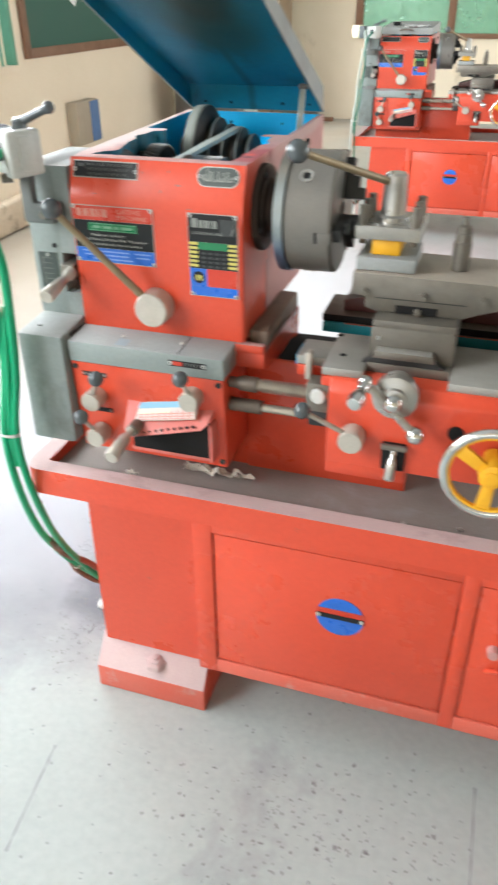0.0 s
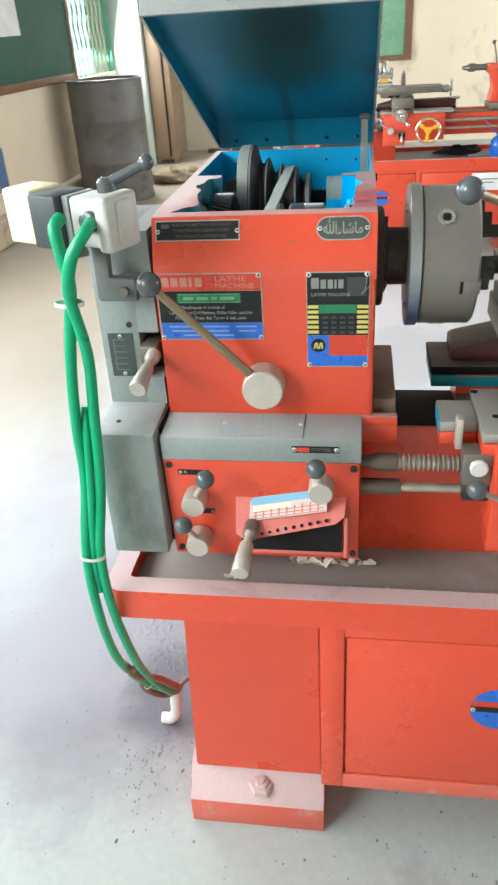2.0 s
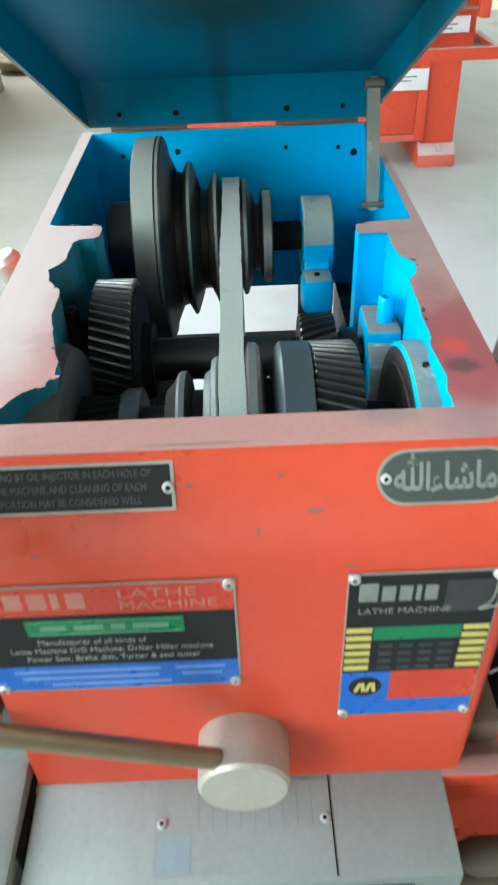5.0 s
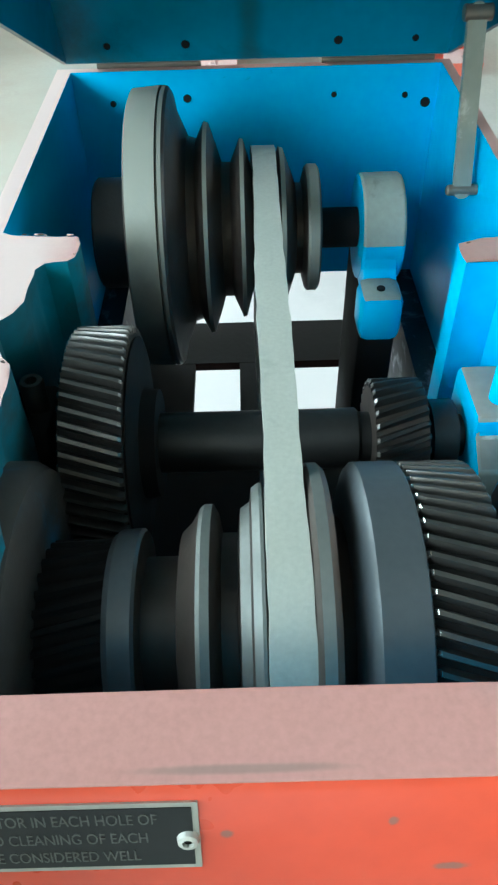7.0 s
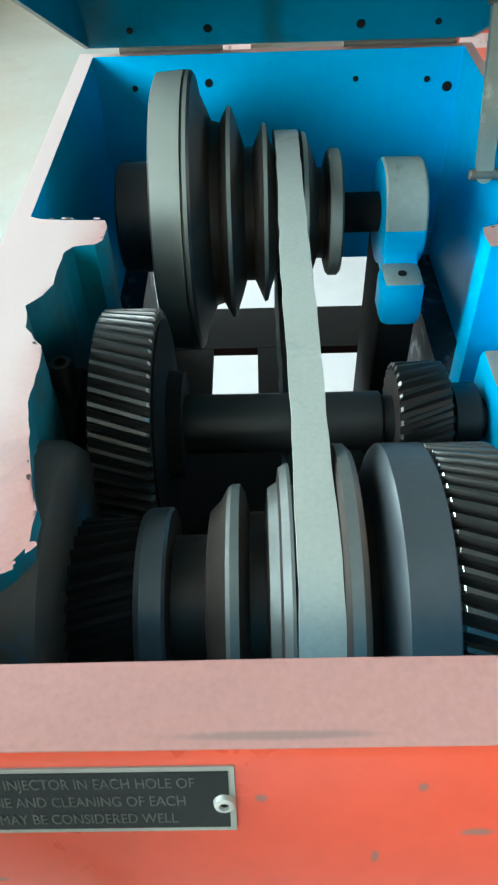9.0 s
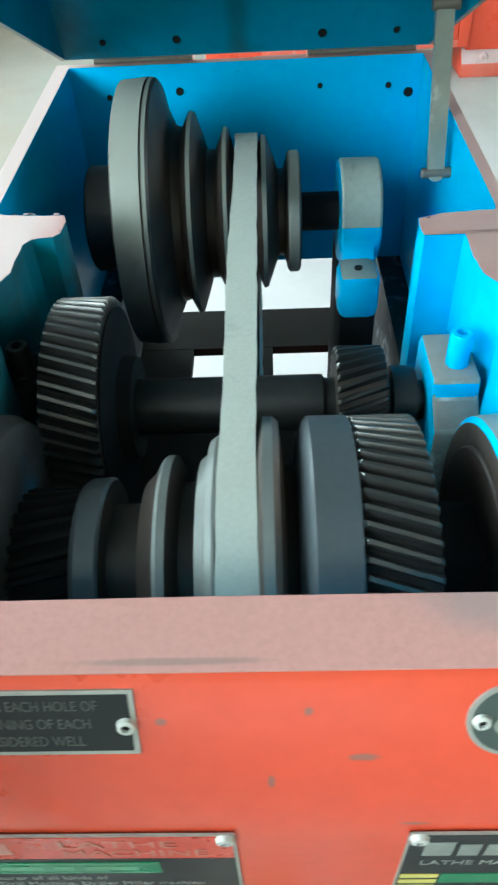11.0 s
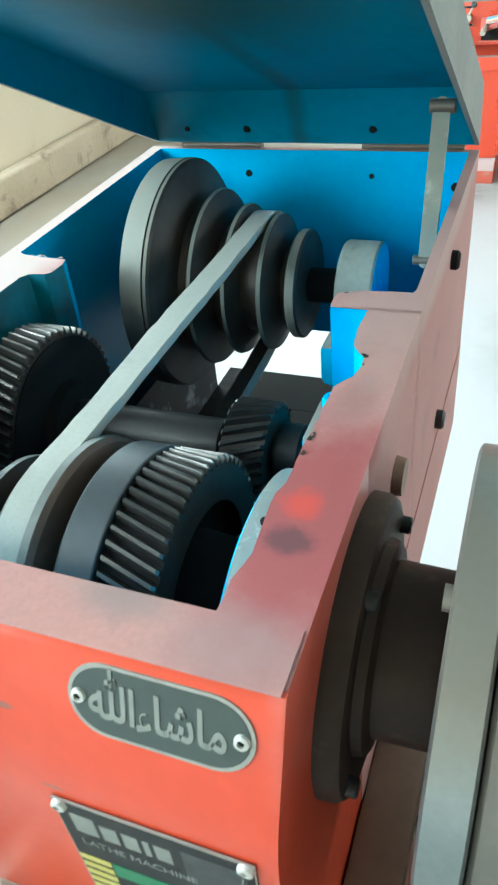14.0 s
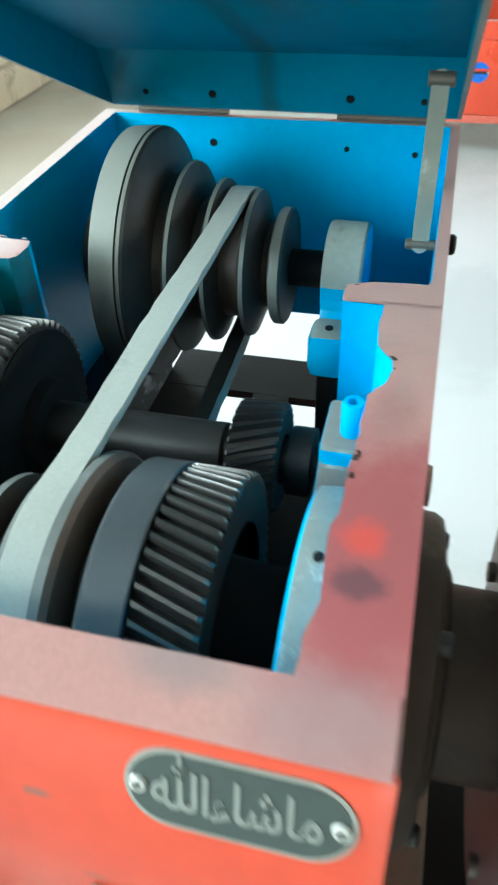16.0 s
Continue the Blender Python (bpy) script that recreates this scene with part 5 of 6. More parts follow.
def chuck(lathe):
    m = x_axis(CY, CZ)
    part("spindle_nose", spun([(0.004, 0.047), (0.046, 0.046)], m, 40), GREASE, lathe, "dark greasy spindle nose")
    c = part("chuck", spun([(0.0645, 0.02), (0.0645, 0.108), (0.0665, 0.110), (0.146, 0.110), (0.150, 0.106), (0.150, 0.022), (0.12, 0.02)], m, 72), CHUCK, lathe, "grey three-jaw lathe chuck")
    part("back_plate", spun([(0.044, 0.02), (0.044, 0.111), (0.0455, 0.1140), (0.0620, 0.1140), (0.0635, 0.111), (0.0635, 0.02)], m, 72), PLATEST, c, "polished chuck back plate")
    for a in (44, 164, 284):
        r = radians(a)
        R = m @ Matrix.Rotation(r, 4, "X")
        k = part("key_socket", spun([(0.1075, 0.013), (0.1115, 0.013), (0.1115, 0.010), (0.1108, 0.0075), (0.104, 0.0065), (0.104, 0)], R @ Matrix.Translation((0.098, 0, 0)) @ Euler((0, radians(-90), 0)).to_matrix().to_4x4(), 24), STEEL, c, "square chuck key socket")
        part("socket", box(-0.0055, 0.0055, -0.0055, 0.0055, 0.1085, 0.1112, 0), BLACK, k).data.transform(R @ Matrix.Translation((0.098, 0, 0)))
    for a in (101, 221, 341):
        R = m @ Matrix.Rotation(radians(a), 4, "X")
        j = prism([(0.148, 0.026), (0.190, 0.026), (0.190, 0.046), (0.178, 0.046), (0.178, 0.066), (0.166, 0.066), (0.166, 0.098), (0.148, 0.098)], "y", -0.011, 0.011, 0.001)
        bmesh.ops.transform(j, matrix=R, verts=j.verts)
        jaw = part("jaw", j, IRON, c, "stepped chuck jaw")
        sl = box(0.1215, 0.1262, -0.0104, 0.0104, 0.028, 0.1106, 0.0)
        bmesh.ops.transform(sl, matrix=R, verts=sl.verts)
        part("jaw_slot", sl, BLACK, jaw)
        sl = box(0.1265, 0.1520, -0.0104, 0.0104, 0.028, 0.1112, 0.0008)
        bmesh.ops.transform(sl, matrix=R, verts=sl.verts)
        part("jaw_base", sl, CHUCK, jaw)
    for a in (20, 140, 260):
        R = m @ Matrix.Rotation(radians(a), 4, "X")
        b = spun([(0.040, 0.0), (0.040, 0.006), (0.044, 0.006)], R @ Matrix.Translation((0, 0, 0.088)), 12)
        part("bolt", b, DULL, c)


def bed(lathe):
    prof = [(0.080, 0.812), (0.275, 0.812), (0.275, 0.955), (0.262, 0.968), (0.20, 0.968), (0.20, 0.93), (0.07, 0.93), (0.07, 0.968), (0.010, 0.968), (-0.005, 0.958), (-0.005, 0.930), (0.080, 0.915)]
    b = part("bed", prism(prof, "x", 0.155, 1.42, 0.0), RED, lathe, "red lathe bed with ground slideways", top=DULL)
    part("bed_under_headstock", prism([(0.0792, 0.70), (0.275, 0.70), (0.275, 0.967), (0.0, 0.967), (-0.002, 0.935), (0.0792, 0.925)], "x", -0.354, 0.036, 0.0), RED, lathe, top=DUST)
    part("gap_piece", prism([(0.0805, 0.70), (0.275, 0.70), (0.275, 0.90), (0.20, 0.915), (0.09, 0.915), (0.0805, 0.922)], "x", 0.0365, 0.1545, 0.0), BLACK, lathe, "black bed gap")
    part("bed_front", box(-0.023, 0.33, 0.0725, 0.0788, 0.648, 0.924, 0.001), RED, lathe, "red sheet in front of the bed")
    part("gap_block", box(-0.005, 0.034, 0.03, 0.27, 0.968, 1.002, 0.004), FOOT, lathe, "dusty brown headstock foot")
    part("bed_leg", box(1.105, 1.41, 0.0802, 0.27, 0.648, 0.811, 0.0), RED, lathe)
    part("bed_leg", box(-0.35, 0.329, 0.0795, 0.27, 0.648, 0.699, 0.0), RED, lathe)
    # screw, its spring-like thread and the feed rod
    s = part("lead_screw", spun(sum([[(x, 0.0085), (x + 0.0018, 0.0138), (x + 0.0042, 0.0138), (x + 0.0060, 0.0085)] for x in [0.045 + 0.0078 * k for k in range(12)]], [(0.026, 0.012), (0.04, 0.012)]) + [(0.14, 0.0115), (1.40, 0.0115)], x_axis(-0.042, 0.920), 24), SCREWM, lathe, "steel lead screw")
    part("screw_coupling", spun([(-0.022, 0.011), (-0.008, 0.011), (0.004, 0.0155), (0.036, 0.0155), (0.037, 0.0125)], x_axis(-0.042, 0.920), 24), BUSH, s, "brown oily coupling")
    f = part("feed_rod", spun([(0.03, 0.0085), (1.40, 0.0085)], x_axis(-0.040, 0.870), 20), SCREWM, lathe, "steel feed rod")
    part("rod_bush", spun([(-0.022, 0.014), (0.044, 0.014), (0.045, 0.0095)], x_axis(-0.040, 0.870), 20), BUSH, f, "brown oily bush")
    part("rod_bracket", box(1.38, 1.44, -0.075, 0.0, 0.82, 0.945, 0.004), RED, lathe)
    t = part("tailstock", prism([(0.93, 1.248), (0.93, 1.192), (0.952, 1.184), (0.972, 1.105), (0.962, 1.060), (0.958, 1.010), (1.21, 1.010), (1.20, 1.10), (1.21, 1.248)], "y", 0.065, 0.205, 0.006), RED, lathe, "red tailstock with a narrow waist")
    part("tail_base", box(0.95, 1.225, 0.03, 0.245, 0.969, 1.0095, 0.004), DULL, t, "grey sliding base")
    part("tail_scale", box(0.985, 1.16, 0.063, 0.0655, 1.205, 1.225, 0.001), DULL, t)
    part("quill", spun([(0.76, 0.0), (0.765, 0.010), (0.80, 0.018), (0.81, 0.026), (0.85, 0.026), (0.85, 0.020), (0.93, 0.020)], x_axis(SY, SZ), 24), DULL, t, "drill chuck in the quill")
    part("tail_handle", rod((0.99, 0.10, 1.245), (0.955, 0.07, 1.37), 0.005, 0.005), DULL, t)
    part("ball", ball((0.953, 0.068, 1.375), 0.013), BALL, t)
    part("tail_wheel", spun([(1.17, 0.02), (1.20, 0.02), (1.20, 0.07), (1.212, 0.073), (1.215, 0.066), (1.212, 0.0)], x_axis(SY, SZ), 28), STEEL, t)


def carriage(lathe):
    a = part("apron", prism([(-0.092, 0.803), (-0.012, 0.803), (-0.012, 0.974), (-0.075, 0.974), (-0.092, 0.955)], "x", 0.185, 0.60, 0.005), RED, lathe, "red apron")
    part("apron_sump", prism([(-0.0905, 0.806), (-0.014, 0.806), (-0.014, 0.774), (-0.084, 0.774)], "x", 0.1855, 0.337, 0.003), RED, a)
    sd = part("saddle", box(0.165, 0.241, -0.066, 0.100, 0.972, 0.989, 0.003), SADDLE, lathe, "pale grey machined saddle")
    part("saddle_wing", box(0.391, 0.66, -0.070, 0.100, 0.972, 0.989, 0.003), SADDLE, sd)
    part("saddle_core", box(0.2415, 0.3905, -0.030, 0.30, 0.972, 0.992, 0.002), DULL, sd)
    part("saddle_apron", box(0.166, 0.245, -0.070, 0.0, 0.950, 0.9715, 0.002), RED, sd)
    for x, y in ((0.193, -0.006), (0.170, 0.085)):
        part("oil_hole", spun([(0, 0.0062), (0.001, 0.0062), (0.001, 0)], Matrix.Translation((x, y, 0.989)) @ Euler((0, radians(-90), 0)).to_matrix().to_4x4(), 14), BLACK, sd)
    part("way_wiper", box(0.104, 0.1645, -0.012, 0.07, 0.962, 0.981, 0.003), SADDLE, sd)
    part("wiper_edge", box(0.1030, 0.1039, -0.010, 0.05, 0.960, 0.980, 0), BLUE, sd, "bright blue painted edge")
    part("wiper_foot", box(0.106, 0.1645, -0.012, 0.06, 0.940, 0.9615, 0.002), RED, sd)
    part("rear_way_cover", box(0.108, 0.70, 0.199, 0.33, 0.944, 0.9665, 0.002), TEAL, sd, "dark way cover with teal paint")
    part("rear_way_top", box(0.106, 0.70, 0.203, 0.33, 0.967, 0.984, 0.003), BLACK, sd, top=BUSH)
    part("rear_block", prism([(0.146, 0.9845), (0.146, 1.006), (0.158, 1.012), (0.235, 1.030), (0.70, 1.034), (0.70, 0.9845)], "y", 0.232, 0.33, 0.003), MAROON, sd, top=BUSH)
    part("saddle_pin", box(0.128, 0.139, -0.040, -0.018, 0.945, 1.000, 0.002), ALU, sd)
    cs = part("cross_slide", prism([(0.241, 0.992), (0.393, 0.992), (0.391, 1.052), (0.386, 1.0535), (0.386, 1.0555), (0.391, 1.057), (0.390, 1.068), (0.244, 1.068), (0.243, 1.057), (0.248, 1.0555), (0.248, 1.0535), (0.2425, 1.052)], "y", -0.010, 0.30, 0.0012), DULL, lathe, "grey cross slide with a stepped edge")
    part("front_gib", prism([(0.250, 1.004), (0.256, 1.018), (0.357, 1.018), (0.364, 1.004)], "y", -0.034, -0.010, 0.001), DULL, cs, top=SADDLE)
    part("gib_foot", prism([(0.232, 0.9895), (0.250, 1.0035), (0.364, 1.0035), (0.386, 0.9895)], "y", -0.028, -0.0105, 0.001), IRON, cs)
    part("gib_screw", spun([(0, 0.004), (0.003, 0.004), (0.003, 0)], on_front(0.256, -0.010, 1.034) @ Euler((0, radians(-90), 0)).to_matrix().to_4x4(), 12), STEEL, cs)
    cm = part("compound_rest", prism([(0.194, 1.097), (0.195, 1.139), (0.64, 1.135), (0.64, 1.092), (0.455, 1.090), (0.430, 1.082), (0.395, 1.0685), (0.240, 1.0685), (0.221, 1.074), (0.220, 1.095)], "y", 0.030, 0.185, 0.003), DULL, lathe, "long grey compound rest", top=TAN)
    part("slot", box(0.277, 0.352, 0.0285, 0.04, 1.070, 1.084, 0), BLACK, cm)
    part("seam", box(0.24, 0.40, 0.0288, 0.031, 1.0945, 1.0955, 0), IRON, cm)
    for x, z in ((0.220, 1.104), (0.325, 1.105), (0.429, 1.107), (0.317, 1.075)):
        part("bolt", spun([(0, 0.0075), (0.006, 0.0075), (0.006, 0.0045), (0.011, 0.0045), (0.011, 0)], on_front(x, 0.030, z) @ Euler((0, radians(-90), 0)).to_matrix().to_4x4(), 6), DULL, cm)
    tp = part("tool_post", box(0.197, 0.303, 0.042, 0.165, 1.1395, 1.164, 0.003), GREYTOP, lathe, "square four-way tool post")
    part("cutting_block", box(0.220, 0.272, 0.060, 0.145, 1.164, 1.194, 0.003), YELLOW, tp, "yellow painted tool block")
    part("clamp_plate", box(0.190, 0.306, 0.048, 0.163, 1.194, 1.218, 0.003), SADDLE, tp, top=STEEL)
    for x in (0.203, 0.294):
        for y in (0.060, 0.105, 0.150):
            part("clamp_bolt", spun([(-0.034, 0.006), (0.0, 0.006), (0.0, 0.0095), (0.016, 0.0095), (0.018, 0.008), (0.034, 0.008), (0.034, 0.0)], Matrix.Translation((x, y, 1.218)) @ Euler((0, radians(-90), 0)).to_matrix().to_4x4(), 4), DULL, tp)
    hd = part("clamp_handle", spun([(0, 0.030), (0.008, 0.030), (0.012, 0.024), (0.018, 0.023), (0.060, 0.020), (0.062, 0.0205), (0.078, 0.0195), (0.082, 0.016), (0.082, 0)], Matrix.Translation((0.248, 0.105, 1.218)) @ Euler((0, radians(-90), 0)).to_matrix().to_4x4(), 32), STEEL, tp, "turned steel clamp handle")
    part("lever", rod((0.243, 0.100, 1.283), (0.116, -0.062, 1.355), 0.0068, 0.006), BRASS, hd)
    part("ball", ball((0.111, -0.070, 1.358), 0.0185, seg=24), BALL, hd, "glossy dark grey ball")
    part("lock_pin", spun([(0, 0.016), (0.05, 0.016), (0.052, 0.014), (0.066, 0.014), (0.068, 0.012), (0.078, 0.012), (0.082, 0.006), (0.094, 0.006), (0.095, 0.0)], Matrix.Translation((0.378, 0.10, 1.138)) @ Euler((0, radians(-90), 0)).to_matrix().to_4x4(), 24), DULL, cm, "small steel locking pin")
    # crank at the end of the compound screw
    m = x_axis(0.115, 1.105)
    ck = part("compound_crank", spun([(0.638, 0.022), (0.668, 0.022), (0.670, 0.026), (0.690, 0.026), (0.692, 0.014), (0.715, 0.014), (0.716, 0)], m, 24), STEEL, cm, "ball crank on the compound screw")
    part("crank_arm", rod((0.706, 0.105, 1.155), (0.708, 0.13, 1.045), 0.006), STEEL, ck)
    part("crank_ball", ball((0.706, 0.104, 1.158), 0.011), CHROME, ck)
    part("crank_grip", rod((0.708, 0.13, 1.045), (0.77, 0.13, 1.045), 0.007, 0.010), CHROME, ck)
    # cross-feed dial and its balanced crank
    m = on_front(0.306, -0.060, 0.968) @ Euler((0, radians(-90), 0)).to_matrix().to_4x4()
    dl = part("feed_dial", spun([(0, 0.030), (0.016, 0.030), (0.018, 0.036), (0.032, 0.036), (0.034, 0.040), (0.052, 0.040), (0.054, 0.034), (0.056, 0.022), (0.064, 0.021), (0.066, 0.012), (0.080, 0.012), (0.080, 0)], m, 40), STEEL, lathe, "steel cross-feed dial with a ball crank")
    c = Vector((0.306, -0.128, 0.968))
    p1, p2 = c + Vector((-0.050, -0.004, 0.033)), c + Vector((0.044, -0.004, -0.056))
    part("crank_arm", rod(p1, p2, 0.0075, 0.0075), STEEL, dl)
    part("crank_ball", ball(c + Vector((0, -0.004, 0)), 0.0165), CHROME, dl)
    part("crank_ball", ball(p2, 0.0165), CHROME, dl)
    part("crank_ball", ball(p1, 0.0135), CHROME, dl)
    d, n = along(p1 + Vector((0, -0.006, -0.002)), p1 + Vector((-0.008, -0.066, -0.012)))
    part("crank_grip", spun([(0, 0.0), (0, 0.011), (0.010, 0.011), (0.016, 0.0075), (0.030, 0.012), (0.046, 0.0155), (0.058, 0.012), (0.062, 0.0)], d, 22), CHROME, dl, "polished pear-shaped grip")
    # half-nut knob
    kb = part("half_nut_knob", spun([(0, 0.0235), (0.034, 0.023), (0.037, 0.021), (0.037, 0)], on_front(0.236, -0.091, 0.872) @ Euler((0, radians(-90), 0)).to_matrix().to_4x4(), 32), ALU, lathe, "satin half-nut knob with a ball lever")
    part("lever", rod((0.231, -0.112, 0.880), (0.153, -0.145, 0.935), 0.005, 0.0045), ALU, kb)
    part("ball", ball((0.150, -0.146, 0.937), 0.0155), BALL, kb)
    th = part("thread_dial", box(0.138, 0.186, -0.072, -0.030, 0.895, 0.955, 0.005), DULL, lathe, "grey thread dial block")
    part("dial_foot", box(0.143, 0.190, -0.066, -0.032, 0.862, 0.8948, 0.003), IRON, th)
    part("dial", spun([(0, 0.0145), (0.007, 0.0145), (0.009, 0.0125), (0.009, 0)], on_front(0.163, -0.072, 0.932) @ Euler((0, radians(-90), 0)).to_matrix().to_4x4(), 24), WHITEPL, th)
    rl = part("clutch_lever", box(0.292, 0.335, -0.1005, -0.091, 0.812, 0.868, 0.002), BLACK, lathe, "dark recessed clutch lever")
    d, n = along((0.314, -0.096, 0.858), (0.311, -0.118, 0.800))
    part("grip", spun([(0, 0.006), (0.018, 0.006), (0.024, 0.009), (n - 0.003, 0.010), (n, 0.008), (n, 0)], d, 18), STEEL, rl)
    part("pivot", rod((0.290, -0.102, 0.862), (0.337, -0.102, 0.862), 0.006, seg=12), DULL, rl)
    part("oil_cup", spun([(0, 0.014), (0.004, 0.014), (0.004, 0.0)], on_front(0.417, -0.092, 0.905) @ Euler((0, radians(-90), 0)).to_matrix().to_4x4(), 20), BLACK, lathe)
    # handwheel: bright rim, yellow spokes
    m = on_front(0.486, -0.145, 0.872) @ Euler((0, radians(-90), 0)).to_matrix().to_4x4()
    rim = bmesh.new()
    R, r, N, K = 0.0800, 0.0088, 48, 12
    vs = [[rim.verts.new(m @ Vector((0.012 + r * math.sin(2 * math.pi * k / K), (R + r * math.cos(2 * math.pi * k / K)) * math.cos(2 * math.pi * j / N), (R + r * math.cos(2 * math.pi * k / K)) * math.sin(2 * math.pi * j / N)))) for k in range(K)] for j in range(N)]
    for j in range(N):
        for k in range(K):
            rim.faces.new((vs[j][k], vs[j][(k + 1) % K], vs[(j + 1) % N][(k + 1) % K], vs[(j + 1) % N][k]))
    w = part("handwheel", rim, CHROME, lathe, "chrome-rimmed handwheel with yellow spokes")
    part("hub", spun([(-0.05, 0.016), (0.0, 0.018), (0.002, 0.024), (0.022, 0.022), (0.024, 0.012), (0.028, 0.012), (0.028, 0)], m, 28), YELLOW, w, "yellow painted hub")
    inner = bmesh.new()
    spun([(0.006, 0.0745), (0.018, 0.0745), (0.017, 0.070), (0.007, 0.070), (0.006, 0.0745)], m, 48, inner)
    part("inner_ring", inner, YELLOW, w)
    for a in (85, 205, 325):
        q = m @ Matrix.Rotation(radians(a), 4, "X")
        sp = prism([(-0.010, 0.015), (0.010, 0.015), (0.013, 0.070), (-0.013, 0.070)], "x", 0.006, 0.016, 0.002)
        bmesh.ops.transform(sp, matrix=q, verts=sp.verts)
        part("spoke", sp, YELLOW, w)


def switch(lathe):
    """Drum switch on a bent bracket, a stop box behind it and green cables down to the floor."""
    br = part("switch_bracket", prism([(-0.436, 1.305), (-0.412, 1.305), (-0.414, 1.235), (-0.374, 1.233), (-0.374, 1.197), (-0.434, 1.197), (-0.438, 1.203)], "y", -0.032, -0.012, 0.003), STRAP, lathe, "dark grey bent strap bracket")
    part("strap_foot", box(-0.410, -0.376, -0.0118, 0.0135, 1.199, 1.231, 0.002), STRAP, br)
    part("strap_bolt", rod((-0.392, -0.040, 1.215), (-0.392, -0.031, 1.215), 0.008, seg=6), DULL, br)
    e = Matrix.Translation((-0.373, -0.091, 1.341)) @ Euler((0, 0, radians(-24))).to_matrix().to_4x4()

    def put(bm):
        bmesh.ops.transform(bm, matrix=e, verts=bm.verts)
        return bm

    s = part("drum_switch", put(box(-0.040, 0.026, -0.045, 0.010, -0.034, 0.034, 0.008, segs=4)), BOXGREY, lathe, "light grey drum switch with a dark lever")
    part("cover", put(box(0.012, 0.036, -0.053, 0.014, -0.037, 0.038, 0.007, segs=4)), BOXGREY, s)
    part("rib", put(box(0.033, 0.040, -0.034, -0.004, -0.027, 0.030, 0.003)), BOXGREY, s)
    part("gland", put(spun([(0, 0.0145), (0.009, 0.0145), (0.011, 0.0115), (0.011, 0)], Matrix.Translation((0.000, -0.045, 0.004)) @ Euler((0, 0, radians(-90))).to_matrix().to_4x4(), 20)), BALL, s)
    pv = Vector((-0.378, -0.088, 1.373))
    part("lever_hub", spun([(0, 0.014), (0.015, 0.0125), (0.020, 0.008), (0.021, 0)], Matrix.Translation(pv) @ Euler((0, radians(-90), 0)).to_matrix().to_4x4(), 24), BALL, s)
    part("lever", rod(pv + Vector((0, 0, 0.012)), (-0.323, -0.084, 1.408), 0.0078, 0.0065), BALL, s, "dark grey switch lever")
    part("lever_ball", ball((-0.319, -0.084, 1.410), 0.0105), BALL, s)
    part("mid_plate", put(box(-0.052, -0.040, -0.044, 0.012, -0.035, 0.034, 0.002)), GREY, s)
    part("stop_frame", put(box(-0.104, -0.052, -0.058, 0.010, -0.038, 0.036, 0.004)), SLATE, lathe, "black box frame beside the drum switch")
    b = part("stop_box", put(box(-0.160, -0.104, -0.052, 0.010, -0.036, 0.040, 0.004)), CREAMPL, lathe, "cream stop-button box")
    part("stop_button", put(spun([(0, 0.019), (0.012, 0.019), (0.018, 0.014), (0.020, 0)], Matrix.Translation((-0.160, -0.02, 0.0)) @ Euler((0, 0, radians(180))).to_matrix().to_4x4(), 24)), PLATERED, b, "round red stop button")
    part("bracket_knob", rod((-0.436, -0.05, 1.285), (-0.452, -0.062, 1.283), 0.010, 0.008, seg=8), DULL, br)
    # cables
    c1 = [(-0.388, -0.141, 1.346), (-0.391, -0.166, 1.337), (-0.409, -0.178, 1.310), (-0.423, -0.174, 1.270), (-0.427, -0.163, 1.235), (-0.427, -0.140, 1.15), (-0.438, -0.13, 1.05), (-0.447, -0.135, 0.92), (-0.464, -0.15, 0.785), (-0.468, -0.135, 0.65), (-0.466, -0.095, 0.50), (-0.472, -0.040, 0.388), (-0.478, 0.03, 0.275), (-0.466, 0.085, 0.180), (-0.462, 0.118, 0.145)]
    c2 = [(-0.432, -0.137, 1.352), (-0.436, -0.155, 1.341), (-0.432, -0.157, 1.303), (-0.431, -0.150, 1.258), (-0.443, -0.146, 1.20), (-0.458, -0.14, 1.12), (-0.471, -0.13, 1.02), (-0.475, -0.13, 0.92), (-0.487, -0.155, 0.785), (-0.492, -0.145, 0.65), (-0.500, -0.10, 0.50), (-0.503, -0.043, 0.388), (-0.50, 0.02, 0.285), (-0.48, 0.08, 0.195), (-0.46, 0.12, 0.14)]
    c3 = [(-0.455, -0.118, 1.056), (-0.456, -0.128, 1.02), (-0.462, -0.14, 0.92), (-0.475, -0.152, 0.785), (-0.480, -0.146, 0.70)]
    part("cable", sweep(c1, 0.0088, steps=6, seg=16), GREEN, lathe, "shiny green cable sleeve")
    part("cable", sweep(c2, 0.0088, steps=6, seg=16), GREEN, lathe, "shiny green cable sleeve")
    part("cable", sweep(c3, 0.0068, steps=6, seg=14), GREEN, lathe, "shiny green cable sleeve")
    part("supply_wire", sweep([(-0.462, 0.115, 0.150), (-0.440, 0.130, 0.168), (-0.40, 0.16, 0.185), (-0.352, 0.20, 0.20)], 0.006, steps=6), TAIL, lathe, "purplish brown supply wire")
    part("cable_tail", sweep([(-0.500, -0.06, 0.42), (-0.492, -0.02, 0.345), (-0.468, 0.03, 0.285), (-0.455, 0.07, 0.225), (-0.448, 0.10, 0.180), (-0.46, 0.122, 0.14)], 0.0085, steps=6), DARKCABLE, lathe, "brown twisted cable end")
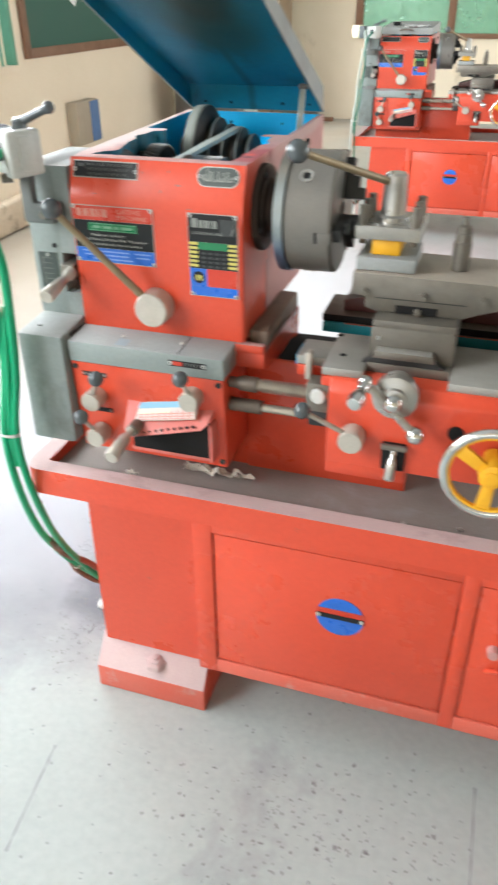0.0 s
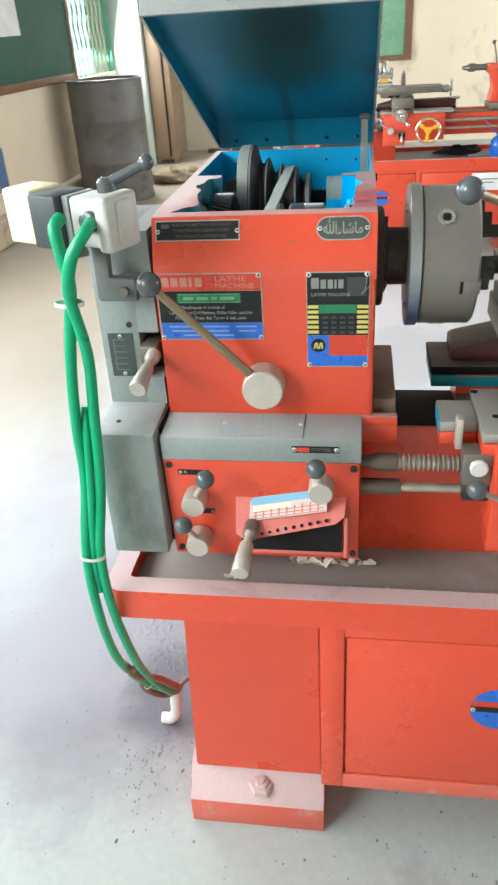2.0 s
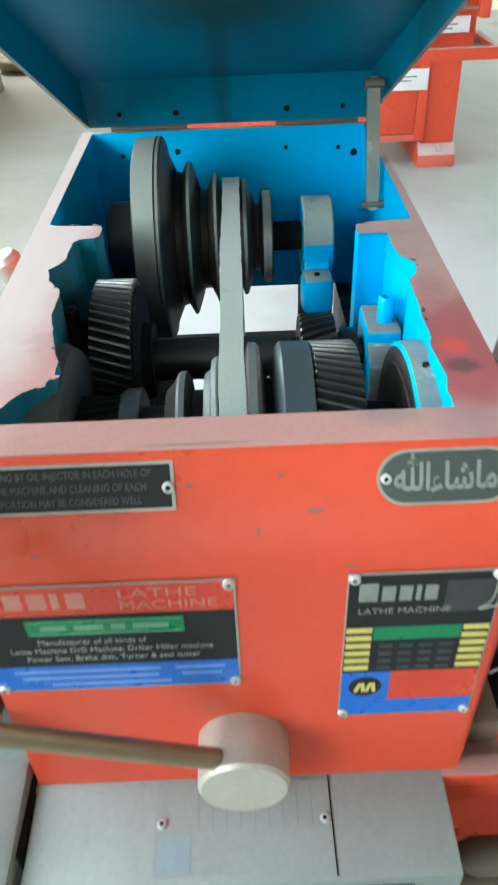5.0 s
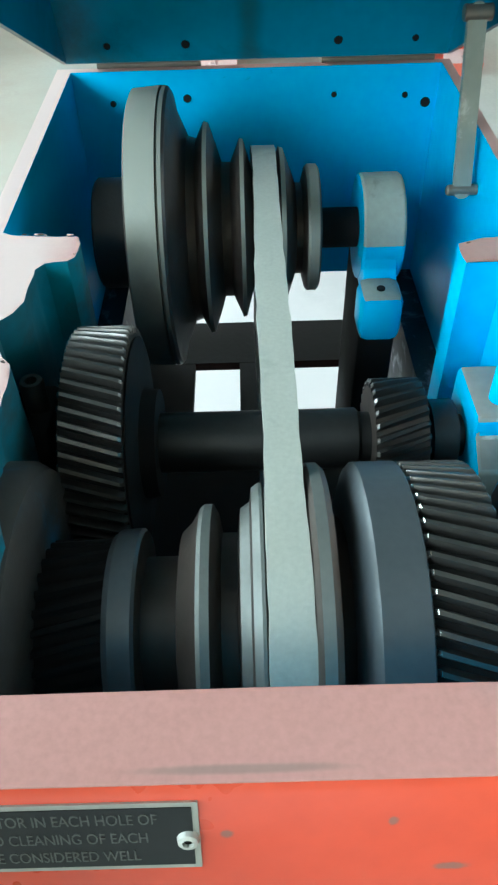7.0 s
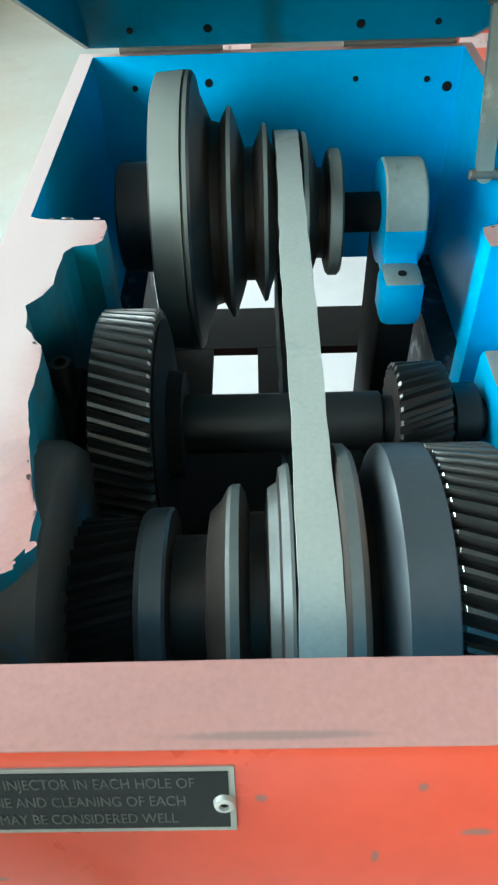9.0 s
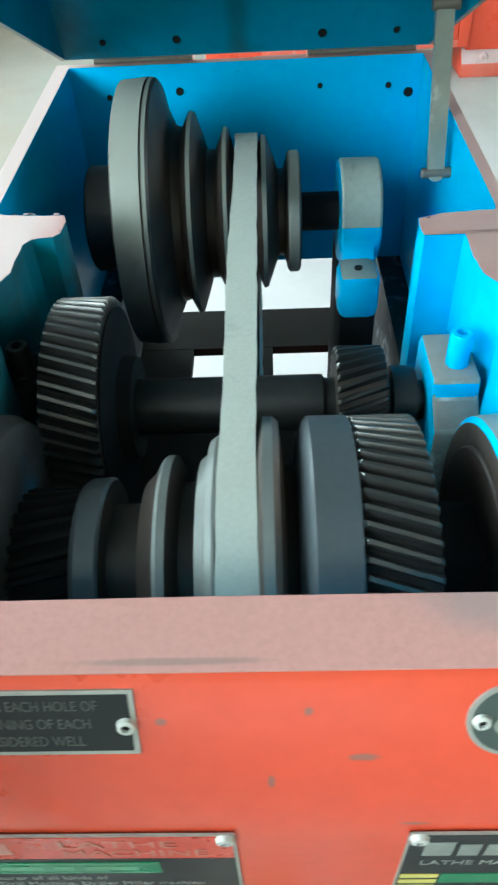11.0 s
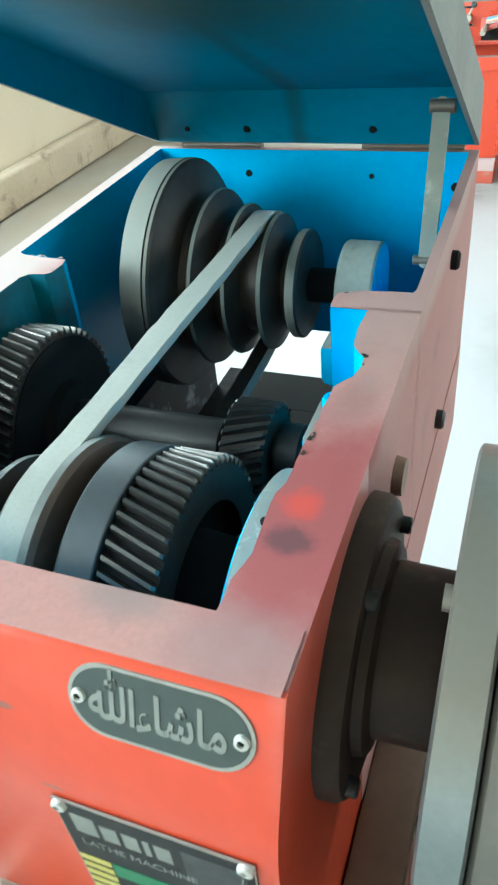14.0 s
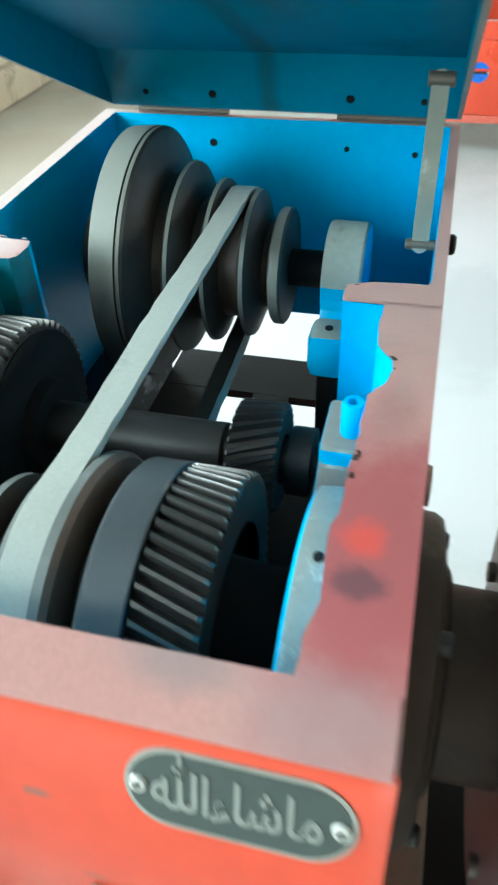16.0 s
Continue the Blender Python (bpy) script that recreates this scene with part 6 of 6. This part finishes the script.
    part("cable_tail", sweep([(-0.485, -0.05, 0.40), (-0.498, 0.0, 0.32), (-0.505, 0.035, 0.245), (-0.497, 0.075, 0.182), (-0.480, 0.10, 0.150), (-0.465, 0.125, 0.135)], 0.0075, steps=6), DARKCABLE, lathe, "brown twisted cable end")
    for x, y, z, w in ((-0.434, -0.156, 1.238, 0.0215), (-0.476, -0.154, 0.785, 0.023), (-0.502, -0.043, 0.390, 0.0115), (-0.490, 0.026, 0.280, 0.019)):
        tie = bmesh.new()
        spun([(-0.003, w * 0.92), (0.003, w * 0.92), (0.003, w), (-0.003, w), (-0.003, w * 0.92)], Matrix.Translation((x, y, z)) @ Euler((0, radians(90 if z > 0.6 else 50), radians(90 if z < 0.6 else 0))).to_matrix().to_4x4() @ Matrix.Diagonal((1, 0.62, 1.0, 1)), 20, tie)
        part("cable_tie", tie, WHITEPL, lathe, "white cable tie")
    part("floor_conduit", sweep([(-0.462, 0.120, 0.145), (-0.468, 0.128, 0.10), (-0.474, 0.135, 0.05), (-0.490, 0.14, 0.018), (-0.515, 0.142, 0.014)], 0.0145), WHITEPL, lathe, "white plastic conduit rising from the floor")


LID_OPEN = 25.0
lathe = thing("lathe", "red metal-turning lathe with its headstock lid raised, on a concrete floor", "lathe", "lathes in the workshop")
stand(lathe)
gearbox(lathe)
headstock(lathe)
drive(lathe)
the_lid = lid(lathe)
guard(lathe)
main_lever(lathe)
chuck(lathe)
bed(lathe)
carriage(lathe)
switch(lathe)

# a second lathe of the same make behind it, its lid shut
far = copy_thing(lathe, pose(-0.125, 4.54, 0, 0, 0, 0.0))
tagged(far, "red metal-turning lathe with a closed lid, standing behind the first")
for o in far.children:
    if o.name.startswith("lid"):
        o.rotation_euler, o.scale.z = (0, 0, 0), 1.35
        o["label"] = "closed grey sheet-metal lid"
    if o.name.split(".")[0] in ("apron", "saddle", "cross_slide", "compound_rest", "tool_post", "feed_dial", "half_nut_knob", "thread_dial", "clutch_lever", "oil_cup", "handwheel"):
        o.location.x += 0.052
    if o.name.startswith("compound_rest") or o.name.startswith("tool_post"):
        o.location.x -= 0.06
for o in far.children_recursive:
    if o.name.startswith("door_latch"):
        o.location += Vector((0.044, 0, 0.065))
    if o.name.split(".")[0] == "cable":      # thinner, older leads than on the first
        o.data = o.data.copy()
        for v in o.data.vertices:
            v.co -= v.normal * 0.0028
        o.data.materials[0] = OLDLEAD if not -0.445 < o.data.vertices[0].co.x < -0.42 else PALELEAD
        o["label"] = "faded green lead"
lid_fittings(lathe)

# ---------------------------------------------------------------- the workshop
WX, EX, SYW, NY, CZ = -3.15, 5.9, -3.9, 10.2, 4.1

PLASTER = material("cream plaster", (0.78, 0.68, 0.53), (0.72, 0.62, 0.47), rough=0.8, scale=1.6, fine=60, bump=0.1, grime=(0.45, 0.36, 0.25), grime_amount=0.1, grime_scale=1.2)
CONCRETE = material("worn concrete floor", (0.365, 0.40, 0.382), (0.315, 0.345, 0.33), rough=0.5, scale=1.7, fine=50, bump=0.03, grime=(0.22, 0.225, 0.235), grime_amount=0.1, grime_scale=1.6)
CEIL = material("grey ceiling", (0.38, 0.38, 0.37), rough=0.85, scale=2, bump=0.05)
BOARD = material("green chalkboard", (0.012, 0.075, 0.055), (0.018, 0.09, 0.066), rough=0.55, scale=3, fine=80, bump=0.03)
WOOD = material("brown wood frame", (0.20, 0.10, 0.055), (0.15, 0.075, 0.04), rough=0.5, scale=8, fine=120, bump=0.08)
PAPER = material("white paper", (0.80, 0.80, 0.80), rough=0.7, scale=5, bump=0.0)
GREENGLASS = material("green window film", (0.25, 0.45, 0.31), (0.20, 0.38, 0.26), rough=0.25, scale=3, bump=0.0)
GREENGLASS.node_tree.nodes["Principled BSDF"].inputs["Transmission Weight"].default_value = 0.6


def glow(name, color, strength):
    m = material(name, color, rough=0.9)
    b = m.node_tree.nodes["Principled BSDF"]
    b.inputs["Emission Color"].default_value, b.inputs["Emission Strength"].default_value = (*color, 1), strength
    return m


OUTSIDE = glow("bright daylight outside", (0.82, 0.95, 0.86), 2.2)
DRUMM = material("grey painted drum", (0.105, 0.10, 0.092), (0.165, 0.16, 0.15), rough=0.5, scale=4, fine=60, bump=0.1, grime=(0.06, 0.052, 0.045), grime_amount=0.3, grime_scale=5)
LOCKER = material("brown steel locker", (0.25, 0.175, 0.11), (0.21, 0.145, 0.09), rough=0.5, scale=3, fine=60, bump=0.04)
PALE = material("pale green-grey cabinet", (0.52, 0.60, 0.55), (0.47, 0.55, 0.50), rough=0.5, scale=3, fine=60, bump=0.04)
GRILLE = material("green grille paint", (0.10, 0.30, 0.20), (0.08, 0.25, 0.17), rough=0.5, scale=12, bump=0.05)


def setting(name, bm, mat, label, category="wall", parent=None):
    ob = part(name, bm, mat, parent)
    return tagged(ob, label, category, kind="structure")


def wall_with_holes(name, axis, at0, at1, a0, a1, holes, label):
    """A wall across axis with rectangular openings (a0, a1, z0, z1) along it."""
    bm = bmesh.new()
    cuts = sorted({a0, a1, *[h[0] for h in holes], *[h[1] for h in holes]})
    for u, v in zip(cuts, cuts[1:]):
        zs = [(0, CZ)]
        for h in holes:
            if h[0] <= u and v <= h[1]:
                zs = [(0, h[2]), (h[3], CZ)]
        for z0, z1 in zs:
            if axis == "x":
                box(at0, at1, u, v, z0, z1, 0, bm)
            else:
                box(u, v, at0, at1, z0, z1, 0, bm)
    return setting(name, bm, PLASTER, label)


tint_patch(CONCRETE, (-2.6, 7.6, 0.0), (1.7, 3.0, 1.0), (0.40, 0.32, 0.235), 0.5, 0.75, 0.3, 1.2)
# soft shadow of the lathe and oil stains, put into one floor tint
tint_patch(CONCRETE, (-0.72, 0.38, 0.0), (0.42, 0.48, 1.0), (0.155, 0.155, 0.178), 0.4, 0.9, 0.3, 4)
tint_patch(CONCRETE, (-1.0, 0.95, 0.0), (0.62, 0.95, 1.0), (0.27, 0.265, 0.295), 0.5, 0.8, 0.3, 3)
tint_patch(CONCRETE, (-0.50, 0.24, 0.0), (0.13, 0.16, 1.0), (0.10, 0.10, 0.12), 0.4, 0.9, 0.35, 9)
# floor is paler behind the lathe
tint_patch(CONCRETE, (0.10, 2.55, 0.0), (1.25, 1.55, 1.0), (0.52, 0.51, 0.525), 0.45, 0.9, 0.25, 2.2)
tint_patch(CONCRETE, (0.20, 2.55, 0.0), (0.26, 0.42, 1.0), (0.42, 0.42, 0.43), 0.35, 0.75, 0.4, 6)
# floor is browner along the west wall
tint_patch(CONCRETE, (-2.3, 3.0, 0.0), (1.1, 2.2, 1.0), (0.25, 0.195, 0.14), 0.5, 0.85, 0.25, 1.4)
floor = setting("floor", box(WX, EX, SYW, NY, -0.2, 0.0, 0), CONCRETE, "worn pale concrete workshop floor with oil stains", "floor")
# ceiling is out of view; its grey is set to limit bounced light
setting("ceiling", box(WX, EX, SYW, NY, CZ, CZ + 0.2, 0), CEIL, "unseen ceiling, grey to hold back bounced light", "ceiling")
W_WIN = [(-3.75, -1.5, 1.85, 3.75), (-0.8, 0.6, 1.55, 3.65), (1.8, 4.1, 1.12, 2.7), (7.5, 8.9, 1.15, 2.7)]
wall_with_holes("wall_west", "x", WX - 0.25, WX, SYW, NY, W_WIN, "cream plastered wall with windows")
# the low opening is added for the fill lamp
wall_with_holes("wall_south", "y", SYW - 0.25, SYW, WX, EX, [(-2.85, 0.85, 0.12, 1.32)], "cream plastered wall behind the camera with an added opening")
# second opening is added for the lamp on the rear wall
wall_with_holes("wall_east", "x", EX, EX + 0.25, SYW, NY, [(-0.2, 6.2, 0.9, 2.8), (6.7, 9.3, 1.1, 2.9)], "cream plastered wall with a wide window")
wall_with_holes("wall_north", "y", NY, NY + 0.25, WX, EX, [(-1.65, 0.55, 1.08, 2.5)], "cream plastered rear wall")
PLINTH = material("dirty cream plaster", (0.62, 0.53, 0.40), (0.52, 0.43, 0.31), rough=0.85, scale=3.5, fine=50, bump=0.25, grime=(0.22, 0.17, 0.12), grime_amount=0.25, grime_scale=4)
setting("plinth", box(WX, WX + 0.10, SYW, NY, 0, 0.24, 0.03, segs=4), PLINTH, "cream rounded plinth along the wall", "plinth")

for n, bm in enumerate((box(WX - 3.0, WX - 2.9, -3.0, 12.0, -0.5, 5.0, 0), box(-6.0, 6.0, NY + 2.9, NY + 3.0, -0.5, 5.0, 0))):
    setting("backdrop", bm, OUTSIDE, "bright hazy daylight outside the windows", "backdrop")
# window in the rear wall: brown frame, green panes
w = thing("window_1", "brown-framed window with green panes", "window", kind="structure")
for x in (-1.65, -0.42, 0.55):
    part("window_frame", box(x - 0.05, x + 0.05, NY - 0.03, NY + 0.06, 1.08, 2.5, 0.004), WOOD, w)
for z in (1.08, 2.5):
    part("window_sill", box(-1.70, 0.60, NY - 0.04, NY + 0.06, z - 0.04, z + 0.02, 0.004), WOOD, w)
for x0, x1 in ((-1.6, -0.47), (-0.37, 0.50)):
    part("pane", box(x0, x1, NY + 0.01, NY + 0.02, 1.10, 2.48, 0), GREENGLASS, w)
# window in the west wall: green grille before a bright opening
for n, (y0, y1, z0, z1) in enumerate(W_WIN[2:]):
    w = thing("window_%d" % (n + 2), "barred window with a green grille", "window", kind="structure")
    for y in (y0, y1):
        part("window_frame", box(WX - 0.06, WX + 0.01, y - 0.025, y + 0.025, z0, z1, 0.003), GRILLE, w)
    part("window_sill", box(WX - 0.2, WX + 0.03, y0, y1, z0 - 0.05, z0 + 0.005, 0.004), PLASTER, w)
    y = y0 + 0.06
    while y < y1:
        part("bar", box(WX - 0.02, WX - 0.008, y - 0.006, y + 0.006, z0, z1, 0), GRILLE, w)
        y += 0.15
    y = y0 + 0.06
    while y < y1 - 0.15:
        z = z0 + 0.16
        while z + 0.34 < z1:
            for a, b in ((0.0, 0.34), (0.34, 0.0)):
                part("lattice_strip", prism([(y, z + a - 0.004), (y + 0.15, z + b - 0.004), (y + 0.15, z + b + 0.004), (y, z + a + 0.004)], "x", WX - 0.030, WX - 0.022), GRILLE, w)
            z += 0.34
        y += 0.15

# chalkboard on the west wall
b = thing("chalkboard", "green chalkboard in a brown wooden frame with pinned papers", "chalkboard")
y0, y1, z0, z1 = 4.30, 7.40, 1.225, 2.35
part("surface", box(WX + 0.012, WX + 0.022, y0, y1, z0, z1, 0), BOARD, b)
for a in ((y0 - 0.07, y0), (y1, y1 + 0.07)):
    part("frame", box(WX + 0.002, WX + 0.035, *a, z0 - 0.07, z1 + 0.07, 0.004), WOOD, b)
for z in (z0 - 0.07, z1):
    part("frame", box(WX + 0.002, WX + 0.035, y0, y1, z, z + 0.07, 0.004), WOOD, b)
for pts in ([(4.81, 1.64), (5.06, 1.49), (5.36, 1.89), (5.2, 2.0), (4.85, 2.0)], [(5.40, 1.59), (6.16, 1.60), (6.15, 2.0), (5.39, 2.0)]):
    part("paper", prism(pts, "x", WX + 0.023, WX + 0.0245, 0), PAPER, b, "white paper sheet")

# wall box
WALLBOX = material("tan grey box", (0.38, 0.32, 0.24), (0.32, 0.27, 0.20), rough=0.6, scale=5, bump=0.04)
COVERBLUE = material("faded blue cover", (0.08, 0.17, 0.36), (0.07, 0.145, 0.30), rough=0.5, scale=6, bump=0.04)
e = thing("wall_box", "grey and blue electrical box on the plaster wall", "electrical box")
part("body", box(WX, WX + 0.10, 4.755, 5.135, 0.445, 0.79, 0.006), WALLBOX, e)
part("cover", box(WX + 0.10, WX + 0.11, 4.985, 5.135, 0.455, 0.78, 0.003), COVERBLUE, e, "blue cover")

# drum, locker, cabinet and rags at the far end
d = thing("oil_drum", "dark grey dented steel drum against the wall", "drum")
m = Matrix.Translation((-2.66, 6.95, 0)) @ Matrix.Diagonal((1, 1, 1.05, 1)) @ Euler((0, radians(-90), 0)).to_matrix().to_4x4()
part("barrel", spun([(0.0, 0.0), (0.0, 0.385), (0.012, 0.39), (0.02, 0.38), (0.36, 0.38), (0.37, 0.387), (0.385, 0.387), (0.395, 0.38), (0.74, 0.38), (0.75, 0.387), (0.765, 0.387), (0.775, 0.38), (1.10, 0.38), (1.108, 0.39), (1.12, 0.39), (1.12, 0.37), (1.095, 0.365), (1.095, 0.0)], m, 48), DRUMM, d)
part("bung", rod((-2.55, 6.85, 1.145), (-2.55, 6.85, 1.165), 0.03, seg=16), DULL, d)
setting("pillar", box(WX, -2.765, 8.95, NY, 0.0, CZ, 0.01), PALE, "pale green-grey painted pillar", "pillar")
c = thing("locker", "tall brown steel locker with a narrow door", "locker")
part("body", box(-2.76, -2.47, 9.05, 9.7, 0.06, 2.2, 0.008), LOCKER, c)
part("door_gap", box(-2.565, -2.545, 9.040, 9.049, 0.10, 2.16, 0), BLACK, c)
part("door", box(-2.745, -2.568, 9.035, 9.05, 0.10, 2.16, 0.004), LOCKER, c)
part("door_handle", box(-2.60, -2.585, 9.01, 9.035, 1.62, 1.72, 0.004), DULL, c)
r = tagged(part("crumpled_cloth", ball((0, 0, 0), 0.12, seg=40), material("yellowish rags", (0.50, 0.42, 0.27), (0.24, 0.17, 0.11), rough=0.9, scale=11, bump=0.3, grime=(0.62, 0.58, 0.50), grime_amount=0.15, grime_scale=14)), "crumpled yellowish cloth lying on the floor beside the drum", "cloth")
for v in r.data.vertices:
    p = v.co.copy()
    k = 1 + 0.5 * noise.noise(p * 14) + 0.35 * noise.noise(p * 34)
    v.co = Vector((p.x * k * 2.5, p.y * k * 1.5, max(0.0, (p.z * k + 0.12) * 0.72)))
r.location = (-2.16, 7.75, 0.0)

for k, (x, z) in enumerate(((-2.73, 0.03), (-2.50, 0.03))):
    part("leg", box(x - 0.02, x + 0.02, 9.07, 9.11, 0.0, 0.062, 0.002), LOCKER, c)
b = tagged(part("plank", box(-2.22, -1.9, 9.9, 9.98, 0.0, 0.05, 0.004), WOOD), "short dark board lying by the rear wall", "board")

# on and in the second lathe
LX, LY = -0.125, 4.54
t = thing("chuck_key", "steel chuck key lying on the closed lid", "tool")
part("shank", rod((LX - 0.27, LY + 0.22, TOP + 0.055), (LX - 0.13, LY + 0.25, TOP + 0.05), 0.012), CHROME, t)
part("grip", rod((LX - 0.20, LY + 0.13, TOP + 0.055), (LX - 0.18, LY + 0.32, TOP + 0.055), 0.009), IRON, t)
part("head", rod((LX - 0.30, LY + 0.215, TOP + 0.06), (LX - 0.25, LY + 0.225, TOP + 0.06), 0.020), BLACK, t)
bm = bmesh.new()
bmesh.ops.create_grid(bm, x_segments=9, y_segments=7, size=1)
for v in bm.verts:
    u = noise.noise_vector(v.co * 2.1 + Vector((4.2, 1.7, 0)))
    v.co = Vector((LX - 0.13 + 0.075 * v.co.x + 0.03 * u.x, LY + 0.10 + 0.08 * v.co.y + 0.03 * u.y, TOP + 0.048 + 0.045 * abs(u.z)))
bmesh.ops.solidify(bm, geom=bm.faces[:], thickness=0.0008)
tagged(part("crumpled_paper", bm, PAPER), "crumpled white paper on the closed grey lid", "paper")
for x0, x1, y, z0, z1, n in ((0.735, 0.985, LY - 0.1245, 0.463, 0.580, 0), (1.015, 1.235, LY + 0.0350, 0.733, 0.820, 1)):
    q = thing("paper_label", "white handwritten paper label stuck on red paint", "label", "paper labels")
    part("sheet", box(x0, x1, y - 0.003, y, z0, z1, 0.0008), PAPER, q)
    for k in range(2):
        part("bar", box(x0 + 0.06, x1 - 0.07 - 0.03 * k, y - 0.0042, y - 0.0031, z1 - 0.045 - 0.022 * k, z1 - 0.038 - 0.022 * k, 0), DULL, q)
q = thing("oil_can", "blue squat oil can standing in the tray", "oil can")
m = Matrix.Translation((0.915, LY + 0.03, 0.6635)) @ Euler((0, radians(-90), 0)).to_matrix().to_4x4()
part("body", spun([(0, 0), (0, 0.052), (0.004, 0.055), (0.06, 0.055), (0.062, 0.057), (0.068, 0.057), (0.07, 0.055), (0.10, 0.053), (0.125, 0.035), (0.132, 0.018), (0.15, 0.016), (0.15, 0)], m, 32), PLATEBLUE, q)
part("spout", rod((0.915, LY + 0.03, 0.803), (0.79, LY - 0.085, 0.915), 0.006, 0.003), PLATEBLUE, q, "thin spout")
tagged(part("spanner", box(0.70, 0.80, LY - 0.062, LY - 0.048, 0.6910, 0.6985, 0.003), STEEL), "short steel spanner lying on the tray rim", "tool").location = (0, -0.04, 0)
heap = tagged(part("swarf_heap", ball((0, 0, 0), 0.06, seg=20), BLACK), "dark heap of oily swarf in the tray", "swarf", kind="stuff")
for v in heap.data.vertices:
    k = 1 + 0.5 * noise.noise(v.co * 30) + 0.45 * noise.noise(v.co * 95)
    v.co = Vector((v.co.x * k * 2.9, v.co.y * k * 1.3, max(0.0, v.co.z * k * 0.8)))
heap.location = (0.67, LY + 0.24, 0.664)

# scraps in the first lathe's tray
SCRAP = material("oily paper scrap", (0.78, 0.75, 0.67), (0.64, 0.60, 0.51), rough=0.85, scale=40, bump=0.2)
random.seed(4)
for x, y, s in ((-0.125, 0.012, 0.022), (-0.090, 0.012, 0.024), (-0.045, 0.014, 0.020), (-0.012, 0.016, 0.016), (-0.262, -0.040, 0.010)):
    bm = bmesh.new()
    bmesh.ops.create_grid(bm, x_segments=6, y_segments=5, size=1)
    for v in bm.verts:
        u = noise.noise_vector(v.co * 2.3 + Vector((x * 90, y * 70, 0)))
        v.co = Vector((x + s * (v.co.x * 1.3 + 0.5 * u.x), y + s * (0.45 * v.co.y + 0.3 * u.y), 0.6525 + s * 1.7 * abs(u.z)))
    bmesh.ops.solidify(bm, geom=bm.faces[:], thickness=0.0008)
    tagged(part("paper_scrap", bm, SCRAP), "torn oily paper scrap in the chip tray", "scrap", "scraps in the tray")
for x, y in ((0.030, -0.052), (0.345, -0.045), (0.456, -0.03), (-0.038, -0.055), (-0.348, -0.062)):
    tagged(part("loose_nut", spun([(0, 0.0), (0, 0.006), (0.004, 0.006), (0.004, 0.003), (0.002, 0.0)], Matrix.Translation((x, y, 0.650)) @ Euler((0, radians(-90), 0.4)).to_matrix().to_4x4(), 6), STEEL), "small steel nut lying in the tray", "nut", "loose nuts")

# rough broken concrete beside the stand
bm = bmesh.new()
bmesh.ops.create_grid(bm, x_segments=110, y_segments=130, size=1)
for v in bm.verts:
    x, y = -0.57 + 0.17 * v.co.x, 0.42 + 0.27 * v.co.y
    p = Vector((x, y, 0))
    edge = 1 - v.co.x ** 2 - v.co.y ** 2 + 0.5 * noise.noise(p * 9)
    v.co = Vector((x, y, -0.004 + 0.004 * max(-1.0, min(edge * 2, 1.0)) + 0.0036 * noise.noise(p * 70) + 0.0026 * noise.noise(p * 190)))
tagged(part("broken_patch", bm, CONCRETE), "rough chipped patch in the concrete floor", "floor patch", kind="structure")

# grit and chips on the floor before the lathe
bm = bmesh.new()
random.seed(11)
for k in range(820):
    if k < 420:
        x, y = random.gauss(0.22, 0.22), random.gauss(-0.36, 0.13)
    elif k > 640:
        x, y = random.gauss(-0.50, 0.07), random.gauss(0.06, 0.10)
    else:
        x, y = random.uniform(-1.1, 1.0), random.uniform(-0.9, 0.9)
    s = random.uniform(0.0010, 0.0030) * (1.6 if random.random() < 0.06 else 1)
    c = [bm.verts.new((x + s * random.uniform(0.5, 1.3) * math.cos(a), y + s * random.uniform(0.9, 1.9) * math.sin(a), 0.0004)) for a in (0, 1.2, 2.5, 3.8, 5.0)]
    t = bm.verts.new((x, y, 0.0004 + 0.5 * s))
    for i in range(5):
        bm.faces.new((c[i - 1], c[i], t))
tagged(part("floor_grit", bm, material("dark grit", (0.12, 0.12, 0.12), (0.20, 0.20, 0.20), rough=0.9, scale=50)), "dark grit and chips scattered on the floor", "grit", kind="stuff")
JOINT = material("faint floor joint", (0.17, 0.18, 0.185), (0.23, 0.24, 0.245), rough=0.9, scale=30)
CRACK = material("crack dirt", (0.09, 0.09, 0.095), (0.14, 0.14, 0.15), rough=0.9, scale=30)
for p, w, shake, mat, label in (([(0.587, -0.13), (0.589, -0.40), (0.592, -0.9)], 0.0022, 0.0006, JOINT, "faint straight joint in the concrete"), ([(-0.40, -0.32), (-0.385, -0.45), (-0.365, -0.60)], 0.0022, 0.0006, JOINT, "faint straight joint in the concrete"), ([(-0.500, 0.155), (-0.492, 0.135), (-0.497, 0.115), (-0.488, 0.100)], 0.0022, 0.003, CRACK, "jagged dirty crack in the concrete"), ([(-0.502, 0.070), (-0.497, 0.052), (-0.503, 0.030)], 0.0030, 0.003, CRACK, "jagged dirty crack in the concrete"), ([(-0.512, 0.005), (-0.506, -0.012)], 0.0022, 0.003, CRACK, "jagged dirty crack in the concrete")):
    pts = []
    for (xa, ya), (xb, yb) in zip(p, p[1:]):
        for k in range(9):
            f = k / 9
            pts.append((xa + (xb - xa) * f + random.uniform(-shake, shake), ya + (yb - ya) * f, w * random.uniform(0.35, 1.25)))
    bm = bmesh.new()
    rows = [(bm.verts.new((x - v, y, 0.0006)), bm.verts.new((x + v, y, 0.0006))) for x, y, v in pts]
    for (a, b), (c, d) in zip(rows, rows[1:]):
        bm.faces.new((a, b, d, c))
    tagged(part("floor_crack", bm, mat), label, "crack", kind="structure")
